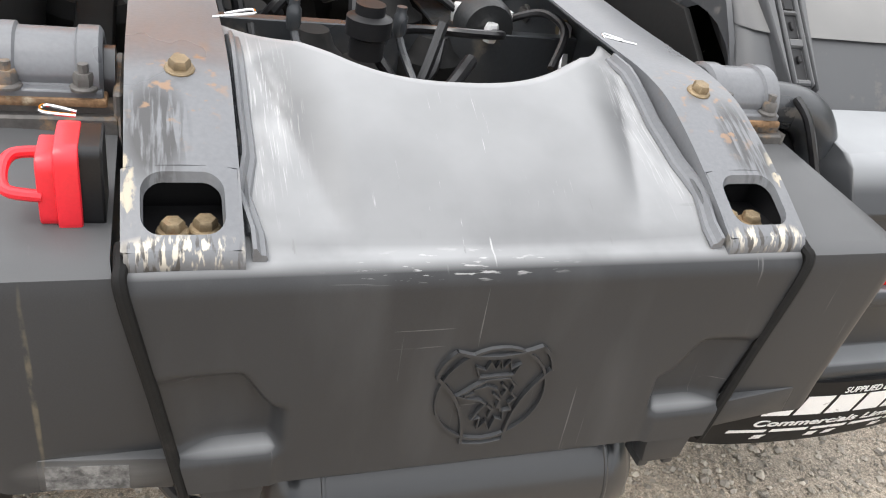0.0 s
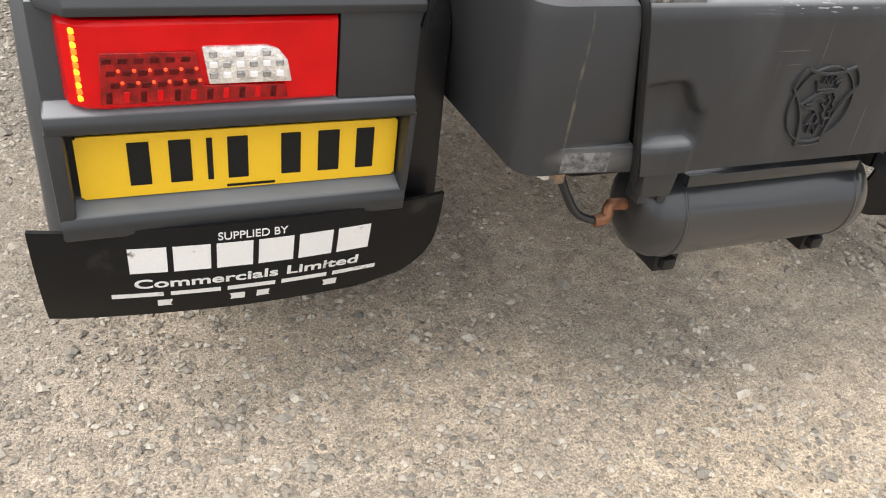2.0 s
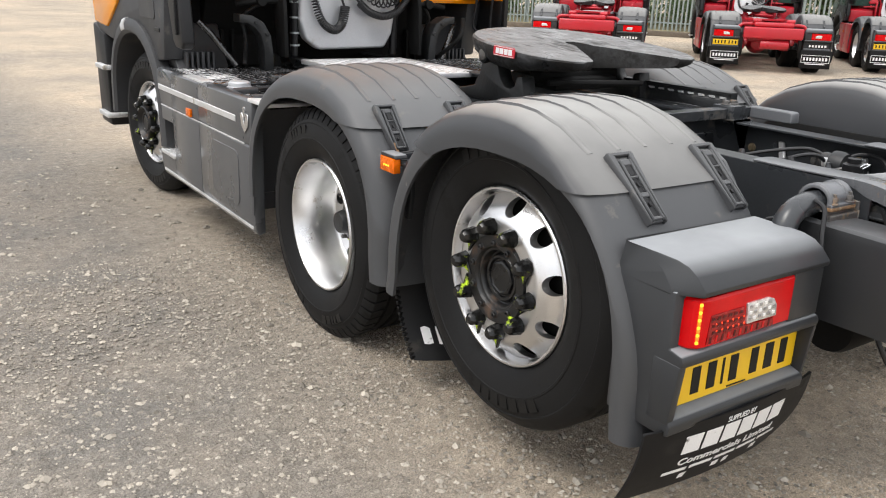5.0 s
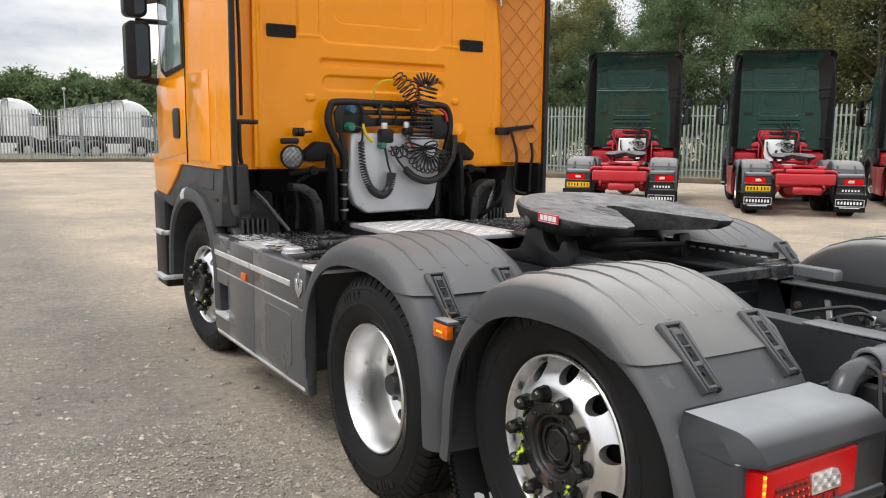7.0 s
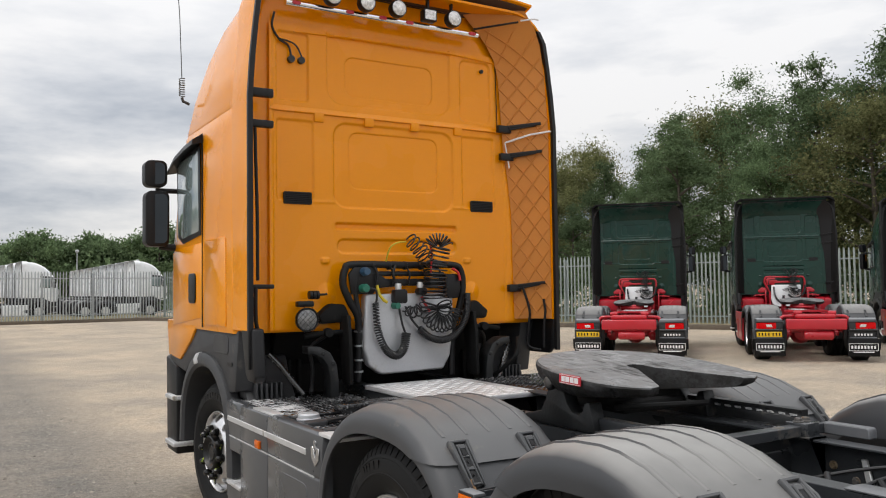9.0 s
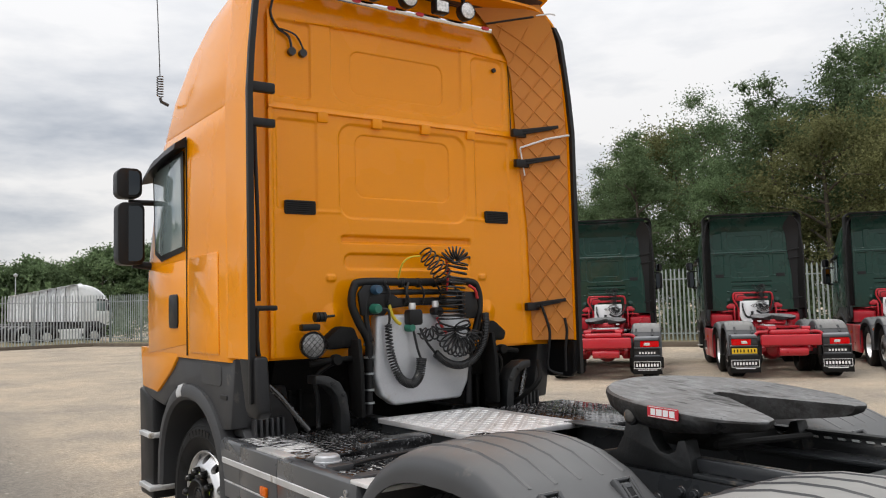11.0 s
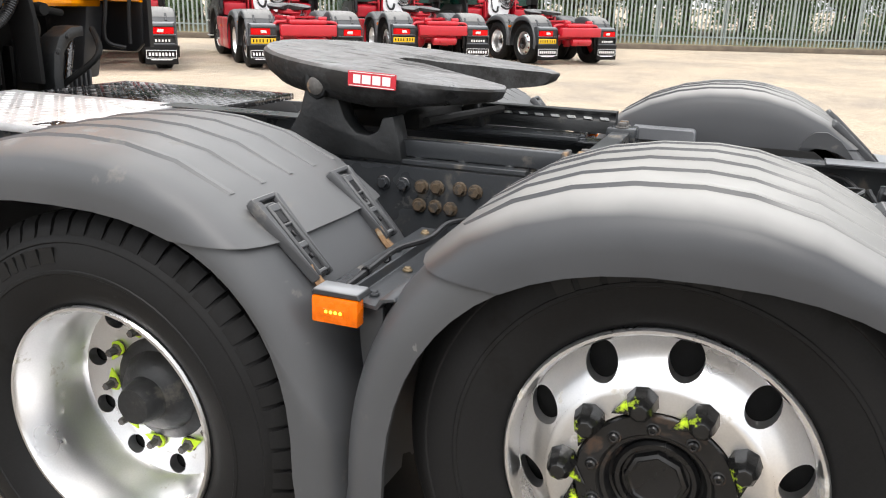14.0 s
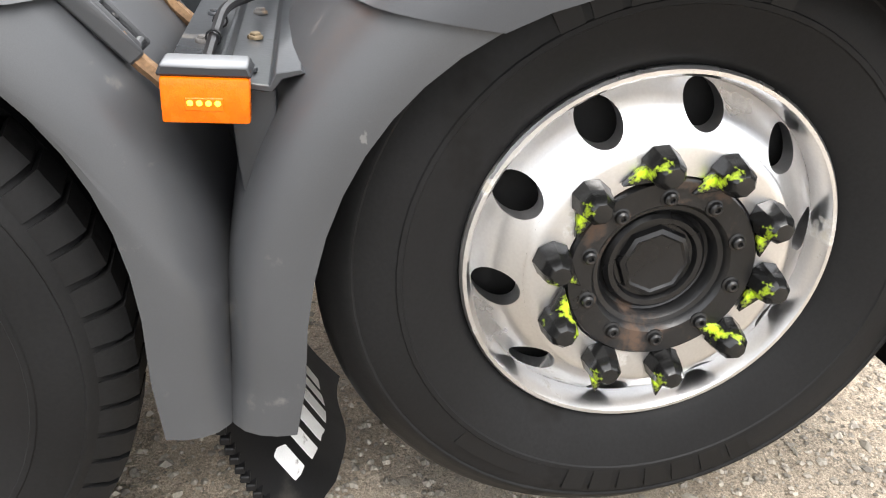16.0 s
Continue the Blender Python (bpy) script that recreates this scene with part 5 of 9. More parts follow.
# slotted steel brackets over the rail ends
def end_bracket(side):
    bm = B()
    X0, X1 = 0.288, 0.397
    rows = []
    prof = [(-0.050, 0.918), (-0.052, 0.932), (-0.046, 0.944), (-0.030, 0.953), (0.0, 0.969), (0.06, 0.997), (0.12, 1.020), (0.17, 1.034), (0.24, 1.040), (0.32, 1.038), (0.45, 1.035), (0.60, 1.034)]
    fine_p = curve_pts([(0, y, z) for y, z in prof], 3)
    def at(x, y):
        for a, b_ in zip(fine_p, fine_p[1:]):
            if a.y <= y <= b_.y and b_.y > a.y and a.z > 0.935:
                return a.z + (b_.z - a.z) * (y - a.y) / (b_.y - a.y) + 0.004 * math.cos((x - 0.345) / 0.057 * 1.5)
        return 0.945
    xs = [X0, X0 + 0.004, 0.307, 0.322, 0.343, 0.364, 0.379, X1 - 0.004, X1]
    ya, yb = -0.040, 0.046
    gridv = [[bm.verts.new((x * side, p.y, p.z + 0.004 * math.cos((x - 0.345) / 0.057 * 1.5))) for x in xs] for p in fine_p]
    for i, (a, b_) in enumerate(zip(gridv, gridv[1:])):
        if fine_p[i].y > ya - 0.012 and fine_p[i + 1].y < yb + 0.012 and fine_p[i].z > 0.942:
            continue
        for j in range(len(xs) - 1):
            bm.faces.new((a[j], a[j + 1], b_[j + 1], b_[j]))
    kept = [p.y for i, p in enumerate(fine_p[:-1]) if fine_p[i].y > ya - 0.012 and fine_p[i + 1].y < yb + 0.012 and fine_p[i].z > 0.942]
    y0_, y1_ = min(kept), [q.y for q in fine_p if q.y > max(kept)][0]
    inner = round_rect(0.078, 0.064, 0.020, 6, 0.343, 0.0)
    outer = []
    cx_, cy_ = 0.345, (y0_ + y1_) / 2
    for x, y in inner:
        dx, dy = x - 0.343, y
        s = 1 / max(abs(dx) / 0.039, abs(dy) / 0.032)
        outer.append((cx_ + dx * s / 0.039 * (X1 - X0) / 2, cy_ + dy * s / 0.032 * (y1_ - y0_) / 2))
    lip = round_rect(0.073, 0.059, 0.018, 6, 0.343, 0.0)
    loop_strip(bm, [[(x * side, y, at(x, y)) for x, y in outer], [(x * side, y, at(x, y)) for x, y in inner], [(x * side, y, at(x, y) - 0.010) for x, y in lip]], True, False)
    # side flanges
    for idx in (0, -1):
        low = [bm.verts.new((r[idx].co.x, r[idx].co.y, r[idx].co.z - (0.02 if r[idx].co.y < 0 else 0.045 if r[idx].co.y < 0.2 else max(0.004, 0.045 - 0.4 * (r[idx].co.y - 0.2))))) for r in gridv]
        for i in range(len(gridv) - 1):
            bm.faces.new((gridv[i][idx], gridv[i + 1][idx], low[i + 1], low[i]))
    recalc(bm)
    b = part("end_bracket", bm, BRACKET, truck, "worn grey steel bracket with a slot and bolts", 40)
    so = b.modifiers.new("thickness", "SOLIDIFY")
    so.thickness, so.offset = 0.006, -1
    bm = B()
    prism(bm, round_rect(0.100, 0.095, 0.01, 3, 0.343 * side, 0.010), "z", 0.925, 0.934, 0.001, 1)
    part("seat_plate", bm, BLACK, b)
    # black tray added below the slot, so that its inside stays dark
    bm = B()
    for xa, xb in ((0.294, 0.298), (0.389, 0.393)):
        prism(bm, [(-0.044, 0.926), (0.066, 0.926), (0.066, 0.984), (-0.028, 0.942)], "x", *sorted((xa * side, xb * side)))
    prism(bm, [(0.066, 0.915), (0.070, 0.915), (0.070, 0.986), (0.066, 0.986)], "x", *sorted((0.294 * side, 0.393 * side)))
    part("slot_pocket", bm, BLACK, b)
    bm = B()
    box(bm, (0.30 * side if side > 0 else -0.385, -0.050, 0.896), (0.385 if side > 0 else -0.30, 0.07, 0.925), 0.004)
    part("rusty_spacer", bm, RUST_DARK, b, "rust-brown spacer plate")
    for p, d in (((0.353 * side, 0.004, 0.934), (0, 0, 1)), ((0.322 * side, 0.008, 0.934), (0, 0, 1)), ((0.341 * side, 0.17, 1.036), (0, -0.2, 1))):
        bm = B()
        hexbolt(bm, p, d, 0.0120, 0.015)
        part("bolt", bm, BOLT, b, "rusty brown hexagon bolt")
    # spring clip and its lug
    bm = B()
    pts = curve_pts([(0.285 * side, 0.30, 1.058), (0.255 * side, 0.303, 1.064), (0.250 * side, 0.295, 1.064), (0.255 * side, 0.288, 1.064), (0.300 * side, 0.285, 1.058)], 5)
    tube(bm, pts, 0.0018, 6)
    part("spring_clip", bm, CHROME, b)
    # folded flange between bracket and cover
    bm = B()
    ys_f = [-0.045 + 0.345 * k / 14 for k in range(15)]
    loop_strip(bm, [[((x + 0.010 * max(0.0, 1 - abs(y - 0.03) / 0.05)) * side, y, cover_z(0.27, y) + h) for x, h in ((0.266, 0.002), (0.268, 0.006), (0.273, 0.007), (0.277, 0.014), (0.281, 0.014), (0.281, 0.0), (0.268, -0.002))] for y in ys_f])
    recalc(bm)
    part("flange", bm, BRACKET, b)
    # edge seam strip between bracket and cover
    bm = B()
    tube(bm, curve_pts([(0.282 * side, y, cover_z(0.28, y) + 0.006) for y in (-0.02, 0.04, 0.1, 0.16, 0.24, 0.30)], 4), 0.0035, 6)
    part("edge_strip", bm, STEEL_GREY, b)
    b.matrix_basis = pose(-0.010 * side, 0, 0)
    return b


for s_ in (-1, 1):
    end_bracket(s_)

# red-capped socket
bm = B()
prism(bm, round_rect(0.066, 0.085, 0.008, 3, 0.055, 0.972), "x", -0.430, -0.404, 0.003, 1)
sock = part("trailer_socket", bm, BLACK, truck, "black trailer socket with a red cap")
bm = B()
prism(bm, round_rect(0.078, 0.094, 0.016, 4, 0.053, 0.970), "x", -0.446, -0.424, 0.005)
prism(bm, round_rect(0.062, 0.076, 0.014, 4, 0.050, 0.968), "x", -0.462, -0.442, 0.005)
tube(bm, curve_pts([(-0.458, 0.075, 0.985), (-0.486, 0.070, 0.985), (-0.494, 0.050, 0.978), (-0.488, 0.026, 0.970), (-0.458, 0.022, 0.966)], 6), 0.006, 10)
part("socket_cap", bm, RED_PLASTIC, sock, "bright red plastic cap with a pull loop")
bm = B()
tube(bm, curve_pts([(-0.430, 0.105, 1.014), (-0.458, 0.11, 1.018), (-0.460, 0.095, 1.018), (-0.430, 0.092, 1.016)], 5), 0.002, 6)
part("spring_clip", bm, CHROME, sock)

# air tank under the cover
bm = B()
lathe(bm, [(0, -0.285), (0.05, -0.280), (0.082, -0.262), (0.096, -0.235), (0.098, -0.215), (0.0995, -0.205), (0.098, -0.20), (0.098, 0.20), (0.0995, 0.205), (0.098, 0.215), (0.094, 0.235), (0.075, 0.254), (0.04, 0.264), (0, 0.266)], "x", 40, (0.045, 0.055, 0.488))
tank = part("air_tank", bm, TANK_PAINT, truck, "grey painted steel air tank")
for x in (-0.165, 0.245):
    bm = B()
    lathe(bm, [(0.0975, -0.004), (0.0998, -0.0025), (0.1006, 0.0), (0.0998, 0.0025), (0.0975, 0.004)], "x", 40, (x, 0.055, 0.488))
    part("weld_seam", bm, TANK_PAINT, tank)
bm = B()
box(bm, (-0.165, -0.012, 0.568), (0.245, -0.004, 0.592), 0.002)
box(bm, (-0.165, -0.004, 0.570), (0.245, 0.07, 0.590), 0.003)
part("tank_bar", bm, TANK_PAINT, tank)
for x in (-0.13, 0.25):
    bm = B()
    box(bm, (x - 0.024, 0.02, 0.350), (x + 0.030, 0.10, 0.40), 0.004)
    box(bm, (x - 0.014, 0.005, 0.362), (x + 0.016, 0.03, 0.388), 0.003)
    part("drain_foot", bm, BLACK, tank)
bm = B()
tube(bm, curve_pts([(-0.235, 0.055, 0.50), (-0.275, 0.05, 0.505), (-0.285, 0.04, 0.485), (-0.31, 0.04, 0.48)], 5), 0.012, 10)
part("copper_elbow", bm, COPPER, tank, "oxidised copper elbow")
bm = B()
tube(bm, curve_pts([(-0.305, 0.04, 0.48), (-0.35, 0.05, 0.50), (-0.38, 0.08, 0.57), (-0.37, 0.14, 0.66)], 6), 0.008, 8)
part("air_hose", bm, CABLE, tank)
bm = B()
lathe(bm, [(0, -0.16), (0.09, -0.15), (0.10, -0.12), (0.10, 0.12), (0.09, 0.15), (0, 0.16)], "x", 28, (-0.10, 0.32, 0.52))
part("second_tank", bm, BLACK_MATT, truck)
bm = B()
box(bm, (-0.475, 0.0, 0.612), (-0.445, 0.03, 0.655), 0.002)
hexbolt(bm, (-0.46, 0.0, 0.625), (0, -1, 0), 0.012, 0.012)
part("hanger", bm, ALU_DULL, truck)


# tail lamp units --------------------------------------------------------------
def lamp_unit(s):
    def mir(bm):
        if s > 0:
            bmesh.ops.transform(bm, matrix=Matrix.Diagonal((-1, 1, 1, 1)), verts=bm.verts)
            recalc(bm)
        return bm
    X0, X1 = -1.222, -0.652
    # top hood
    bm = B()
    rows = []
    # z, front y, y of the outer facet's back edge, facet width, inset of the inner end
    for z, y, yb, li, ri in ((0.852, 0.130, 0.190, 0.052, 0.0), (0.866, 0.127, 0.192, 0.053, 0.0), (0.898, 0.152, 0.226, 0.046, 0.006), (0.920, 0.176, 0.262, 0.038, 0.016), (0.931, 0.205, 0.30, 0.030, 0.025), (0.936, 0.26, 0.335, 0.022, 0.032), (0.940, 0.355, 0.365, 0.012, 0.038)):
        rows.append([(X0 + 0.2 * (z - 0.852), yb, z), (X0 + li, y, z), (X1 - ri, y, z), (X1 - ri * 0.9, y + 0.012, z), (X1 - 0.002, 0.37, 0.855), (X0 + 0.002, 0.37, 0.855)])
    loop_strip(bm, rows)
    recalc(bm)
    bmesh.ops.bevel(bm, geom=[e for e in bm.edges if e.calc_face_angle(0) > 0.5], offset=0.003, segments=2, affect="EDGES", profile=0.5, clamp_overlap=True)
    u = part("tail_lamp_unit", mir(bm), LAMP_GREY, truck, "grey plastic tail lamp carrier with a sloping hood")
    # carrier body in profile
    bm = B()
    prism(bm, [(0.175, 0.86), (0.175, 0.712), (0.134, 0.706), (0.127, 0.692), (0.130, 0.676), (0.186, 0.650), (0.190, 0.535), (0.150, 0.522), (0.142, 0.508), (0.146, 0.480), (0.165, 0.474), (0.36, 0.474), (0.36, 0.86)], "x", X0 + 0.002, X1, 0.005)
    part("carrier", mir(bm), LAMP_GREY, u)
    for xa, xb in ((X0, -1.196), (-0.662, X1 + 0.004)):
        bm = B()
        prism(bm, [(0.132, 0.68), (0.150, 0.51), (0.22, 0.51), (0.22, 0.68)], "x", xa, xb, 0.005)
        part("plate_cheek", mir(bm), LAMP_GREY, u)
    bm = B()
    prism(bm, [(0.140, 0.865), (0.140, 0.708), (0.18, 0.708), (0.18, 0.865)], "x", -0.786, -0.654, 0.004)
    part("blanking_panel", mir(bm), LAMP_GREY, u)
    # lens: swept round the outer corner
    bm = B()
    rings = []
    for z, k in ((0.712, 0.0), (0.718, 0.006), (0.838, 0.006), (0.845, 0.0)):
        ring = [(-0.790, 0.144 - k, z), (-1.13, 0.138 - k, z), (-1.158, 0.142 - k, z), (-1.174 - k, 0.154 - k * .5, z), (-1.183 - k, 0.182, z), (-1.183 - k, 0.215, z), (-1.17, 0.22, z), (-0.790, 0.22, z)]
        rings.append(ring)
    loop_strip(bm, rings)
    recalc(bm)
    lens = part("lamp_lens", mir(bm), RED_LENS, u, "glossy red tail lamp lens")
    bm = B()
    prism(bm, [(-0.993, 0.806), (-0.900, 0.806), (-0.882, 0.800), (-0.868, 0.782), (-0.862, 0.748), (-0.985, 0.748)], "y", 0.129, 0.138, 0.002)
    part("reversing_lens", mir(bm), REFLECTOR, u, "clear reversing lamp lens")
    # darker fields with sunk cells and small diodes
    bm = B()
    prism(bm, [(-1.138, 0.722), (-0.868, 0.722), (-0.872, 0.744), (-0.992, 0.746), (-1.002, 0.800), (-1.132, 0.800)], "y", 0.1300, 0.1345, 0.001, 1)
    part("lens_field", mir(bm), DARK_FIELD, lens)
    for r in range(3):
        for k in range(6):
            x = -1.124 + 0.0215 * k + 0.004 * r
            z = 0.789 - 0.0185 * r
            if x > -1.008 + 0.004 * r:
                continue
            bm = B()
            prism(bm, [(x - 0.007, z - 0.0045), (x + 0.006, z - 0.0045), (x + 0.0075, z + 0.003), (x - 0.005, z + 0.0045)], "y", 0.1286, 0.1305, 0.0006, 1)
            part("reflector_cell", mir(bm), DEEP_CELL, lens)
            if r:
                bm = B()
                lathe(bm, [(0, -0.0016), (0.0022, -0.001), (0.003, 0.0), (0, 0.001)], "y", 8, (x + 0.0105, 0.1298, z + 0.003))
                part("led", mir(bm), RED_LED, lens)
    for k in range(11):
        bm = B()
        x = -1.126 + 0.0235 * k
        prism(bm, [(x - 0.0045, 0.724), (x + 0.004, 0.724), (x + 0.0055, 0.742), (x - 0.003, 0.742)], "y", 0.1286, 0.1305, 0.001, 1)
        part("reflector_cell", mir(bm), DEEP_CELL if k % 2 == 0 else RED_LENS, lens)
    for r in range(3):
        for k in range(6):
            bm = B()
            x = -0.984 + 0.0195 * k
            z = 0.757 + 0.0165 * r
            if x < -0.875 - 0.008 * r:
                box(bm, (x, 0.1265, z), (x + 0.012, 0.1295, z + 0.010), 0.002, 1)
                part("reflector_cell", mir(bm), (LAMP_GLASS, WHITE_PRINT)[(k + r) % 2], lens)
            else:
                bm.free()
    for k in range(11):
        bm = B()
        z = 0.7255 + 0.0100 * k
        box(bm, (-1.1675, 0.1372, z), (-1.1560, 0.1450, z + (0.0104 if k % 2 else 0.0098)), 0.002, 1)
        part("light_guide", mir(bm), LED_ORANGE if k % 2 else LED_YELLOW, lens)
    for k in range(4):
        bm = B()
        lathe(bm, [(0, -0.002), (0.0015, -0.001), (0.0018, 0.0), (0, 0.004)], "y", 8, (-1.1800, 0.1605, 0.752 + 0.0195 * k))
        part("reflector_cell", mir(bm), WHITE_PRINT, lens)
    if s < 0:
        # yellow plate with unlettered bars
        bm = B()
        box(bm, (-1.186, 0.178, 0.537), (-0.666, 0.182, 0.648), 0.0)
        bmesh.ops.bevel(bm, geom=[e for e in bm.edges if abs((e.verts[0].co - e.verts[1].co).y) > 0.003], offset=0.004, segments=3, affect="EDGES")
        pl = part("number_plate", bm, YELLOW_PLATE, u, "yellow reflective number plate with black bars")
        x = -1.118
        for w, gap in ((0.050, 0.012), (0.052, 0.012), (0.014, 0.014), (0.050, 0.038), (0.050, 0.012), (0.056, 0.012), (0.048, 0)):
            bm = B()
            box(bm, (x + w * 0.14, 0.1762, 0.557), (x + w * 0.80, 0.1786, 0.634), 0.0008, 1)
            part("bar", bm, PLATE_BLACK, pl)
            x += w + gap
        bm = B()
        box(bm, (-0.96, 0.1762, 0.541), (-0.88, 0.1786, 0.545), 0)
        part("small_print", bm, PLATE_BLACK, pl)
    # rubber flap, curved forward below
    W0, W1 = -1.275, -0.565
    bm = B()
    rows = []
    for k in range(15):
        t = k / 14
        z = 0.492 - 0.232 * t
        inner = W1 - 0.115 * (1 - math.sqrt(max(0.0, 1 - max(0.0, (t - 0.42) / 0.58) ** 2)))
        row = []
        for i in range(17):
            x = W0 + (inner - W0) * i / 16
            row.append((x, 0.168 + 0.02 * t + 0.050 * t * t - 0.030 * math.sin(math.pi * (x - W0) / (W1 - W0)) + (0.004 if i in (0, 16) else 0), z))
        rows.append(row)
    vs = [[bm.verts.new(p) for p in r] for r in rows]
    for a, b_ in zip(vs, vs[1:]):
        for i in range(16):
            bm.faces.new((a[i], a[i + 1], b_[i + 1], b_[i]))
    recalc(bm)
    fl = part("mudflap", mir(bm), FLAP, truck, "black rubber mudflap with white printing", 50)
    so = fl.modifiers.new("thickness", "SOLIDIFY")
    so.thickness, so.offset = 0.008, 0
    return u


for s_ in (-1, 1):
    lamp_unit(s_)


# white print on the rear flaps
def flap_y(x, z):
    t = (0.492 - z) / 0.232
    i = (abs(x) - 0.565) / 0.71
    return 0.168 + 0.02 * t + 0.050 * t * t - 0.030 * math.sin(math.pi * min(max(i, 0), 1))


def print_blocks(parent, x0, x1, z0, z1, n, gap, name="print_block", mat_=None, slant=0.0):
    w = (x1 - x0 - gap * (n - 1)) / n
    for k in range(n):
        a = x0 + (w + gap) * k
        bm = B()
        pts = [(a, z0), (a + w, z0), (a + w + slant, z1), (a + slant, z1)]
        vs = [bm.verts.new((x, flap_y(x, z) - 0.0052, z)) for x, z in pts] + [bm.verts.new((x, flap_y(x, z) - 0.0038, z)) for x, z in pts]
        for q in ((0, 1, 2, 3), (7, 6, 5, 4), (0, 4, 5, 1), (1, 5, 6, 2), (2, 6, 7, 3), (3, 7, 4, 0)):
            bm.faces.new([vs[i] for i in q])
        recalc(bm)
        part(name, bm, mat_ or WHITE_PRINT, parent)


def flap_words(text, size, width, xc, z, parent, bold=0.0):
    ob = lettering(text, size, WHITE_PRINT, parent, Matrix.Identity(4), "lettering", bold, width, 0, 0.0006)
    for v in ob.data.vertices:
        x, zz = xc + v.co.x, z + v.co.y
        v.co = (x, flap_y(x, zz) - 0.0050 - v.co.z, zz)
    return ob


for s_ in (-1, 1):
    flap_ob = [o for o in truck.children if o.name.startswith("mudflap")][0 if s_ < 0 else 1]
    c_ = 0.925 * s_
    flap_words("SUPPLIED BY", 0.024, 0.118, c_, 0.460, flap_ob)
    print_blocks(flap_ob, c_ - 0.205, c_ + 0.215, 0.392, 0.452, 6, 0.010)
    flap_words("Commercials Limited", 0.034, 0.40, c_, 0.350, flap_ob, 0.0006)
    print_blocks(flap_ob, c_ - 0.24, c_ + 0.24, 0.322, 0.334, 5, 0.012)
    print_blocks(flap_ob, c_ - 0.165, c_ + 0.165, 0.288, 0.308, 2, 0.022)
# fifth wheel ----------------------------------------------------------------
def fifth_z(y):
    return 1.340 - 0.072 * (2.30 - y) / 0.78


bm = B()
out = []
N = 40
for k in range(N + 1):
    a = math.pi * k / N
    out.append((0.485 * math.cos(a), 1.86 + 0.535 * math.sin(a) ** 0.85))
left = [(-0.485, 1.80), (-0.474, 1.68), (-0.44, 1.59), (-0.385, 1.52), (-0.33, 1.49), (-0.27, 1.505), (-0.22, 1.58), (-0.11, 1.76), (-0.055, 1.85), (-0.05, 1.92)]
out += left + [(-0.025, 1.955), (0.025, 1.955)] + [(-x, y) for x, y in left[::-1]]
rings = []
for dz, k in ((-0.105, 0.84), (-0.098, 0.90), (-0.066, 0.972), (-0.022, 1.0), (-0.008, 0.995), (0.0, 0.975)):
    rings.append([(x * (k if abs(x) > 0.2 else 1), 1.9 + (y - 1.9) * (k if abs(x) > 0.06 else 1), fifth_z(y) + dz * min(1.0, 0.45 + 0.55 * max(0.0, y - 1.49) / 0.36)) for x, y in out])
rows = [[bm.verts.new(p) for p in r] for r in rings]
n_ = len(out)
for a, b_ in zip(rows, rows[1:]):
    for i in range(n_):
        bm.faces.new((a[i], a[(i + 1) % n_], b_[(i + 1) % n_], b_[i]))
bot = bm.faces.new(rows[0][::-1])
top = bm.faces.new(rows[-1])
bmesh.ops.triangulate(bm, faces=[bot, top])
recalc(bm)
fifth = part("fifth_wheel", bm, GREASE, truck, "black greasy cast-iron fifth wheel plate, worn on top", 40)
for s_ in (-1, 1):
    bm = B()
    prism(bm, [(1.77, 1.04), (2.28, 1.04), (2.33, 1.052), (2.26, 1.075), (2.15, 1.10), (2.11, 1.16), (2.085, 1.25), (2.05, 1.275), (2.00, 1.265), (1.975, 1.20), (1.955, 1.15), (1.92, 1.115), (1.88, 1.11), (1.85, 1.125), (1.835, 1.165), (1.80, 1.172), (1.785, 1.11)], "x", min(0.33 * s_, 0.405 * s_), max(0.33 * s_, 0.405 * s_), 0.006)
    ped = part("pedestal", bm, IRON, fifth, "black cast pedestal")
    bm = B()
    for yy in (2.005, 2.055):
        box(bm, (0.396 * s_ - 0.005, yy, 1.13), (0.396 * s_ + 0.006, yy + 0.025, 1.225), 0.006)
    part("pocket", bm, BLACK, ped)
    bm = B()
    tube(bm, [(0.30 * s_, 2.035, 1.245), (0.43 * s_, 2.035, 1.245)], 0.030, 16)
    part("pivot", bm, RUST_DARK, fifth)
    bm = B()
    prism(bm, [(1.40, 1.036), (2.45, 1.036), (2.45, 1.050), (1.40, 1.050)], "x", min(0.27 * s_, 0.40 * s_), max(0.27 * s_, 0.40 * s_), 0.002, 1)
    pl_ = part("mounting_plate", bm, STEEL_GREY, truck, "dark steel mounting plate on the chassis")
    for y in (1.46, 1.60, 1.74, 1.88, 2.1, 2.25, 2.38) if s_ < 0 else ():
        bm = B()
        hexbolt(bm, (0.345 * s_, y, 1.050), (0, 0, 1), 0.016, 0.016)
        part("bolt", bm, STEEL_GREY, pl_)
    bm = B()
    if s_ < 0:
        bar(bm, (-0.335, 1.31, 1.078), (-0.335, 1.80, 1.078), 0.060, 0.050, 0.004)
        gr = part("guide_rail", bm, STEEL_GREY, truck, "dark steel guide rail with a rubbed rusty top")
        bm = B()
        bar(bm, (-0.330, 1.325, 1.1035), (-0.330, 1.79, 1.1035), 0.022, 0.003, 0.001)
        part("rubbed_strip", bm, RUST_DARK, gr)
        bm = B()
        box(bm, (-0.366, 1.296, 1.056), (-0.304, 1.312, 1.106), 0.003)
        part("rail_stop", bm, RUST_DARK, gr)
    else:
        bm.free()
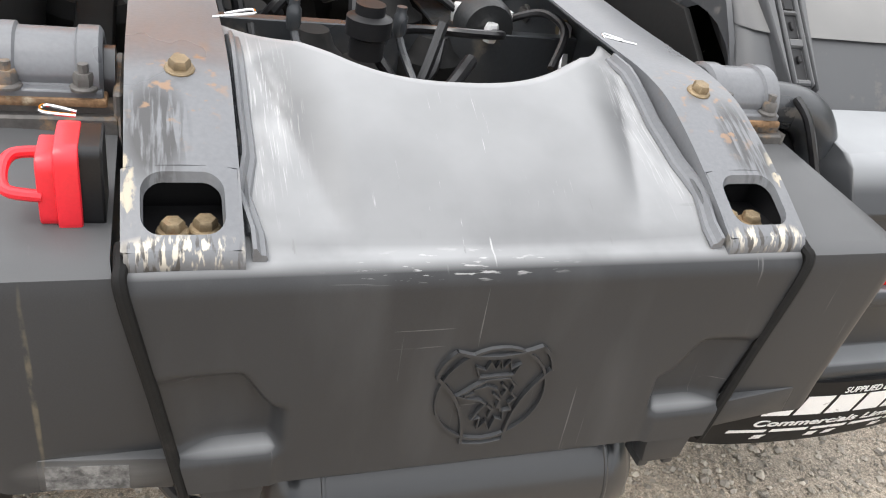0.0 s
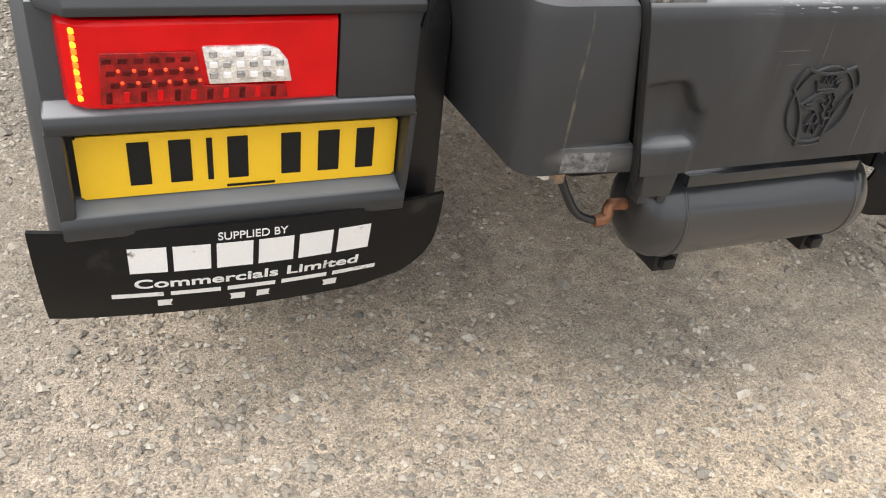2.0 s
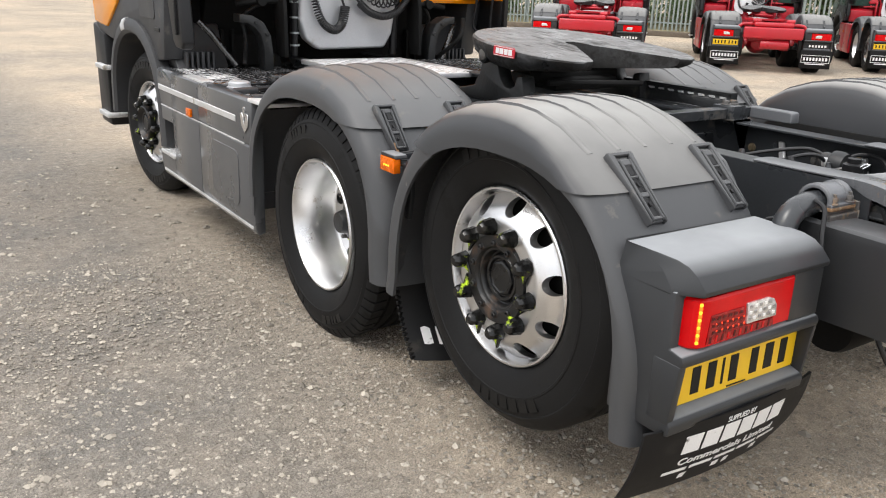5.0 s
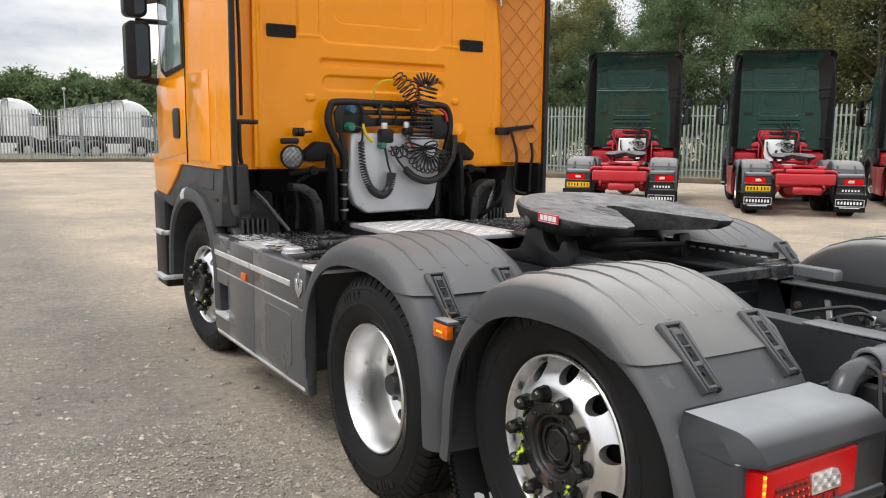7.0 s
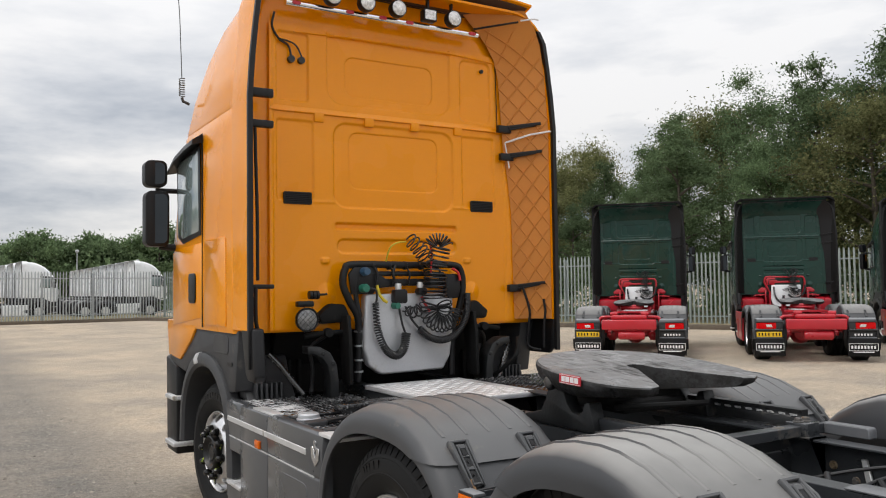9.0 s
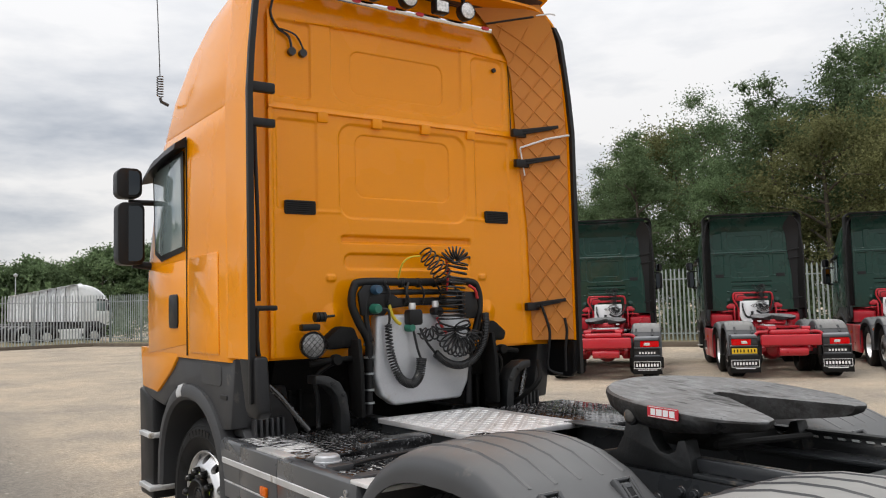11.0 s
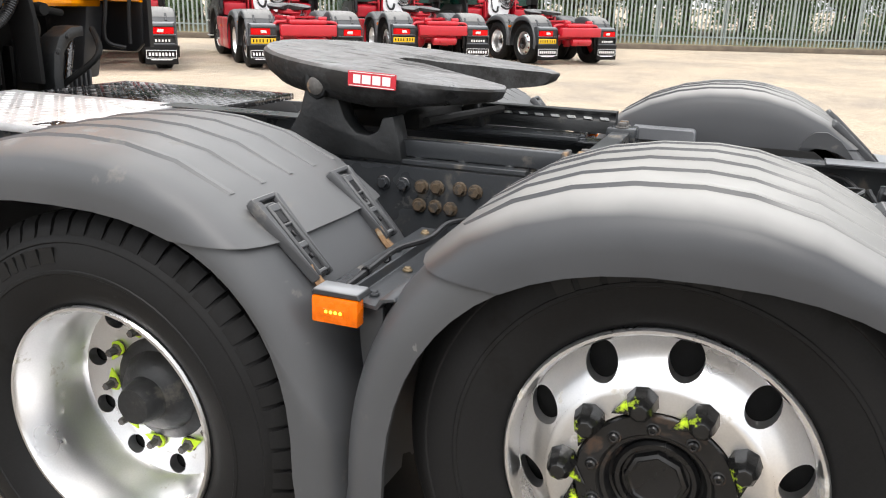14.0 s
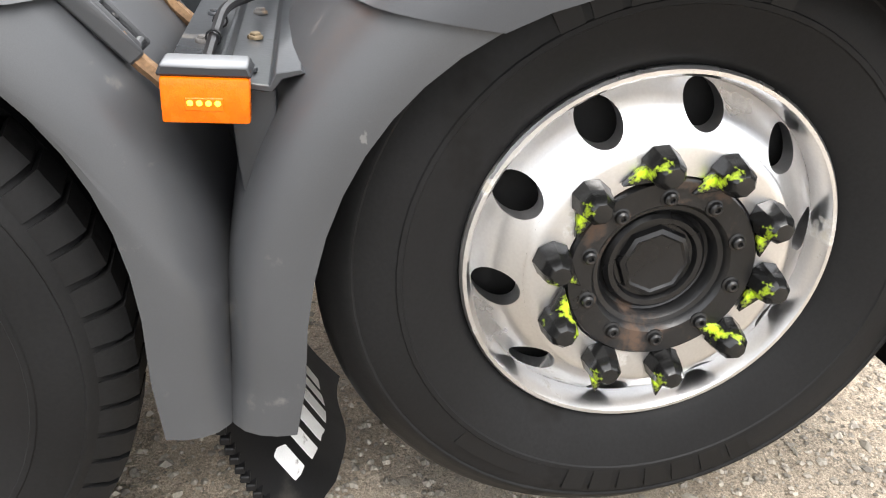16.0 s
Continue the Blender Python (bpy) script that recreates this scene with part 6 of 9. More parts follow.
# toothed slide rail and lock parts under the plate
bm = B()
prism(bm, [(0.372, 1.056), (0.372, 1.098), (0.380, 1.104), (0.380, 1.124), (0.372, 1.128), (0.372, 1.134), (0.425, 1.134), (0.425, 1.056)], "y", 1.29, 2.3, 0.001, 1)
tr_ = part("toothed_rail", bm, IRON, truck, "black notched steel slide rail")
for k in range(16):
    bm = B()
    prism(bm, [(1.312 + 0.06 * k, 1.104), (1.340 + 0.06 * k, 1.104), (1.346 + 0.06 * k, 1.112), (1.318 + 0.06 * k, 1.112)], "x", 0.370, 0.384, 0)
    part("notch", bm, ALU_DULL, tr_)
bm = B()
box(bm, (-0.20, 1.80, 1.10), (0.20, 2.16, 1.16), 0.02)
lathe(bm, [(0, -0.24), (0.04, -0.24), (0.05, -0.2), (0.05, 0.2), (0.04, 0.24), (0, 0.24)], "x", 18, (0, 1.90, 1.17))
tube(bm, [(-0.3, 1.74, 1.15), (0.2, 1.66, 1.14)], 0.014, 8)
part("lock", bm, BLACK_MATT, fifth)
# ears of the pedestals with rusty pivot bolts
for s_ in (-1, 1):
    bm = B()
    prism(bm, [(1.995, 1.30), (1.985, 1.255), (1.998, 1.222), (2.022, 1.208), (2.048, 1.222), (2.060, 1.255), (2.056, 1.30)], "x", min(0.425 * s_, 0.458 * s_), max(0.425 * s_, 0.458 * s_), 0.006)
    ear = part("pivot_ear", bm, IRON, fifth, "black cast pivot ear")
    bm = B()
    lathe(bm, [(0, -0.008), (0.016, -0.008), (0.026, -0.002), (0.028, 0.006), (0, 0.006)], "x", 14, (0.460 * s_, 2.022, 1.250))
    part("pivot_bolt", bm, RUST_DARK, ear, "rusty pivot bolt")
# red badge with white bars
BM = pose(-0.486, 1.828, 1.279, 90, 0, -90) @ pose(0, 0, 0, 0, 0, -2.0)
bm = B()
t = bmesh.new()
prism(t, round_rect(0.146, 0.043, 0.004, 2), "z", 0.0, 0.004, 0)
join(bm, t, BM)
badge = part("badge", bm, BADGE_RED, fifth, "red metal badge with white bars")
for x0, w in ((-0.056, 0.022), (-0.029, 0.026), (0.003, 0.024), (0.033, 0.024)):
    bm = B()
    t = bmesh.new()
    box(t, (x0, -0.012, 0.0035), (x0 + w, 0.012, 0.0055), 0)
    join(bm, t, BM)
    part("bar", bm, WHITE_PRINT, badge)
bm = B()
t = bmesh.new()
for a, b_ in ((-0.0195, -0.0175), (0.0175, 0.0195)):
    box(t, (-0.069, a, 0.0035), (0.069, b_, 0.0052), 0)
join(bm, t, BM)
part("badge_border", bm, WHITE_PRINT, badge)


# deck plates ------------------------------------------------------------------
def tread_plate(x0, x1, y0, y1, z, mat_, name, label, pitch=0.045, wide=1.0):
    bm = B()
    box(bm, (x0, y0, z - 0.03), (x1, y1, z), 0.004)
    p = part(name, bm, mat_, truck, label)
    vs, fs = [], []
    nx, ny = int((x1 - x0 - 0.02) / pitch), int((y1 - y0 - 0.02) / pitch)
    for i in range(nx):
        for j in range(ny):
            cx, cy = x0 + 0.025 + pitch * i, y0 + 0.025 + pitch * j
            a = radians(45 if (i + j) % 2 else -45)
            c, s = math.cos(a), math.sin(a)
            b = len(vs)
            for u, v, h in ((-.017, 0, -.001), (0, -.0055, -.001), (.017, 0, -.001), (0, .0055, -.001), (-.009, 0, .0028), (.009, 0, .0028)):
                u, v, h = u * wide, v * wide * 1.25, h * wide
                vs.append((cx + u * c - v * s, cy + u * s + v * c, z + h))
            fs += [(b, b + 1, b + 5, b + 4), (b + 1, b + 2, b + 5), (b + 2, b + 3, b + 4, b + 5), (b + 3, b, b + 4)]
    me = bpy.data.meshes.new("tread_bars")
    me.from_pydata(vs, [], fs)
    me.materials.append(BAR_GLINT if mat_ is BLACK_GLOSS else TREAD_ALU)
    o = new("tread_pattern", me)
    o.parent = p
    tagged(o, kind="stuff")
    return p


tread_plate(-0.40, 0.37, 3.13, 4.12, 1.035, TREAD_SHEET, "tread_plate", "bright aluminium tread plate on the chassis", 0.058, 1.6)
tread_plate(0.42, 1.12, 3.05, 4.12, 1.02, BLACK_GLOSS, "tread_plate", "black tread plate beside the cab")
tread_plate(-1.18, -0.42, 3.55, 4.42, 0.965, BLACK_GLOSS, "tread_plate", "glossy black step plate over the battery box")
tread_plate(-1.17, -0.44, 2.80, 3.50, 0.955, BLACK_GLOSS, "tread_plate", "glossy black step plate over the tank")
for y in (2.92, 3.20):
    bm = B()
    band = curve_pts([(-1.165, y, 0.950), (-1.10, y + 0.012, 0.968), (-0.9, y + 0.05, 0.976), (-0.6, y + 0.1, 0.976), (-0.45, y + 0.12, 0.970)], 5)
    loop_strip(bm, [[(p.x, p.y + dy, p.z + dz) for dy, dz in ((-0.027, -0.006), (-0.027, 0.006), (-0.021, 0.010), (-0.015, 0.004), (0.015, 0.004), (0.021, 0.010), (0.027, 0.006), (0.027, -0.006))] for p in band])
    recalc(bm)
    strap_ = part("strap", bm, BLACK, truck, "black steel tank strap")
    bm = B()
    prism(bm, [(-1.195, y - 0.030), (-1.075, y - 0.020), (-1.060, y + 0.030), (-1.085, y + 0.050), (-1.195, y + 0.040)], "z", 0.952, 0.982, 0.008, 2)
    part("strap_end", bm, GREY_DARK, strap_)
bm = B()
box(bm, (-0.86, 3.46, 0.95), (-0.44, 3.60, 1.015), 0.008)
part("raised_step", bm, BLACK_GLOSS, truck, "raised black step with a chequered face")
bm = B()
lathe(bm, [(0, 0.040), (0.050, 0.038), (0.060, 0.030), (0.062, 0.012), (0.070, 0.008), (0.070, 0.0), (0, 0.0)], "z", 24, (-1.09, 3.42, 0.955))
part("filler_cap", bm, SILVER_PAINT, truck, "dull silver filler cap")
bm = B()
box(bm, (-1.235, 3.62, 0.958), (-1.165, 3.98, 0.972), 0.002)
part("edge_plate", bm, ALU_DULL, truck)
bm = B()
prism(bm, [(-1.245, 2.66), (-1.02, 2.66), (-0.80, 2.84), (-0.84, 2.90), (-1.10, 2.86), (-1.245, 2.90)], "z", 0.955, 0.974, 0.004)
part("corner_plate", bm, TREAD_ALU, truck)


# side skirts --------------------------------------------------------------------
def side_panel(s, y0, y1):
    bm = B()
    prof = [(-1.245, 0.955), (-1.225, 0.968), (-1.19, 0.970), (-1.19, 0.28), (-1.225, 0.268), (-1.236, 0.285), (-1.246, 0.34), (-1.248, 0.725), (-1.240, 0.735), (-1.248, 0.750), (-1.250, 0.88)]
    prism(bm, [(x * -s, z) for x, z in prof], "y", y0, y1, 0.004, 2)
    return part("side_panel", bm, GREY_PAINT, truck, "grey painted side panel")


for s_ in (-1, 1):
    p1 = side_panel(s_, 2.845, 3.672)
    p2 = side_panel(s_, 3.680, 4.195)
    bm = B()
    prism(bm, [(x * -s_, z) for x, z in ((-1.245, 0.955), (-1.225, 0.968), (-1.19, 0.970), (-1.19, 0.645), (-1.248, 0.645), (-1.248, 0.725), (-1.240, 0.735), (-1.248, 0.750), (-1.250, 0.88))], "y", 4.193, 4.50, 0.002, 1)
    part("step_surround", bm, GREY_PAINT, p2)
    bm = B()
    prism(bm, [(x * -s_, z) for x, z in ((-1.19, 0.43), (-1.19, 0.28), (-1.225, 0.268), (-1.236, 0.285), (-1.246, 0.34), (-1.247, 0.43))], "y", 4.193, 4.50, 0.002, 1)
    part("step_surround", bm, GREY_PAINT, p2)
    for p_, y0, y1 in ((p1, 3.06, 3.672), (p2, 3.680, 4.46)):
        bm = B()
        xx = 1.2515 * s_
        prism(bm, [(y0, 0.832), (y1, 0.832), (y1, 0.866), (y0, 0.866)], "x", min(xx - 0.004 * s_, xx + 0.004 * s_), max(xx - 0.004 * s_, xx + 0.004 * s_), 0.003, 1)
        part("trim_strip", bm, ALU_DULL, p_, "silver trim strip")
        bm = B()
        xx = 1.2435 * s_
        box(bm, (min(xx, xx + 0.006 * s_), y0 - 0.1 if y0 < 3.5 else y0, 0.731), (max(xx, xx + 0.006 * s_), y1, 0.739), 0.001, 1)
        part("groove_strip", bm, ALU_DULL, p_)
        bm = B()
        xx = 1.240 * s_
        box(bm, (min(xx, xx + 0.006 * s_), y0 - 0.18 if y0 < 3.5 else y0, 0.296), (max(xx, xx + 0.006 * s_), y1, 0.312), 0.001, 1)
        part("lower_strip", bm, ALU_DULL, p_)
    bm = B()
    prism(bm, round_rect(0.42, 0.30, 0.05, 4, 3.26, 0.53), "x", min(1.246 * s_, 1.251 * s_), max(1.246 * s_, 1.251 * s_), 0.002, 1)
    part("raised_field", bm, GREY_PAINT, p1)
    # v-shaped badge
    bm = B()
    xx = 1.251 * s_
    Y0, Z0 = 2.925, 0.862
    def vs_(pts, d=0.006):
        prism(bm, [(Y0 + a * 1.45, Z0 + b_) for a, b_ in pts], "x", min(xx, xx + d * s_), max(xx, xx + d * s_), 0.0012, 1)
    vs_([(-0.038, 0.026), (-0.020, 0.034), (0.0, -0.022), (0.020, 0.034), (0.038, 0.026), (0.030, -0.030), (0.0, -0.066), (-0.030, -0.030)])
    for zc, r in ((0.052, 0.014), (0.024, 0.016)):
        t = bmesh.new()
        lathe(t, [(r, 0), (r, 0.007), (r * 0.45, 0.007), (r * 0.45, 0)], "x", 16, (xx if s_ > 0 else xx - 0.007, Y0, Z0 + zc), True)
        join(bm, t)
    part("badge", bm, CHROME, p1, "silver shield-shaped badge")
    # amber side marker
    bm = B()
    xx = 1.248 * s_
    box(bm, (min(xx, xx + 0.016 * s_), 3.79, 0.745), (max(xx, xx + 0.016 * s_), 3.87, 0.792), 0.004)
    part("side_marker", bm, AMBER, p2, "amber side marker lamp")
    # step recess with a bright tread
    bm = B()
    box(bm, (min(1.08 * s_, 1.10 * s_), 4.15, 0.40), (max(1.08 * s_, 1.10 * s_), 4.52, 0.68), 0.004)
    box(bm, (min(1.09 * s_, 1.19 * s_), 4.18, 0.43), (max(1.09 * s_, 1.19 * s_), 4.195, 0.66), 0.002)
    part("step_recess", bm, BLACK_MATT, p2)
    bm = B()
    box(bm, (min(1.12 * s_, 1.262 * s_), 4.18, 0.415), (max(1.12 * s_, 1.262 * s_), 4.47, 0.445), 0.01)
    st_ = part("step", bm, ALU_DULL, p2, "bright aluminium step")
    for k in range(4):
        for q in range(5):
            bm = B()
            prism(bm, round_rect(0.030, 0.010, 0.004, 2, (1.145 + 0.028 * k) * s_, 4.215 + 0.053 * q), "z", 0.444, 0.4485, 0.0)
            part("tread_bar", bm, TREAD_ALU, st_)

# amber lamp between the mudguards, on its carrier
for s_ in (-1, 1):
    xa, xb = (-1.19, -0.66) if s_ < 0 else (0.66, 1.19)
    bm = B()
    prism(bm, [(1.600, 0.925), (1.600, 0.931), (1.536, 0.931), (1.536, 0.944), (1.530, 0.944), (1.530, 0.920), (1.478, 0.914), (1.470, 0.930), (1.440, 0.936), (1.434, 0.930), (1.462, 0.922), (1.474, 0.905), (1.536, 0.912), (1.540, 0.925)], "x", xa, xb, 0.0015, 1)
    car = part("lamp_carrier", bm, STEEL_GREY, truck, "grey channel bracket between the mudguards")
    bm = B()
    prism(bm, [(1.470, 0.908), (1.530, 0.908), (1.520, 0.80), (1.505, 0.70), (1.480, 0.70), (1.466, 0.80)], "x", *sorted((1.150 * s_, 1.172 * s_)), 0.006)
    part("carrier_web", bm, LAMP_GREY, car)
    for k in range(6):
        bm = B()
        hexbolt(bm, ((1.14 - 0.085 * k) * s_, 1.568 if k % 2 else 1.505, 0.931 if k % 2 else 0.918), (0, 0, 1), 0.0085, 0.009)
        part("bolt", bm, (STEEL_GREY, RUST_DARK, BOLT)[k % 3], car)
    bm = B()
    tube(bm, curve_pts([(1.17 * s_, 1.552, 0.938), (1.05 * s_, 1.552, 0.945), (0.94 * s_, 1.545, 0.955), (0.86 * s_, 1.50, 0.965), (0.74 * s_, 1.50, 0.97), (0.60 * s_, 1.49, 0.95)], 6), 0.0075, 8)
    part("cable", bm, CABLE, car)
    for x in (0.98, 1.08):
        bm = B()
        lathe(bm, [(0.0085, -0.004), (0.011, -0.004), (0.011, 0.004), (0.0085, 0.004)], "x", 10, (x * s_, 1.552, 0.944), True)
        part("cable_strap", bm, BLACK, car)
    bm = B()
    xl = 1.217 * s_
    prism(bm, [(1.495, 0.931), (1.606, 0.931), (1.600, 0.945), (1.501, 0.945)], "x", min(xl - 0.048 * s_, xl + 0.006 * s_), max(xl - 0.048 * s_, xl + 0.006 * s_), 0.003, 1)
    part("lamp_back", bm, LAMP_GREY, car)
    bm = B()
    box(bm, (min(xl - 0.02 * s_, xl + 0.010 * s_), 1.499, 0.876), (max(xl - 0.02 * s_, xl + 0.010 * s_), 1.601, 0.931), 0.004)
    lam = part("side_lamp", bm, AMBER, car, "lit amber side lamp")
    xo = xl + 0.011 * s_
    bm = B()
    box(bm, (min(xo, xo - 0.004 * s_), 1.529, 0.892), (max(xo, xo - 0.004 * s_), 1.574, 0.908), 0.001, 1)
    part("led_window", bm, AMBER, lam)
    for k in range(4):
        bm = B()
        lathe(bm, [(0, -0.001), (0.0036, 0.0), (0, 0.0015)], "x", 10, (xo + 0.0008 * s_, 1.536 + 0.0105 * k, 0.902))
        part("led", bm, AMBER_LED, lam)
    # rusty stay feet on the mudguard
    for x in (0.80, 1.13):
        bm = B()
        tube(bm, curve_pts([(x * s_, 1.660, 0.955), (x * s_, 1.640, 0.925), (x * s_, 1.618, 0.905), (x * s_, 1.600, 0.885)], 3), 0.011, 6)
        part("stay_foot", bm, RUST, car)
    # the flap hangs bent towards the rear
    edge = curve_pts([(1.18, 1.590, 0.64), (1.17, 1.580, 0.50), (1.155, 1.563, 0.355), (1.15, 1.517, 0.225), (1.15, 1.444, 0.132)], 4)

    def on_flap(u, v, d=0.0):
        """A point of the flap: u from its outer to its inner edge, v from top to bottom."""
        f = v * (len(edge) - 1)
        i = min(int(f), len(edge) - 2)
        p = edge[i].lerp(edge[i + 1], f - i)
        bend = (0.065 * min(1, u * 4) ** 0.7 + 0.02 * u) * (0.25 + 0.75 * min(1, v * 1.4))
        return ((p.x - 0.42 * u - 0.40 * d) * s_ - 0.0, p.y - bend + 0.010 * math.sin(u * 9) - 0.92 * d, p.z)
    bm = B()
    vs = [[bm.verts.new(on_flap(i / 12, k / 12)) for i in range(13)] for k in range(13)]
    for a, b_ in zip(vs, vs[1:]):
        for i in range(12):
            bm.faces.new((a[i], a[i + 1], b_[i + 1], b_[i]))
    recalc(bm)
    f2 = part("wheel_flap", bm, FLAP, truck, "black rubber flap between the wheels with white printing", 60)
    so = f2.modifiers.new("thickness", "SOLIDIFY")
    so.thickness, so.offset = 0.008, 0
    # toothed outer edge
    bm = B()
    for k in range(20):
        p = Vector(on_flap(0.0, 0.22 + 0.039 * k))
        t = bmesh.new()
        box(t, (-0.012, -0.008, -0.007), (0.010, 0.008, 0.007), 0.002, 1)
        join(bm, t, Matrix.Translation(p))
    part("flap_edge", bm, FLAP, f2, kind="stuff")
    for k in range(6):
        bm = B()
        u0 = 0.12 + 0.125 * k
        q = [(u0, 0.70), (u0 + 0.078, 0.70), (u0 + 0.078, 0.85), (u0, 0.85)]
        loop_strip(bm, [[on_flap(u, v, 0.0052) for u, v in q], [on_flap(u, v, 0.0064) for u, v in q]])
        recalc(bm)
        part("print_block", bm, WHITE_PRINT, f2)


# the cab ------------------------------------------------------------------------
def cab_ring(z, w, yf, yb=4.31, rf=0.32, rb=0.10):
    ring = []
    for cx, cy, r, a0 in ((w - rf, yf - rf, rf, 0), (-w + rf, yf - rf, rf, 90), (-w + rb, yb + rb, rb, 180), (w - rb, yb + rb, rb, 270)):
        for k in range(7):
            a = radians(a0 + 90 * k / 6)
            ring.append((cx + r * math.cos(a), cy + r * math.sin(a), z))
    return ring


def build_cab(parent, mat_, mat_dark, roof=True):
    bm = B()
    secs = [(1.41, 1.236, 6.30), (1.45, 1.243, 6.34), (1.75, 1.246, 6.36), (2.05, 1.245, 6.33), (2.45, 1.238, 6.20), (2.80, 1.230, 6.05), (2.93, 1.226, 5.98), (2.945, 1.220, 5.95), (2.96, 1.224, 5.95), (3.20, 1.205, 5.78), (3.45, 1.17, 5.52), (3.62, 1.135, 5.25), (3.74, 1.09, 4.95), (3.80, 1.02, 4.72), (3.82, 0.9, 4.6)]
    loop_strip(bm, [cab_ring(*s) for s in secs])
    recalc(bm)
    return part("cab_body", bm, mat_, parent, "glossy cab body", 30)


cab = build_cab(truck, ORANGE, BLACK)
tagged(cab, label="glossy orange steel cab body with pressed panels")


def pressed(X, Z, x0, x1, z0, z1, r, edge=0.012):
    """1 inside a round-cornered field of the rear wall, 0 outside, with a short slope between."""
    qx, qz = np.abs(X - (x0 + x1) / 2) - (x1 - x0) / 2 + r, np.abs(Z - (z0 + z1) / 2) - (z1 - z0) / 2 + r
    d = np.hypot(np.maximum(qx, 0), np.maximum(qz, 0)) + np.minimum(np.maximum(qx, qz), 0) - r
    t = np.clip(0.5 - d / edge, 0, 1)
    return t * t * (3 - 2 * t)


def rear_wall(parent, mat_):
    """The pressed sheet steel back of the cab: sunk and raised fields in one sheet."""
    gx, gz = np.linspace(-1.02, 1.02, 300), np.linspace(1.425, 3.53, 300)
    X, Z = np.meshgrid(gx, gz)
    h = np.zeros_like(X)
    for x0, x1, z0, z1, r, d in ((-0.545, 0.445, 2.275, 2.880, 0.10, -0.006), (-0.415, 0.308, 2.420, 2.818, 0.06, -0.007),
                                 (-0.590, 0.425, 3.012, 3.700, 0.12, -0.006), (-0.444, 0.270, 3.085, 3.362, 0.06, -0.007),
                                 (-0.535, 0.466, 2.121, 2.163, 0.012, -0.009), (-0.520, 0.463, 1.952, 2.050, 0.045, -0.006),
                                 (-0.965, -0.735, 3.002, 3.480, 0.025, -0.006), (0.520, 0.800, 2.985, 3.470, 0.05, -0.006),
                                 (-0.965, -0.700, 2.316, 2.868, 0.02, -0.005), (0.530, 0.830, 2.316, 2.868, 0.02, -0.005),
                                 (-0.648, -0.586, 1.878, 1.916, 0.012, 0.005), (0.530, 0.590, 1.884, 1.922, 0.012, 0.005)):
        h += 2.6 * d * pressed(X, Z, x0, x1, z0, z1, r, 0.011)
    # a low step level with the vents, and cones over the cab mounts
    for x0, x1 in ((-0.70, -0.54), (0.44, 0.60)):
        h += 0.004 * pressed(X, Z, x0, x1, 2.300, 2.318, 0.008)
    for cx in (-0.611, 0.592):
        t = np.clip(1 - np.hypot((X - cx) / 0.075, (Z - 1.66) / 0.085), 0, 1)
        h += 0.03 * t
    h += 0.010 * (np.clip((-0.985 - X) / 0.012, 0, 1) + np.clip((X - 0.915) / 0.012, 0, 1))
    Y = 4.286 - h
    n_ = len(gx)
    idx = np.arange(len(gz) * n_).reshape(len(gz), n_)
    F = np.stack([idx[:-1, :-1], idx[:-1, 1:], idx[1:, 1:], idx[1:, :-1]], -1).reshape(-1, 4)
    me = bpy.data.meshes.new("rear_wall")
    me.from_pydata(np.stack([X, Y, Z], -1).reshape(-1, 3).tolist(), [], F.tolist())
    for p in me.polygons:
        p.use_smooth = True
    me.materials.append(mat_)
    ob = new("rear_wall", me)
    ob.parent = parent
    return tagged(ob, label="pressed orange steel rear wall")


rear_wall(cab, ORANGE)
bm = B()
prism(bm, [(4.268, 2.925), (4.300, 2.915), (4.300, 2.975), (4.284, 2.962)], "x", -1.02, 0.90, 0.003, 1)
for x in (-0.66, -0.27, 0.11, 0.49):
    prism(bm, [(4.270, 2.868), (4.300, 2.868), (4.300, 2.945), (4.266, 2.935)], "x", x - 0.036, x + 0.036, 0.006, 2)
part("roof_seam", bm, ORANGE, cab)
for x0 in (-0.920, 0.60):
    bm = B()
    prism(bm, round_rect(0.205, 0.085, 0.01, 2, x0 + 0.102, 2.328), "y", 4.274, 4.292, 0.003, 1)
    v = part("air_vent", bm, BLACK, cab, "black louvred air vent")
    for k in range(6):
        bm = B()
        prism(bm, [(4.268, 2.297 + 0.0125 * k), (4.276, 2.293 + 0.0125 * k), (4.276, 2.297 + 0.0125 * k)], "x", x0 + 0.008, x0 + 0.197, 0)
        part("slat", bm, BLACK_MATT, v)


# wind deflectors beside and over the rear wall
def collar_pts(off=0.0):
    pts = []
    for z in (1.44, 1.8, 2.2, 2.6, 2.95):
        pts.append((-1.24 + off, z))
    for z, x in ((3.2, -1.222), (3.42, -1.198)):
        pts.append((x + off, z))
    R = 0.30 - off * 0.5
    for k in range(9):
        a = radians(180 - 90 * k / 8)
        pts.append((-0.89 + R * math.cos(a), 3.58 + R * math.sin(a) * 0.92))
    out = pts + [(-x, z) for x, z in pts[::-1]]
    return out


def y_edge(z):
    return 4.05 if z < 3.0 else 4.05 + 0.03 * (z - 3.0)


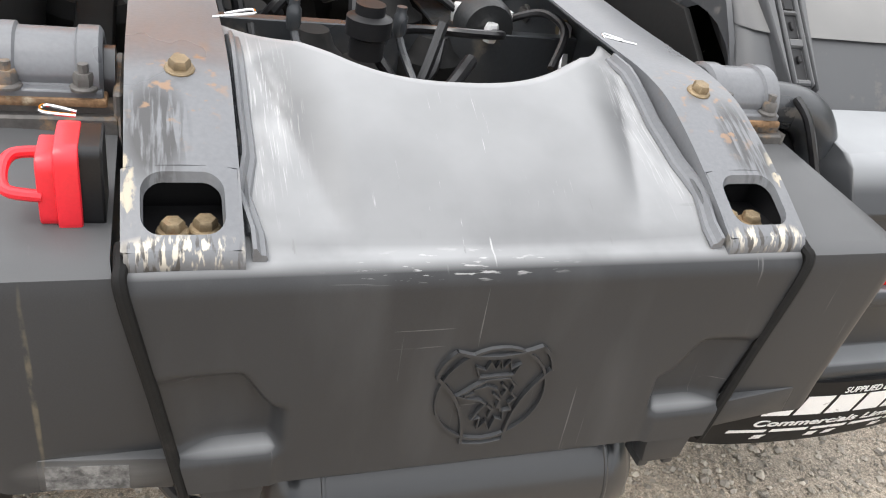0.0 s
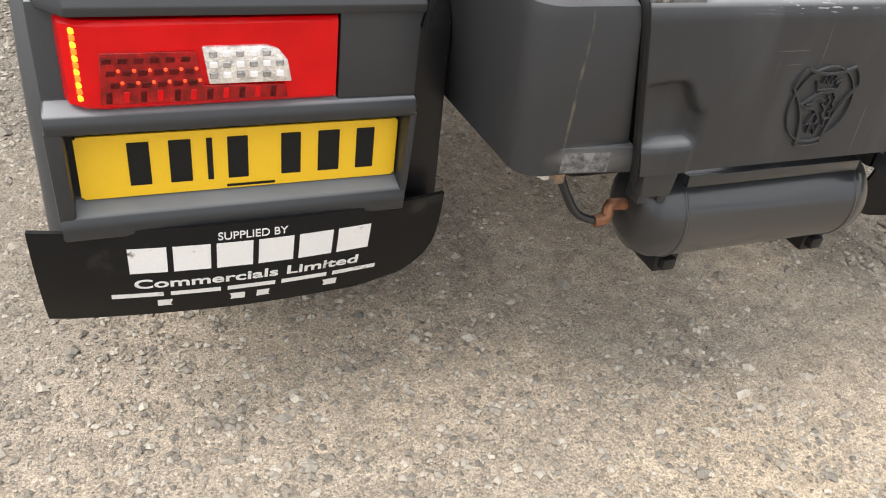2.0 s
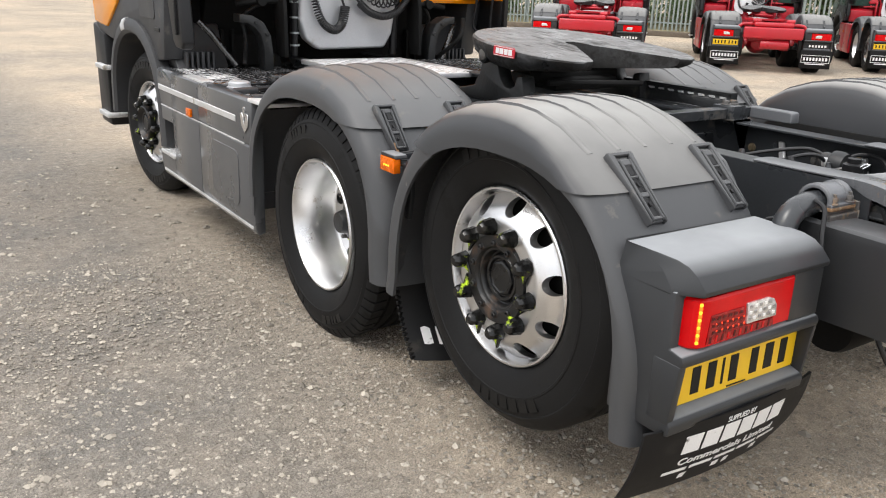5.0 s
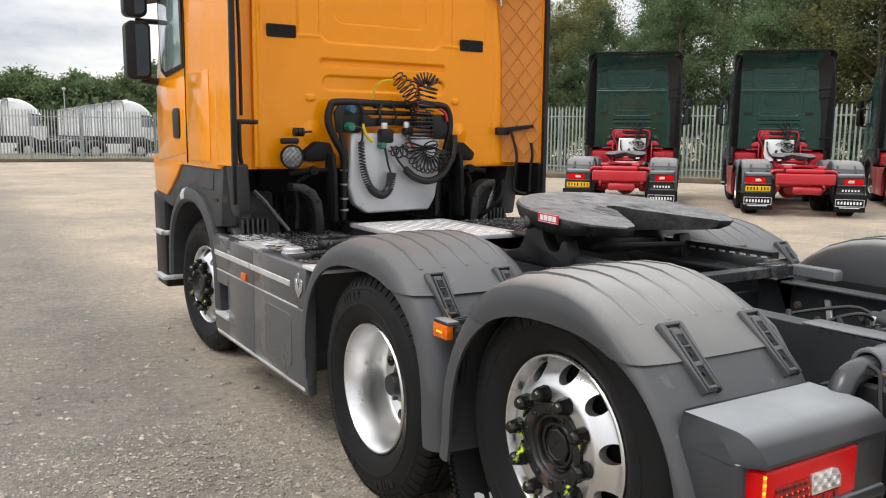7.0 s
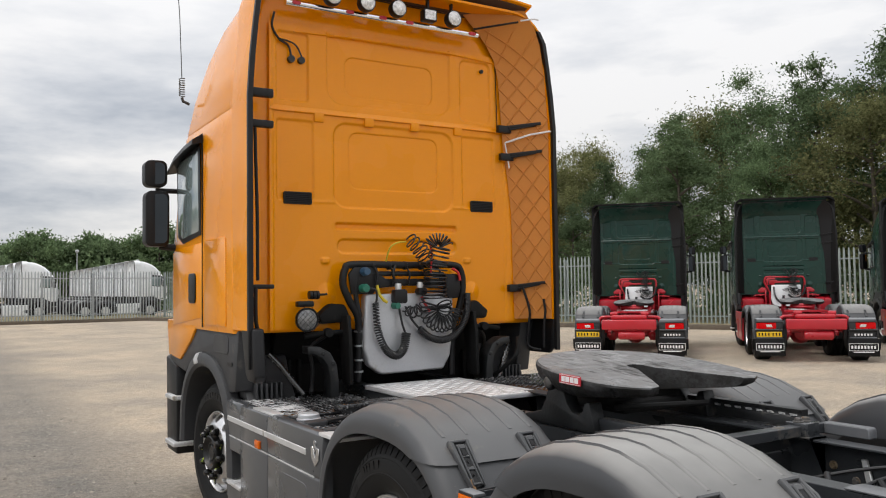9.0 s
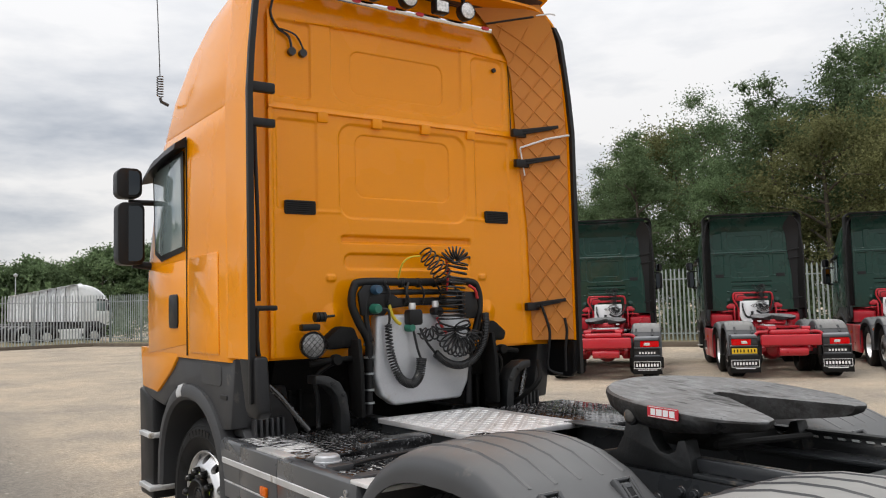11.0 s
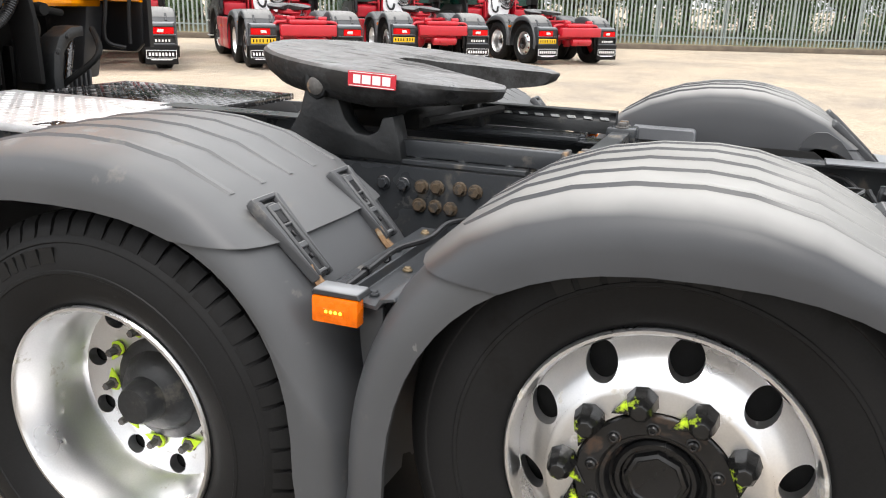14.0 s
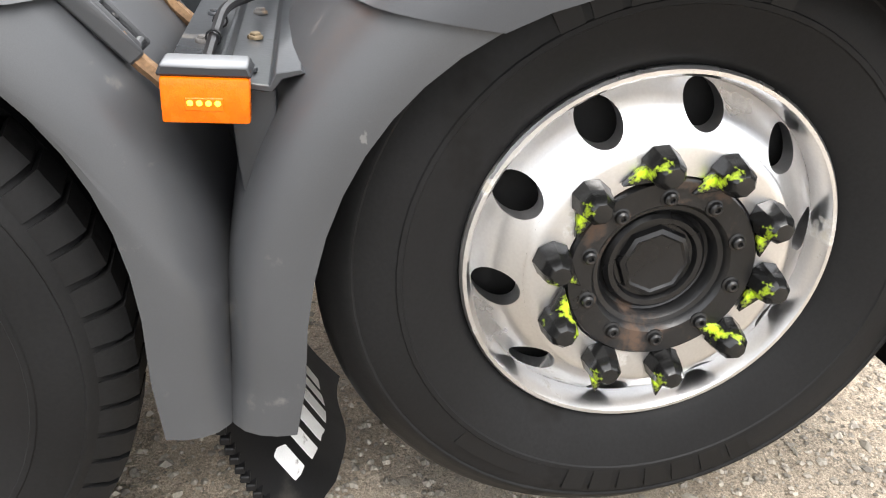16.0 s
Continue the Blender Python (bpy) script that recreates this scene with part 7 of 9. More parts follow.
bm = B()
o_, i_ = collar_pts(), collar_pts(0.03)
rings = []
for (xo, zo), (xi, zi) in zip(o_, i_):
    rings.append([(xo, 4.40, zo), (xo, y_edge(zo) + 0.02, zo), (xo * 0.997, y_edge(zo), zo), (xi, y_edge(zo), zi - 0.005 * (zo > 3.6)), (xi, 4.40, zi - 0.01 * (zo > 3.6))])
loop_strip(bm, rings)
recalc(bm)
collar = part("wind_deflector", bm, ORANGE, cab, "orange wind deflector round the back of the cab", 40)
for sgn in (-1, 1):
    bm = B()
    pts = [(x, y_edge(z) - 0.012, z) for x, z in ((sgn * 1.232, zz) for zz in (1.20, 1.5, 2.0, 2.5, 2.95))]
    pts += [(sgn * 1.214, y_edge(3.2) - 0.012, 3.2), (sgn * 1.19, y_edge(3.42) - 0.012, 3.42), (sgn * 1.165, y_edge(3.6) - 0.01, 3.62), (sgn * 1.12, y_edge(3.7), 3.72)]
    t = bmesh.new()
    rings = [[(x - 0.019, y, z), (x - 0.016, y - 0.018, z), (x + 0.016, y - 0.018, z), (x + 0.019, y, z), (x + 0.014, y + 0.02, z), (x - 0.014, y + 0.02, z)] for x, y, z in pts]
    loop_strip(t, rings)
    recalc(t)
    join(bm, t)
    part("edge_rubber", bm, BLACK, collar, "black rubber edge")
# quilted lining: a slanting panel from the rear wall out to the deflector's edge
LINE_IN = ((1.44, 0.99), (2.28, 0.975), (2.55, 0.945), (2.82, 0.905), (3.36, 0.868), (3.50, 0.83), (3.62, 0.755), (3.72, 0.66), (3.87, 0.50))
LINE_OUT = ((1.44, 1.206), (2.95, 1.206), (3.40, 1.172), (3.62, 1.135), (3.74, 1.09), (3.87, 0.99))


def along(table, z):
    for (z0, v0), (z1, v1) in zip(table, table[1:]):
        if z <= z1:
            return v0 + (v1 - v0) * (z - z0) / (z1 - z0)
    return table[-1][1]


def on_lining(sgn, u, z, d=0.0):
    """A point of the lining: u from the wall out to the edge, d proud of it."""
    xi, xo = along(LINE_IN if sgn > 0 else LINE_OUT, z) - (0.001 if sgn < 0 else 0), along(LINE_OUT, z)
    yi, yo = (4.268, 4.066) if sgn > 0 else (4.40, 4.066)
    L = math.hypot(xo - xi, yi - yo)
    return (sgn * (xi + (xo - xi) * u - d * (yi - yo) / L), yi + (yo - yi) * u - d * (xo - xi) / L, z)


for sgn in (-1, 1):
    bm = B()
    step = 0.17
    z = 0.9
    while z < 3.9:
        for d in (1, -1):
            pts = []
            for k in range(9):
                zz = z + d * 0.42 * k / 8
                if 1.46 < zz < 3.74:
                    pts.append(on_lining(sgn, k / 8, zz, 0.002))
            if len(pts) > 1:
                tube(bm, pts, 0.0055, 6)
        z += step
    part("quilting", bm, ORANGE_SOFT, collar, kind="stuff")
    bm = B()
    zs = [1.445, 1.8, 2.28, 2.55, 2.82, 2.95, 3.2, 3.36, 3.50, 3.62, 3.68, 3.74, 3.80, 3.87]
    loop_strip(bm, [[on_lining(sgn, 0, z), on_lining(sgn, 1, z), on_lining(sgn, 1, z, -0.008), on_lining(sgn, 0, z, -0.008)] for z in zs])
    recalc(bm)
    part("lining", bm, ORANGE_SOFT, collar)
    # black skirt under the deflector
    bm = B()
    if sgn < 0:
        prism(bm, [(3.99, 1.455), (4.24, 1.455), (4.15, 1.16), (4.10, 1.12), (3.98, 1.115), (3.94, 1.15)], "x", -1.232, -1.155, 0.018, 3)
    else:
        prism(bm, [(4.05, 1.445), (4.62, 1.445), (4.60, 1.22), (4.52, 1.17), (4.12, 1.17), (4.06, 1.22)], "x", min(sgn * 1.21, sgn * 1.245), max(sgn * 1.21, sgn * 1.245), 0.012)
    part("deflector_skirt", bm, BLACK, collar, "black plastic skirt")
    # hinge arms
    for zz in (1.70, 2.74, 2.96):
        if sgn < 0:
            break
        bm = B()
        bar(bm, on_lining(sgn, -0.05, zz, 0.02), on_lining(sgn, 0.85, zz + 0.03, 0.02), 0.016, 0.024, 0.004)
        bar(bm, on_lining(sgn, 0.0, zz - 0.022, 0.02), on_lining(sgn, 0.72, zz + 0.015, 0.02), 0.014, 0.014, 0.003)
        part("hinge_arm", bm, BLACK, collar, "black deflector hinge")
        bm = B()
        c = Vector(on_lining(sgn, 0.06, zz - 0.01, 0.022))
        box(bm, c - Vector((0.07, 0.02, 0.032)), c + Vector((0.055, 0.02, 0.026)), 0.008)
        part("hinge_foot", bm, BLACK, collar)
    if sgn < 0:
        bm = B()
        tube(bm, curve_pts([(-1.178, 4.10, 2.80), (-1.172, 4.10, 2.5), (-1.164, 4.10, 2.2), (-1.162, 4.10, 1.76)], 4), 0.011, 10)
        part("stay_rod", bm, BLACK, collar)
        bm = B()
        tube(bm, curve_pts([(-1.180, 4.09, 1.72), (-1.178, 4.09, 1.50), (-1.150, 4.10, 1.38), (-1.146, 4.10, 1.13)], 4), 0.013, 10)
        part("stay_rod", bm, BLACK, collar)
        for z0, z1 in ((2.955, 3.015), (2.755, 2.805), (1.705, 1.735)):
            bm = B()
            box(bm, (-1.215, 4.08, z0), (-1.055, 4.12, z1), 0.010)
            part("hinge_block", bm, BLACK, collar)
    else:
        for pts in ([on_lining(1, 0.25, 1.70, 0.03), on_lining(1, 0.42, 1.52, 0.03), on_lining(1, 0.40, 1.40, 0.03), on_lining(1, 0.36, 1.24, 0.03), on_lining(1, 0.7, 1.20, 0.03)], [on_lining(1, 0.80, 1.60, 0.03), on_lining(1, 0.84, 1.50, 0.03), on_lining(1, 0.80, 1.40, 0.03), on_lining(1, 0.78, 1.22, 0.03)]):
            bm = B()
            tube(bm, curve_pts(pts, 5), 0.010, 8)
            part("stay_rod", bm, BLACK, collar)

# roof hood with lamps and light bar
bm = B()
rings = []
for k in range(17):
    x = -1.03 + 2.06 * k / 16
    c = 1 - (abs(x) / 1.03) ** 4 * 0.25
    rings.append([(x, 4.70, 3.70 + 0.14 * c), (x, 4.40, 3.78 + 0.14 * c), (x, 4.08, 3.82 + 0.13 * c), (x, 4.02, 3.81 + 0.13 * c), (x, 4.02, 3.795 + 0.13 * c), (x, 4.30, 3.70 + 0.13 * c), (x, 4.70, 3.60)])
loop_strip(bm, rings)
recalc(bm)
hood = part("roof_hood", bm, ORANGE, cab, "orange roof deflector hood")
# thin panel under the hood that carries its painted shade
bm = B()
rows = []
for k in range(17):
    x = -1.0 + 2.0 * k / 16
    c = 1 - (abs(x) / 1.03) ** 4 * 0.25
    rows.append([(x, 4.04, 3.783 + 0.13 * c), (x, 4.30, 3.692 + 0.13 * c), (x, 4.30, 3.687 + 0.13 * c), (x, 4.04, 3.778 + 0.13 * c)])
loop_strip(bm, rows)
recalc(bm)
part("hood_lining", bm, HOOD_SHADE, hood, "grimy brown underside")
bm = B()
tube(bm, [(-0.93, 4.20, 3.652), (0.63, 4.20, 3.652)], 0.024, 16)
seam_ = B()
tube(seam_, [(-0.84, 4.280, 3.485), (-0.4, 4.280, 3.505), (0.4, 4.280, 3.505), (0.845, 4.280, 3.48)], 0.007, 8)
part("wall_seam", seam_, ORANGE, cab)
seam_ = B()
tube(seam_, [(0.848, 4.276, 3.475), (0.858, 4.276, 2.97)], 0.004, 6)
part("wall_seam", seam_, BLACK_MATT, cab)
lb = part("light_bar", bm, CHROME, cab, "chrome light bar with small red lamps")
for x in (-0.86, -0.46, -0.20, 0.02, 0.57):
    bm = B()
    prism(bm, round_rect(0.06, 0.024, 0.011, 3, x, 3.652), "y", 4.168, 4.185, 0.004, 1)
    part("red_lamp", bm, BADGE_RED, lb)
for k, x in enumerate((-0.62, -0.36, -0.11, 0.155, 0.36)):
    bm = B()
    if k == 3:
        prism(bm, round_rect(0.11, 0.09, 0.012, 3, x, 3.71), "y", 4.10, 4.16, 0.006)
    else:
        lathe(bm, [(0, 0), (0.06, 0.0), (0.065, 0.02), (0.06, 0.06), (0.03, 0.08), (0, 0.08)], "y", 24, (x, 4.09, 3.715))
    wl_ = part("work_lamp", bm, BLACK, cab, "roof work lamp with a ribbed lens")
    bm = B()
    if k == 3:
        prism(bm, round_rect(0.092, 0.072, 0.008, 3, x, 3.71), "y", 4.094, 4.103, 0.002, 1)
    else:
        lathe(bm, [(0, -0.012), (0.035, -0.010), (0.054, -0.002), (0.054, 0.004), (0, 0.004)], "y", 24, (x, 4.092, 3.715))
    part("lens", bm, REFLECTOR, wl_)
    bm = B()
    box(bm, (x - 0.009, 4.13, 3.75), (x + 0.009, 4.16, 3.85), 0.003)
    part("lamp_foot", bm, BLACK, wl_)
bm = B()
tube(bm, curve_pts([(-0.98, 4.28, 3.60), (-1.0, 4.27, 3.5), (-0.95, 4.28, 3.42), (-0.88, 4.28, 3.38), (-0.86, 4.28, 3.30)], 6), 0.008, 8)
tube(bm, curve_pts([(-0.95, 4.28, 3.42), (-0.84, 4.28, 3.40), (-0.79, 4.28, 3.33), (-0.785, 4.28, 3.30)], 6), 0.006, 8)
lathe(bm, [(0, 0), (0.025, 0), (0.025, 0.03), (0, 0.035)], "y", 12, (-0.86, 4.27, 3.29))
lathe(bm, [(0, 0), (0.025, 0), (0.025, 0.03), (0, 0.035)], "y", 12, (-0.785, 4.27, 3.29))
part("cable", bm, CABLE, cab)
bm = B()
tube(bm, [(0.60, 4.20, 3.70), (0.94, 4.08, 3.775)], 0.008, 8)
part("stay_rod", bm, BLACK, cab)
bm = B()
lathe(bm, [(0, 0), (0.016, 0), (0.016, 0.012), (0, 0.012)], "y", 12, (0.72, 4.276, 3.40))
part("plug", bm, BLACK, cab)
# white cable ties at the right deflector
bm = B()
tube(bm, [on_lining(1, 0.05, 2.84, 0.03), on_lining(1, 0.6, 2.90, 0.03), on_lining(1, 1.02, 2.925, 0.02), (1.262, 4.04, 2.925)], 0.008, 6)
part("cable_tie", bm, WHITE_PRINT, cab)
bm = B()
tube(bm, [on_lining(1, 0.05, 2.84, 0.03), on_lining(1, 0.08, 2.64, 0.02)], 0.006, 6)
part("cable_tie", bm, WHITE_PRINT, cab)
bm = B()
tube(bm, [(0.95, 4.06, 3.78), (1.05, 4.02, 3.80), (1.09, 4.01, 3.795)], 0.006, 6)
part("cable_tie", bm, WHITE_PRINT, cab)

# left and right side of the cab: door, window, visor, mirrors
for s_ in (-1, 1):
    x = 1.2475 * s_
    bm = B()
    prism(bm, [(5.14, 1.50), (6.05, 1.42), (6.05, 2.02), (5.72, 2.05), (5.14, 2.06)], "x", min(x, x - 0.01 * s_), max(x, x - 0.01 * s_), 0.003)
    d = part("door_skin", bm, ORANGE, cab)
    bm = B()
    pts = [(5.16, 2.12), (5.70, 2.08), (5.86, 2.14), (5.92, 2.78), (5.20, 2.80)]
    prism(bm, pts, "x", min(x - 0.003 * s_, x + 0.004 * s_), max(x - 0.003 * s_, x + 0.004 * s_), 0.002)
    wf = part("window_frame", bm, BLACK, cab, "black window surround")
    bm = B()
    prism(bm, [(5.20, 2.15), (5.69, 2.12), (5.82, 2.17), (5.87, 2.745), (5.235, 2.765)], "x", min(x + 0.003 * s_, x + 0.008 * s_), max(x + 0.003 * s_, x + 0.008 * s_), 0.001)
    # pale base colour stands in for sky seen through the glass
    part("window_glass", bm, surf("tinted_window", (0.22, 0.28, 0.28), 0.04, 0.0, var=0.1, bump=0, coat=1.0, spec=1.0), wf)
    bm = B()
    prism(bm, round_rect(0.19, 0.23, 0.035, 4, 5.40, 1.72), "x", min(x, x + 0.012 * s_), max(x, x + 0.012 * s_), 0.004)
    part("door_handle", bm, BLACK, d, "black door handle recess")
    bm = B()
    prism(bm, round_rect(0.56, 0.62, 0.03, 3, 4.80, 1.76), "x", min(x - 0.006 * s_, x + 0.002 * s_), max(x - 0.006 * s_, x + 0.002 * s_), 0.004)
    part("side_locker", bm, ORANGE, cab)
    # shut lines round the door and the locker
    for pts, w_ in (([(5.125, 1.43), (5.125, 2.86)], 0.010), ([(5.125, 2.86), (5.50, 2.87), (5.92, 2.84)], 0.010), ([(4.52, 1.455), (4.52, 2.055), (5.08, 2.055), (5.08, 1.455), (4.52, 1.455)], 0.007)):
        bm = B()
        tube(bm, [(1.2465 * s_, y, z) for y, z in pts], w_ / 2, 6)
        part("shut_line", bm, BLACK_MATT if pts[0][0] > 5 else ORANGE, cab)
    # visor over the window
    bm = B()
    rings = []
    for y, z in ((5.16, 2.83), (5.40, 2.82), (5.75, 2.78), (5.98, 2.70)):
        rings.append([((1.235) * s_, y, z + 0.06), ((1.31) * s_, y, z + 0.01), ((1.318) * s_, y, z - 0.03), ((1.23) * s_, y, z - 0.01)])
    loop_strip(bm, rings)
    recalc(bm)
    part("window_visor", bm, BLACK, cab, "black plastic rain visor")
    # mirrors
    mx = 1.40 * s_
    bm = B()
    prism(bm, round_rect(0.19, 0.46, 0.05, 5, mx, 2.30), "y", 5.93, 6.07, 0.03, 3)
    mi = part("mirror", bm, BLACK, cab, "black exterior mirror housing")
    bm = B()
    prism(bm, round_rect(0.155, 0.41, 0.04, 5, mx, 2.30), "y", 5.925, 5.932, 0.001, 1)
    bmesh.ops.rotate(bm, cent=(mx, 5.93, 2.3), matrix=Matrix.Rotation(radians(14 * s_), 3, "Z"), verts=bm.verts)
    part("mirror_glass", bm, MIRROR, mi)
    bm = B()
    prism(bm, round_rect(0.18, 0.22, 0.05, 5, mx + 0.01 * s_, 2.675), "y", 5.94, 6.07, 0.03, 3)
    m2 = part("wide_mirror", bm, BLACK, cab, "black wide-angle mirror housing")
    bm = B()
    prism(bm, round_rect(0.14, 0.18, 0.04, 5, mx + 0.01 * s_, 2.675), "y", 5.935, 5.942, 0.001, 1)
    bmesh.ops.rotate(bm, cent=(mx, 5.94, 2.675), matrix=Matrix.Rotation(radians(16 * s_), 3, "Z"), verts=bm.verts)
    part("mirror_glass", bm, MIRROR, m2)
    bm = B()
    tube(bm, [(1.22 * s_, 6.0, 2.54), (mx, 6.02, 2.54)], 0.022, 10)
    part("mirror_arm", bm, BLACK, mi)
    bm = B()
    tube(bm, [(1.22 * s_, 6.0, 2.06), (mx - 0.03 * s_, 6.02, 2.08)], 0.03, 10)
    part("mirror_arm", bm, BLACK, mi)
    bm = B()
    prism(bm, [(5.30, 1.46), (6.30, 1.46), (6.24, 1.16), (5.86, 1.14), (5.70, 1.22), (5.50, 1.32)], "x", min(1.15 * s_, 1.240 * s_), max(1.15 * s_, 1.240 * s_), 0.012)
    part("door_skirt", bm, ORANGE, cab)
    # front arch, steps and lower cab
    bm = B()
    path = fender_path(5.11, 0.60, 0.60, 0.62, 0.52, 0.50, 0.45, 20)
    rings = []
    for y, z, ny, nz in path:
        sec = [(1.235, 0.0), (1.255, 0.02), (1.258, 0.06), (1.24, 0.10), (1.16, 0.105), (1.16, 0.09), (0.85, 0.09), (0.85, 0.0)]
        rings.append([(xx * s_, y + ny * o, z + nz * o) for xx, o in sec])
    loop_strip(bm, rings)
    recalc(bm)
    fa_ = part("front_arch", bm, GREY_DARK, cab, "dark grey plastic wheel arch")
    bm = B()
    rings = []
    for y, z, ny, nz in path:
        if 5.18 < y < 5.36:
            rings.append([(xx * s_, y + ny * o, z + nz * o) for xx, o in ((1.250, 0.02), (1.260, 0.03), (1.262, 0.065), (1.243, 0.106), (1.165, 0.110), (1.165, 0.098), (1.22, 0.09), (1.25, 0.05))])
    loop_strip(bm, rings)
    recalc(bm)
    part("arch_clip", bm, ALU_DULL, fa_)
    bm = B()
    prism(bm, [(4.32, 1.43), (6.2, 1.43), (6.28, 1.10), (5.75, 1.05), (5.45, 1.20), (4.85, 1.20), (4.56, 1.00), (4.40, 1.02)], "x", min(1.09 * s_, 1.222 * s_), max(1.09 * s_, 1.222 * s_), 0.015)
    lc_ = part("lower_cab", bm, GREY_DARK, cab, "dark grey plastic panel behind the front wheel")
    bm = B()
    prism(bm, round_rect(0.36, 0.13, 0.035, 4, 4.72, 1.325), "x", min(1.219 * s_, 1.228 * s_), max(1.219 * s_, 1.228 * s_), 0.003, 1)
    part("raised_field", bm, GREY_DARK, lc_)
    bm = B()
    prism(bm, round_rect(0.11, 0.028, 0.010, 3, 4.50, 1.20), "x", min(1.219 * s_, 1.229 * s_), max(1.219 * s_, 1.229 * s_), 0.003, 1)
    part("panel_catch", bm, BLACK, lc_)
    bm = B()
    prism(bm, [(5.98, 0.35), (6.32, 0.35), (6.36, 1.15), (6.00, 1.08), (5.98, 0.8)], "x", min(0.95 * s_, 1.235 * s_), max(0.95 * s_, 1.235 * s_), 0.02)
    st = part("cab_steps", bm, BLACK, cab, "dark grey entrance steps")
    for z in (0.42, 0.80):
        bm = B()
        box(bm, (min(1.0 * s_, 1.275 * s_), 5.92, z), (max(1.0 * s_, 1.275 * s_), 6.22, z + 0.035), 0.008)
        part("step_tread", bm, ALU_DULL, st)
bm = B()
prism(bm, [(6.05, 0.35), (6.38, 0.35), (6.42, 1.2), (6.36, 1.42), (6.05, 1.42)], "x", -1.2, 1.2, 0.03)
part("front_bumper", bm, BLACK, cab)
bm = B()
prism(bm, [(4.50, 1.42), (6.2, 1.42), (6.2, 1.15), (5.9, 1.0), (4.62, 1.15)], "x", -0.9, 0.9, 0.02)
part("cab_floor", bm, BLACK_MATT, cab)
# aerial
bm = B()
tube(bm, [(-1.225, 5.60, 3.20), (-1.275, 5.60, 3.22), (-1.285, 5.60, 3.25)], 0.012, 8)
pts = [(-1.285 + 0.022 * math.cos(k * 0.8), 5.60 + 0.022 * math.sin(k * 0.8), 3.26 + 0.0023 * k) for k in range(64)]
tube(bm, pts, 0.004, 6)
tube(bm, [(-1.285, 5.60, 3.40), (-1.31, 5.57, 3.9), (-1.34, 5.55, 4.25)], 0.0035, 6)
part("aerial", bm, STEEL_GREY, cab, "thin whip aerial on a sprung base")


# behind the cab -------------------------------------------------------------------
bm = B()
prism(bm, [(-0.36, 1.66), (0.36, 1.66), (0.355, 1.36), (0.33, 1.20), (0.27, 1.10), (-0.24, 1.09), (-0.34, 1.16), (-0.38, 1.28), (-0.37, 1.45)], "y", 4.260, 4.170, 0.02, 3)
sh = part("heat_shield", bm, SILVER_PAINT, truck, "silver sheet metal shield behind the cab", 40)
bm = B()
prism(bm, [(4.255, 1.30), (4.266, 1.30), (4.266, 1.48), (4.255, 1.48)], "x", -0.36, 0.36, 0.003, 1)
part("shield_fold", bm, SILVER_PAINT, sh)
bm = B()
fr = curve_pts([(-0.405, 4.220, 1.05), (-0.40, 4.215, 1.35), (-0.41, 4.200, 1.50), (-0.48, 4.190, 1.62), (-0.525, 4.190, 1.73), (-0.51, 4.190, 1.83), (-0.44, 4.190, 1.868), (0.0, 4.190, 1.865), (0.36, 4.190, 1.868), (0.44, 4.190, 1.82), (0.455, 4.190, 1.70), (0.43, 4.200, 1.55), (0.38, 4.220, 1.40), (0.37, 4.230, 1.05)], 6)
tube(bm, fr, 0.026, 12)
hb = part("hose_frame", bm, BLACK, truck, "black tubular frame for the trailer hoses")
bm = B()
tube(bm, curve_pts([(-0.40, 4.185, 1.50), (-0.43, 4.185, 1.64), (-0.42, 4.185, 1.76), (-0.34, 4.185, 1.80), (0.28, 4.185, 1.80)], 6), 0.018, 10)
part("inner_tube", bm, BLACK, hb)
bm = B()
prism(bm, [(-0.47, 1.66), (-0.30, 1.66), (-0.27, 1.70), (-0.06, 1.715), (0.33, 1.715), (0.34, 1.765), (-0.20, 1.765), (-0.25, 1.80), (-0.27, 1.85), (-0.45, 1.85), (-0.49, 1.80)], "y", 4.170, 4.195, 0.008)
part("hose_panel", bm, BLACK, hb)
bm = B()
prism(bm, [(0.28, 1.62), (0.40, 1.62), (0.42, 1.70), (0.40, 1.80), (0.28, 1.80)], "y", 4.150, 4.200, 0.012)
part("hose_reel_plate", bm, BLACK, hb)
for k, z in enumerate((1.12, 1.20, 1.30, 1.40, 1.48)):
    bm = B()
    lathe(bm, [(0.027, -0.006), (0.032, -0.006), (0.032, 0.006), (0.027, 0.006)], "z", 14, (-0.398, 4.218, z), True)
    part("hose_band", bm, GALV, hb)


def coil(p, r2, turns, r, wire, seg=10):
    """A coiled hose along a curved line of points; its radius goes from r to r2."""
    line = curve_pts(p, 40)
    n = int(turns * seg)
    pts = []
    u = Vector((0, 1, 0))
    for k in range(n + 1):
        f = k / n * (len(line) - 1)
        i = min(int(f), len(line) - 2)
        c = line[i].lerp(line[i + 1], f - i)
        tdir = (line[i + 1] - line[i]).normalized()
        a_ = (u - tdir * u.dot(tdir)).normalized()
        b_ = tdir.cross(a_)
        ang = 2 * math.pi * k / seg
        rad = r + ((r2 or r) - r) * k / n
        pts.append(c + (a_ * math.cos(ang) + b_ * math.sin(ang)) * rad)
    bm = B()
    tube(bm, pts, wire, 6)
    return bm


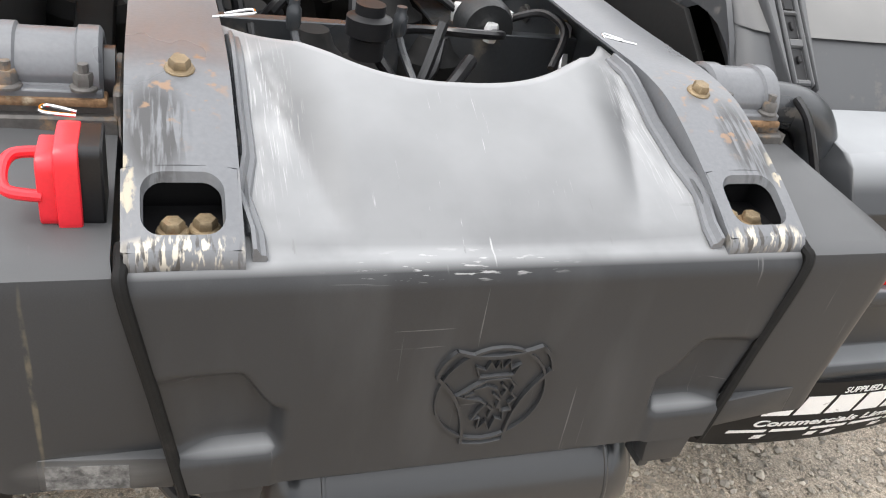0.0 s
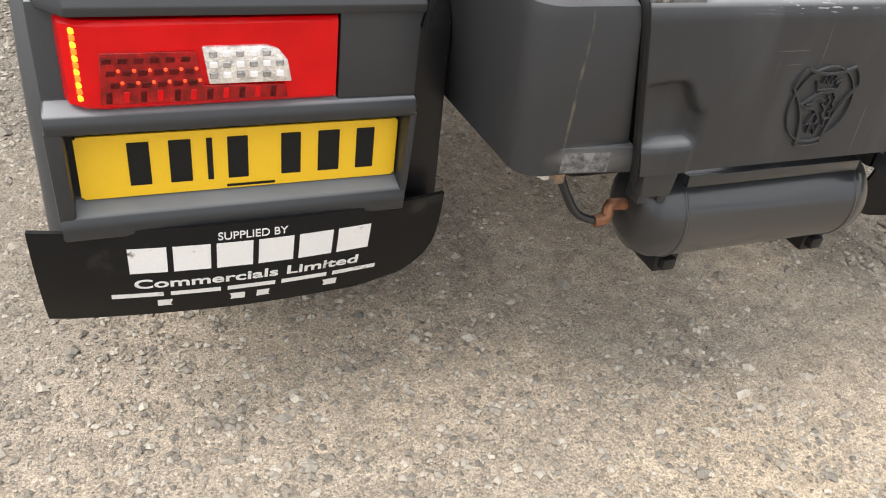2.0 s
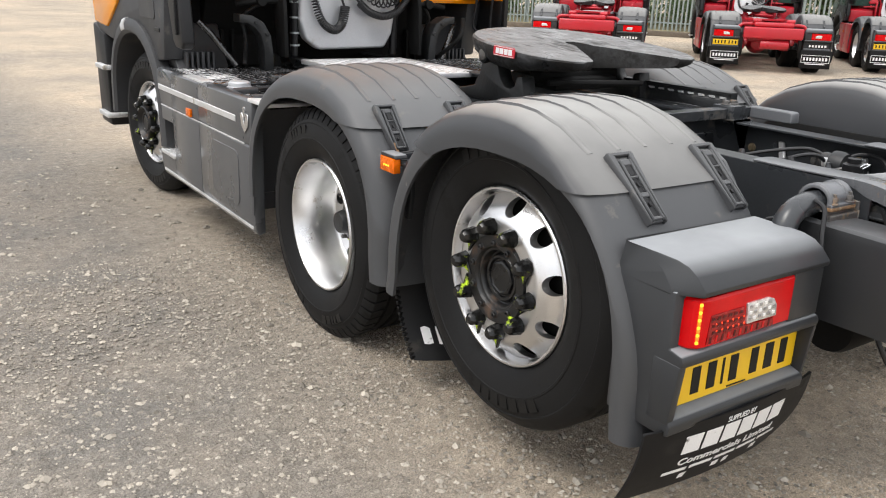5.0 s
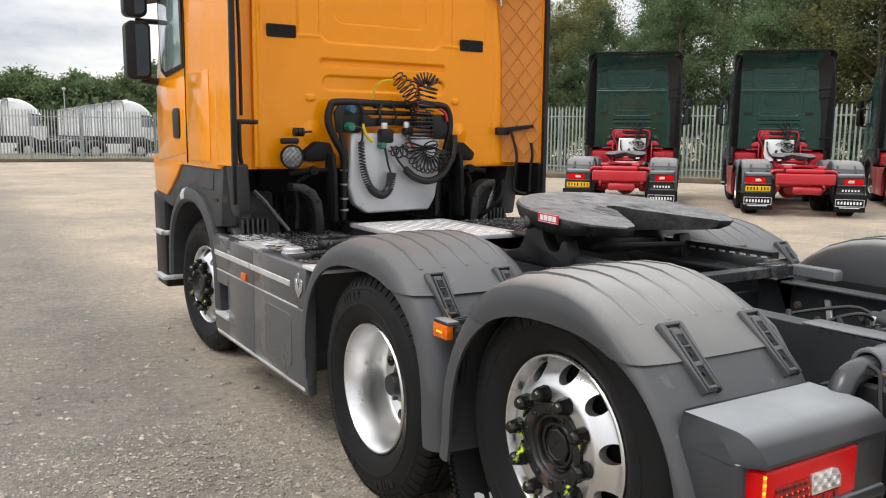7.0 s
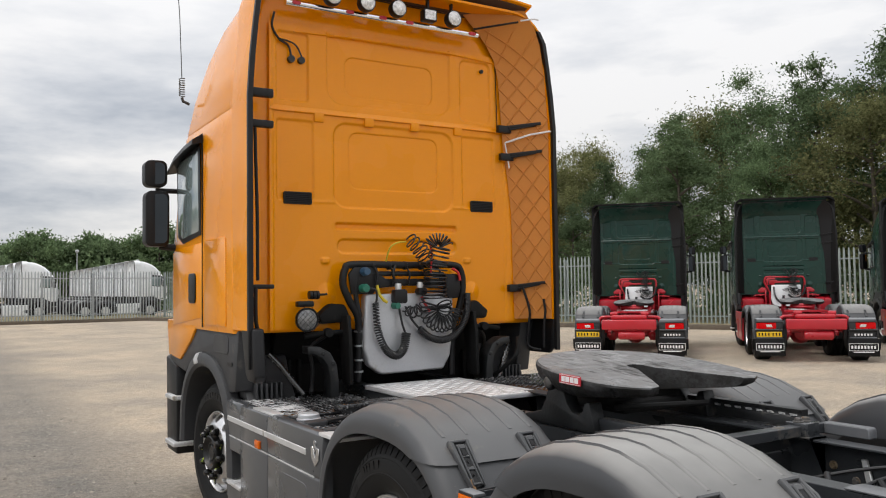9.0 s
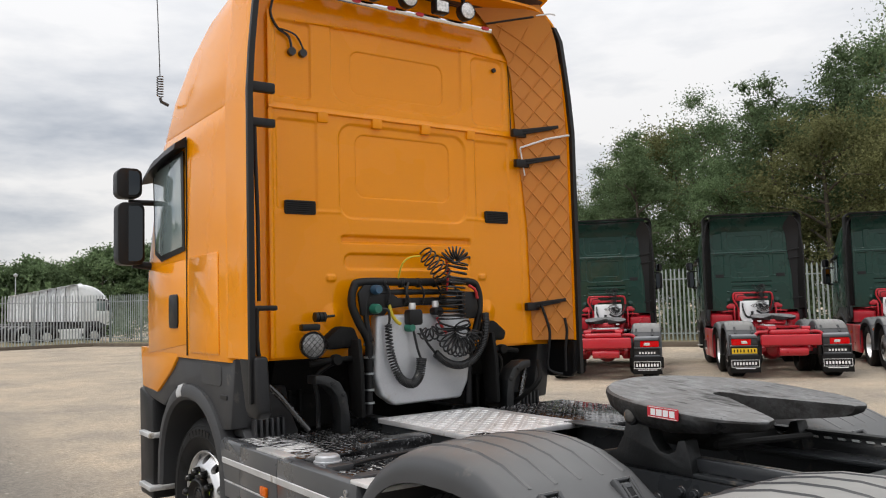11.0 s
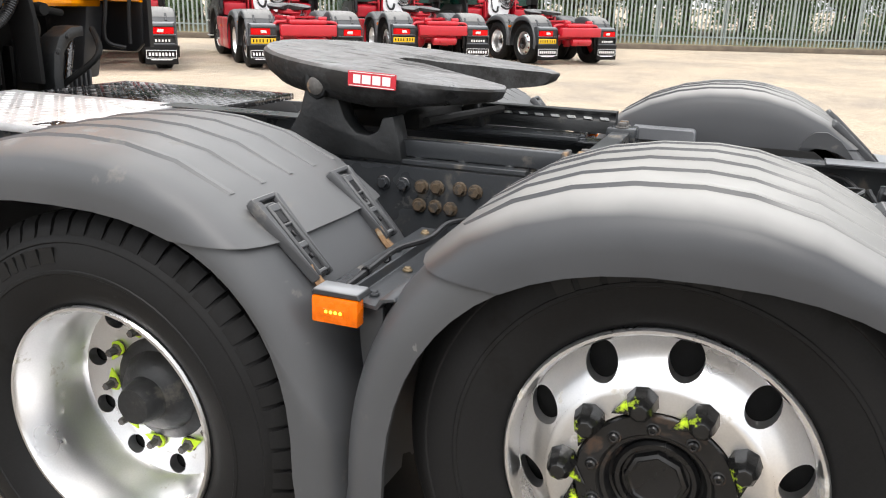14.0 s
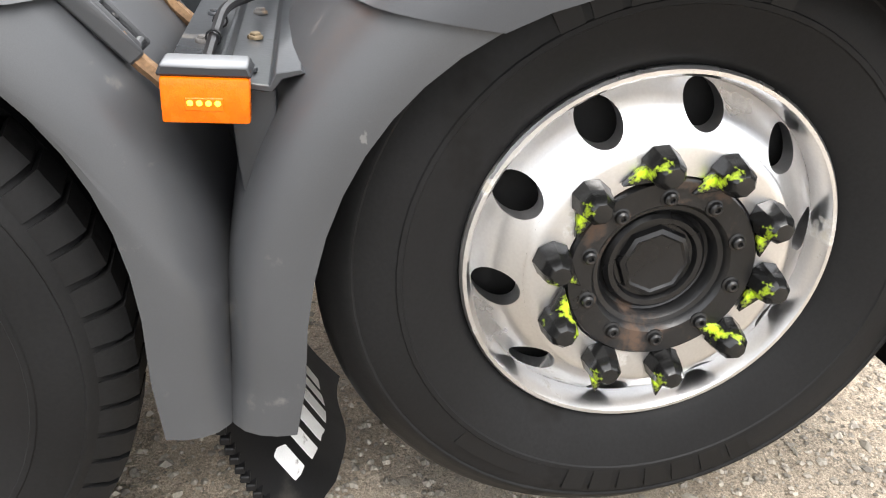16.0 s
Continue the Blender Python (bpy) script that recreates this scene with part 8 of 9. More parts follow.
def fan(cx, cz, y, r_in, r_out, a0, a1, loops, wire=0.0058):
    """A coiled hose bent sharply, so that its loops spread like a fan."""
    pts = []
    n = loops * 16
    for k in range(n + 1):
        ph = 2 * math.pi * k / 16
        th = radians(a0 + (a1 - a0) * k / n) + 0.10 * math.sin(ph)
        rad = (r_in + r_out) / 2 + (r_out - r_in) / 2 * math.cos(ph) + 0.012 * math.sin(k * 0.37)
        pts.append((cx + rad * math.sin(th), y + 0.022 * math.sin(ph), cz + rad * math.cos(th)))
    bm = B()
    tube(bm, pts, wire, 6)
    return bm


part("coiled_hose", coil([(-0.305, 4.130, 1.60), (-0.295, 4.120, 1.42), (-0.24, 4.115, 1.275), (-0.155, 4.115, 1.225), (-0.095, 4.115, 1.27), (-0.072, 4.115, 1.38)], 0.030, 46, 0.019, 0.0056), CABLE, hb, "black coiled trailer cable")
part("coiled_hose", coil([(0.035, 4.115, 1.405), (0.11, 4.105, 1.345), (0.215, 4.10, 1.318), (0.33, 4.10, 1.355), (0.415, 4.105, 1.455), (0.448, 4.115, 1.56), (0.455, 4.13, 1.65)], 0, 62, 0.022, 0.0056), CABLE, hb, "black coiled trailer cable")
part("coiled_hose", fan(0.218, 1.555, 4.085, 0.055, 0.185, 95, 290, 15), CABLE, hb, "black coiled air hose spread like a fan")
part("coiled_hose", coil([(0.219, 4.075, 1.53), (0.219, 4.060, 1.555), (0.219, 4.075, 1.585)], 0, 4, 0.052, 0.0058, 14), CABLE, hb, "black coiled air hose")
part("coiled_hose", fan(-0.02, 1.60, 4.10, 0.03, 0.12, 120, 235, 4), CABLE, hb, "black coiled air hose spread like a fan")
part("coiled_hose", coil([(0.15, 4.085, 1.62), (0.15, 4.080, 1.74), (0.165, 4.075, 1.86), (0.195, 4.070, 1.99)], 0.070, 13, 0.088, 0.0058, 18), CABLE, hb, "black coiled air hose standing upright")
part("coiled_hose", fan(0.180, 1.985, 4.075, 0.02, 0.120, -75, 75, 9), CABLE, hb, "black coiled air hose bent over at the top")
part("coiled_hose", coil([(0.09, 4.085, 1.90), (0.05, 4.080, 1.945), (0.0, 4.080, 2.0), (-0.055, 4.080, 2.045)], 0.050, 6, 0.060, 0.0058, 16), CABLE, hb, "black coiled air hose")
for pts, r_, m_ in (([(-0.275, 4.165, 1.72), (-0.27, 4.140, 1.66), (-0.245, 4.130, 1.62), (-0.215, 4.13, 1.60)], 0.011, CONN_YELLOW),
                    ([(0.085, 4.160, 1.63), (0.09, 4.120, 1.58), (0.12, 4.110, 1.53)], 0.010, CONN_RED),
                    ([(0.34, 4.150, 1.84), (0.385, 4.140, 1.81), (0.40, 4.135, 1.75)], 0.010, CONN_RED),
                    ([(0.125, 4.10, 2.02), (0.13, 4.09, 1.92), (0.12, 4.09, 1.80)], 0.007, CONN_RED),
                    ([(-0.20, 4.170, 1.89), (-0.19, 4.130, 1.98), (-0.14, 4.120, 2.02), (-0.07, 4.110, 2.03)], 0.006, CONN_YELLOW),
                    ([(-0.35, 4.140, 1.70), (-0.31, 4.120, 1.69), (-0.30, 4.120, 1.64), (-0.305, 4.130, 1.58)], 0.008, CABLE),
                    ([(-0.12, 4.130, 1.56), (-0.105, 4.115, 1.45), (-0.08, 4.115, 1.38)], 0.008, CABLE),
                    ([(-0.07, 4.130, 1.57), (-0.03, 4.115, 1.48), (0.035, 4.115, 1.405)], 0.008, CABLE),
                    ([(-0.13, 4.160, 1.86), (-0.16, 4.140, 1.80), (-0.13, 4.150, 1.74)], 0.010, CABLE)):
    bm = B()
    tube(bm, curve_pts(pts, 8), r_, 8)
    part("hose", bm, m_, hb)
for (x, z), m_, r_ in (((-0.385, 1.70), CONN_GREEN, 0.032), ((-0.139, 1.575), CONN_GREEN, 0.026), ((-0.377, 1.818), CONN_BLUE, 0.03)):
    bm = B()
    lathe(bm, [(0, -0.05), (r_ * .8, -0.05), (r_, -0.03), (r_, 0.02), (r_ * .7, 0.03), (0, 0.03)], "y", 16, (x, 4.155, z))
    part("connector", bm, m_, hb)
for x, z, w, hh in ((-0.112, 1.640, 0.10, 0.10), (0.066, 1.675, 0.07, 0.05)):
    bm = B()
    prism(bm, round_rect(w, hh, 0.02, 3, x, z), "y", 4.105, 4.170, 0.008)
    part("connector", bm, BLACK, hb)
    bm = B()
    lathe(bm, [(0, -0.02), (0.022, -0.02), (0.024, 0.0), (0.020, 0.022), (0, 0.022)], "z", 12, (x - 0.01, 4.135, z + hh / 2 + 0.02))
    part("connector_collar", bm, ALU_DULL, hb)
for k in range(5):
    bm = B()
    x = -0.30 + 0.13 * k
    lathe(bm, [(0.026, -0.012), (0.031, -0.008), (0.031, 0.008), (0.026, 0.012)], "x", 12, (x, 4.190, 1.862))
    tube(bm, curve_pts([(x, 4.180, 1.862), (x + 0.02, 4.150, 1.80), (x + 0.01, 4.160, 1.72)], 4), 0.007, 6)
    part("hose_clip", bm, BLACK, hb)

# caged work lamp
bm = B()
lathe(bm, [(0, 0.06), (0.05, 0.05), (0.075, 0.02), (0.082, -0.015), (0.078, -0.022), (0.070, -0.015), (0, -0.015)], "y", 28, (-0.80, 4.180, 1.495))
box(bm, (-0.86, 4.180, 1.580), (-0.74, 4.240, 1.62), 0.012)
wlp = part("caged_lamp", bm, BLACK, truck, "round black work lamp with a wire guard")
bm = B()
lathe(bm, [(0, -0.010), (0.04, -0.008), (0.068, 0.0), (0, 0.0)], "y", 28, (-0.80, 4.163, 1.495))
part("lens", bm, LAMP_GLASS, wlp)
for k in range(-3, 4):
    for dx, dz in ((1, 1), (1, -1)):
        bm = B()
        o = k * 0.026
        L = math.sqrt(max(0.0, 0.076 ** 2 - o * o * 0.5 * 2 * 0.5))
        c = Vector((-0.80 + o * 0.7 * dx, 4.148, 1.495 - o * 0.7 * dz))
        d = Vector((dx, 0, dz)).normalized() * L
        tube(bm, [c - d, c + d], 0.0018, 5)
        part("guard_wire", bm, BLACK, wlp)
bm = B()
lathe(bm, [(0, 0), (0.03, 0.002), (0.03, 0.02), (0.024, 0.024), (0.03, 0.028), (0.03, 0.046), (0.024, 0.05), (0.03, 0.054), (0.03, 0.07), (0, 0.075)], "x", 14, (-0.77, 4.210, 1.66))
tube(bm, [(-0.70, 4.210, 1.66), (-0.64, 4.200, 1.665)], 0.008, 8)
part("lamp_valve", bm, BLACK, wlp)
# cab suspension, arches and dark mechanism behind the cab
for s_ in (-1, 1):
    bm = B()
    prism(bm, [(4.080, 1.05), (4.210, 1.05), (4.260, 1.36), (4.240, 1.52), (4.120, 1.52), (4.090, 1.36)], "x", min(0.50 * s_, 0.53 * s_), max(0.50 * s_, 0.53 * s_), 0.01)
    tube(bm, [(0.50 * s_, 4.20, 1.40), (0.66 * s_, 4.20, 1.40), (0.80 * s_, 4.22, 1.38)], 0.018, 10)
    lathe(bm, [(0, -0.03), (0.030, -0.03), (0.034, 0.0), (0.030, 0.03), (0, 0.03)], "y", 16, (0.64 * s_, 4.19, 1.40))
    prism(bm, [(0.45 * s_, 1.47), (0.50 * s_, 1.59), (0.60 * s_, 1.60), (0.70 * s_, 1.52), (0.68 * s_, 1.46)], "y", 4.20, 4.34, 0.02)
    if s_ > 0:
        tube(bm, curve_pts([(0.92, 4.140, 1.30), (0.80, 4.0, 1.18), (0.72, 4.180, 1.02)], 5), 0.016, 10)
    part("cab_suspension", bm, BLACK_MATT, truck)
for s_ in (-1, 1):
    bm = B()
    prism(bm, [(0.82 * s_, 1.32), (0.74 * s_, 1.315), (0.66 * s_, 1.27), (0.615 * s_, 1.19), (0.60 * s_, 1.08), (0.60 * s_, 0.97), (0.66 * s_, 0.97), (0.66 * s_, 1.10), (0.68 * s_, 1.19), (0.72 * s_, 1.24), (0.77 * s_, 1.265), (0.82 * s_, 1.27)], "y", 4.10, 4.22, 0.006)
    hexbolt(bm, (0.64 * s_, 4.10, 1.20), (0, -1, 0), 0.012, 0.01)
    hexbolt(bm, (0.71 * s_, 4.10, 1.27), (0, -1, 0), 0.012, 0.01)
    part("arch_bracket", bm, IRON, truck, "black curved steel bracket")
    bm = B()
    prism(bm, [(4.36, 0.96), (4.50, 1.10), (4.56, 1.24), (4.60, 1.24), (4.60, 0.96)], "x", min(1.15 * s_, 0.80 * s_), max(1.15 * s_, 0.80 * s_), 0.02)
    ia_ = part("inner_arch", bm, GREY_DARK, truck, "ribbed dark plastic inner arch")
    for k in range(6):
        bm = B()
        xx = (1.09 - 0.035 * k) * s_
        box(bm, (xx - 0.008, 4.34, 0.96), (xx + 0.008, 4.40, 1.07), 0.004)
        part("arch_rib", bm, GREY_DARK, ia_)
    bm = B()
    tube(bm, curve_pts([(1.0 * s_, 4.36, 1.26), (0.94 * s_, 4.32, 1.19), (0.87 * s_, 4.28, 1.09), (0.80 * s_, 4.24, 0.99)], 5), 0.020, 12)
    part("sleeved_hose", bm, BLACK_GLOSS, truck)
    bm = B()
    tube(bm, curve_pts([(0.60 * s_, 4.22, 1.40), (0.72 * s_, 4.30, 1.30), (0.70 * s_, 4.32, 1.15), (0.76 * s_, 4.20, 1.0)], 5), 0.014, 8)
    part("sleeved_hose", bm, IRON, truck)
bm = B()
box(bm, (-1.10, 4.62, 0.95), (1.10, 5.2, 1.43), 0.03)
for s_ in (-1, 1):
    for k in range(6):
        xx = (0.70 + 0.075 * k) * s_
        box(bm, (xx - 0.012, 4.56, 0.96), (xx + 0.012, 4.66, 1.20), 0.005)
part("engine_tunnel", bm, BLACK_MATT, truck)

# ---- ground -----------------------------------------------------------------------
def gravel_material():
    m = bpy.data.materials.new("compacted_gravel")
    m.use_nodes = True
    n, l = m.node_tree.nodes, m.node_tree.links
    b = n["Principled BSDF"]
    co = n.new("ShaderNodeTexCoord")

    def noise_tex(sc, d=5.0, ro=0.6):
        t = n.new("ShaderNodeTexNoise")
        t.inputs["Scale"].default_value, t.inputs["Detail"].default_value, t.inputs["Roughness"].default_value = sc, d, ro
        l.new(co.outputs["Object"], t.inputs["Vector"])
        return t
    big, mid, mottle, grit, fine = noise_tex(0.35), noise_tex(1.9), noise_tex(16, 6, 0.7), noise_tex(170, 3, 0.75), noise_tex(420, 2)

    def math_(op, a_, b_):
        t = n.new("ShaderNodeMath")
        t.operation = op
        for i, v in enumerate((a_, b_)):
            if isinstance(v, (int, float)):
                t.inputs[i].default_value = v
            else:
                l.new(v, t.inputs[i])
        return t.outputs[0]

    def span(v, a_, b_, c_, d_):
        t = n.new("ShaderNodeMapRange")
        for i, q in ((1, a_), (2, b_), (3, c_), (4, d_)):
            t.inputs[i].default_value = q
        l.new(v, t.inputs[0])
        return t.outputs[0]
    ramp = n.new("ShaderNodeValToRGB")
    ramp.color_ramp.elements[0].position, ramp.color_ramp.elements[0].color = 0.38, (0.330, 0.287, 0.236, 1)
    ramp.color_ramp.elements[1].position, ramp.color_ramp.elements[1].color = 0.62, (0.53, 0.432, 0.322, 1)
    l.new(math_("ADD", math_("MULTIPLY", big.outputs["Fac"], 0.65), math_("MULTIPLY", mid.outputs["Fac"], 0.35)), ramp.inputs["Fac"])
    shade = math_("MULTIPLY", span(mottle.outputs["Fac"], 0.3, 0.7, 0.70, 1.30), span(grit.outputs["Fac"], 0.32, 0.68, 0.56, 1.50))
    shade = math_("MULTIPLY", shade, span(fine.outputs["Fac"], 0.3, 0.7, 0.66, 1.34))
    # the worn grey lane that the wheels use beside the parked unit
    axes = n.new("ShaderNodeSeparateXYZ")
    l.new(co.outputs["Object"], axes.inputs[0])
    lane = math_("MULTIPLY", span(axes.outputs["X"], -0.8, -1.8, 0.0, 1.0), span(axes.outputs["Y"], -0.6, 0.7, 0.0, 1.0))
    lane = math_("MULTIPLY", lane, span(axes.outputs["Y"], 7.0, 40.0, 1.0, 0.45))
    worn = n.new("ShaderNodeMixRGB")
    l.new(math_("MULTIPLY", lane, span(mid.outputs["Fac"], 0.3, 0.6, 0.6, 1.0)), worn.inputs[0])
    l.new(ramp.outputs["Color"], worn.inputs[1])
    worn.inputs[2].default_value = (0.195, 0.182, 0.163, 1)
    sc = n.new("ShaderNodeVectorMath")
    sc.operation = "SCALE"
    l.new(worn.outputs[0], sc.inputs[0])
    l.new(shade, sc.inputs["Scale"])
    col, height = sc.outputs[0], math_("MULTIPLY", grit.outputs["Fac"], 0.6)
    height = math_("ADD", height, math_("MULTIPLY", mottle.outputs["Fac"], 0.8))
    # half-buried stones of two sizes, each in its own shade
    for scale_, keep, rad in ((20, 0.90, 0.34), (52, 0.72, 0.42), (120, 0.55, 0.44)):
        vor = n.new("ShaderNodeTexVoronoi")
        vor.inputs["Scale"].default_value = scale_
        warp = n.new("ShaderNodeMixRGB")
        warp.blend_type = "ADD"
        warp.inputs[0].default_value = 0.012
        l.new(co.outputs["Object"], warp.inputs[1])
        l.new(grit.outputs["Color"], warp.inputs[2])
        l.new(warp.outputs[0], vor.inputs["Vector"])
        sep = n.new("ShaderNodeSeparateColor")
        l.new(vor.outputs["Color"], sep.inputs[0])
        is_stone = math_("GREATER_THAN", sep.outputs[0], keep)
        mask = math_("MULTIPLY", is_stone, span(vor.outputs["Distance"], rad, rad * 0.7, 0.0, 1.0))
        tint = n.new("ShaderNodeValToRGB")
        tint.color_ramp.elements[0].color = (0.235, 0.215, 0.19, 1)
        tint.color_ramp.elements[1].color = (0.54, 0.48, 0.40, 1)
        e = tint.color_ramp.elements.new(0.5)
        e.color = (0.37, 0.335, 0.285, 1)
        l.new(sep.outputs[1], tint.inputs["Fac"])
        mx = n.new("ShaderNodeMixRGB")
        l.new(math_("MULTIPLY", mask, 0.55), mx.inputs[0])
        l.new(col, mx.inputs[1])
        l.new(tint.outputs["Color"], mx.inputs[2])
        col = mx.outputs[0]
        height = math_("ADD", height, math_("MULTIPLY", mask, 0.7))
    l.new(col, b.inputs["Base Color"])
    b.inputs["Roughness"].default_value = 0.92
    b.inputs["Specular IOR Level"].default_value = 0.2
    bp = n.new("ShaderNodeBump")
    bp.inputs["Strength"].default_value, bp.inputs["Distance"].default_value = 0.9, 0.010
    l.new(height, bp.inputs["Height"])
    l.new(bp.outputs[0], b.inputs["Normal"])
    return m


GRAVEL = gravel_material()
STONE = surf("loose_stone", (0.34, 0.305, 0.255), 0.85, var=0.15, scale=30, fine=200, bump=0.3, island=0.5)


vs, fs = [], []
xs = [-4000, -1500, -500, -200, -90, -40] + list(np.linspace(-12, 16, 57)) + [24, 34, 60, 120, 250, 600, 1500, 4000]
ys = [-4000, -1500, -500, -150, -60, -25] + list(np.linspace(-10, 18, 57)) + [24, 34, 60, 120, 250, 600, 1500, 4000]
for y in ys:
    for x in xs:
        near = max(0.0, 1 - max(abs(x), abs(y)) / 16.0)
        vs.append((x, y, 0.010 * near * noise.noise((x * 0.9, y * 0.9, 3.0)) + 0.006 * near * noise.noise((x * 3.1, y * 3.1, 9.0)) - 0.004 * (near > 0)))
W = len(xs)
for j in range(len(ys) - 1):
    for i in range(W - 1):
        fs.append((j * W + i, j * W + i + 1, (j + 1) * W + i + 1, (j + 1) * W + i))
me = bpy.data.meshes.new("ground")
me.from_pydata(vs, [], fs)
for p in me.polygons:
    p.use_smooth = True
me.materials.append(GRAVEL)
ground = tagged(new("ground", me), "tan and grey compacted gravel yard", "ground", "", "structure")


def pebbles(name, count, area, smin, smax, seed, label, centre=None):
    """Loose stones strewn over the ground, each a small uneven block."""
    rg_ = np.random.RandomState(seed)
    base = np.array([(1, 0, 0), (-1, 0, 0), (0, 1, 0), (0, -1, 0), (0, 0, 1), (0, 0, -0.3), (0.62, 0.62, 0.5), (-0.62, 0.62, 0.45), (0.62, -0.62, 0.45), (-0.62, -0.62, 0.5)])
    tri = [(0, 6, 4), (6, 2, 4), (2, 7, 4), (7, 1, 4), (1, 9, 4), (9, 3, 4), (3, 8, 4), (8, 0, 4), (0, 2, 6), (2, 1, 7), (1, 3, 9), (3, 0, 8), (0, 5, 2), (2, 5, 1), (1, 5, 3), (3, 5, 0)]
    nb = len(base)
    xs_ = rg_.uniform(area[0], area[1], count)
    ys_ = rg_.uniform(area[2], area[3], count)
    s = smin + (smax - smin) * rg_.power(0.35, count)
    V = np.zeros((count, nb, 3))
    for k in range(count):
        sc_ = s[k] * np.array([rg_.uniform(0.7, 1.3), rg_.uniform(0.6, 1.1), rg_.uniform(0.45, 0.8)])
        p = base * (1 + rg_.uniform(-0.25, 0.25, (nb, 1))) * sc_
        a = rg_.uniform(0, 6.283)
        c, s_n = math.cos(a), math.sin(a)
        V[k] = np.stack([p[:, 0] * c - p[:, 1] * s_n + xs_[k], p[:, 0] * s_n + p[:, 1] * c + ys_[k], p[:, 2] - 0.003], 1)
    F = (np.array(tri)[None] + (np.arange(count) * nb)[:, None, None]).reshape(-1, 3)
    me_ = bpy.data.meshes.new(name)
    me_.from_pydata(V.reshape(-1, 3).tolist(), [], F.tolist())
    me_.materials.append(STONE)
    return tagged(new(name, me_), label, "stones", "", "stuff")


pebbles("gravel", 45000, (-3.6, 1.6, -1.3, 3.6), 0.0022, 0.011, 5, "small loose grey and tan stones on the yard")
pebbles("gravel", 15000, (-3.6, 1.6, -1.3, 3.6), 0.005, 0.014, 15, "loose grey and tan stones on the yard")
pebbles("gravel", 2600, (-3.6, 2.2, -1.4, 6.0), 0.008, 0.024, 8, "larger loose stones on the yard")
pebbles("gravel", 5000, (-9.0, -1.3, 2.0, 14.0), 0.006, 0.02, 9, "loose stones further off on the yard")
# ---- other tractor units -------------------------------------------------------------
def repainted(parts, skip, paint, root, skip_deep=()):
    """A plainer copy of the parts of the first tractor unit under another root, in other paint."""
    made = {}
    for o in parts:
        base = o.name.split(".")[0]
        if base in skip or (o.parent is not None and o.parent is not truck and o.parent not in made):
            continue
        c = o.copy()
        scene.collection.objects.link(c)
        made[o] = c
        c.parent = root if o.parent is truck else made[o.parent]
        if c.material_slots:
            old = o.data.materials[0]
            if old in paint:
                c.material_slots[0].link = "OBJECT"
                c.material_slots[0].material = paint[old]
        for key in ("label",):
            if key in c.keys():
                del c[key]
    return made


MAIN_PARTS = list(truck.children_recursive)
MAIN_PARTS.sort(key=lambda o: 0 if o.parent is truck else 1)
SKIP = {"rear_cover", "emblem_ring", "emblem_crest", "rear_side_box", "box_ledge", "tape_patch", "hanger_plate", "joint_strip", "lens_field", "cover_tab", "end_bracket", "trailer_socket", "air_tank", "second_tank", "hanger", "bolt", "nut_pointer", "nut", "tyre_marking",
        "quilting", "reflector_cell", "led", "slat", "air_hose", "hose_joint", "valve_cap", "stud", "number_plate", "lettering", "print_block", "clamp_plate", "badge", "bar", "badge_border", "caged_lamp",
        "wall_seam", "arch_rib", "pivot_ear", "pivot_bolt", "latch_housing", "inner_guard", "raised_step", "filler_cap", "strap_end", "edge_plate", "arch_bracket", "inner_arch", "sleeved_hose", "guard_wire", "cable_tie", "aerial", "light_bar", "work_lamp", "cable", "plug", "hose_clip", "connector", "connector_collar", "hose", "hose_band", "latch_strap", "wheel_flap", "tread_pattern", "stay_foot", "led_window", "cable_strap", "carrier_web", "roof_hood", "hood_lining", "lamp_foot", "trim_strip", "groove_strip",
        "lower_strip", "raised_field", "panel_catch", "arch_clip", "stay_rod", "strap", "corner_plate", "lamp_valve", "pocket", "tread", "nut_cap", "small_print", "toothed_rail", "light_guide", "shut_line", "hinge_block", "hinge_foot", "hose_reel_plate"}
g_root = thing("green_tractor_unit", "dark green tractor unit with a red chassis, parked by the fence", "truck", None, "green tractor units in a row")
made = repainted(MAIN_PARTS, SKIP, {ORANGE: GREEN, ORANGE_SOFT: BLACK, STEEL_GREY: TRUCK_RED, GREY_PAINT: TRUCK_RED, BLACK_MATT: TRUCK_RED, SILVER_PAINT: WHITE_PAINT}, g_root)
for o, c in made.items():
    b = o.name.split(".")[0]
    if b == "wheel" and abs(o.matrix_basis.translation.y - HUB_R[0]) < 0.1:
        c.matrix_basis = Matrix.Translation((0, 0, -0.15)) @ c.matrix_basis
    if b in ("hose_frame", "hose_panel", "pedestal") and c.material_slots:
        c.material_slots[0].link = "OBJECT"
        c.material_slots[0].material = TRUCK_RED
    if b == "wind_deflector":
        c.material_slots[0].link = "OBJECT"
        c.material_slots[0].material = BLACK
# red rear beam, its drum, flaps with bordered bars, yellow plate
bm = B()
box(bm, (-0.60, -0.02, 0.70), (0.60, 0.14, 0.93), 0.03, 3)
part("rear_beam", bm, TRUCK_RED, g_root, "red painted rear beam")
bm = B()
lathe(bm, [(0, -0.30), (0.08, -0.29), (0.10, -0.26), (0.10, 0.26), (0.08, 0.29), (0, 0.30)], "x", 24, (0.05, 0.10, 0.58))
part("air_tank", bm, TRUCK_RED, g_root)
bm = B()
box(bm, (-0.40, 0.05, 0.93), (0.40, 0.35, 1.03), 0.04, 3)
for x in (-0.34, 0.34):
    tube(bm, [(x - 0.08, 0.20, 1.05), (x + 0.08, 0.20, 1.05)], 0.05, 12)
part("hitch_frame", bm, TRUCK_RED, g_root)
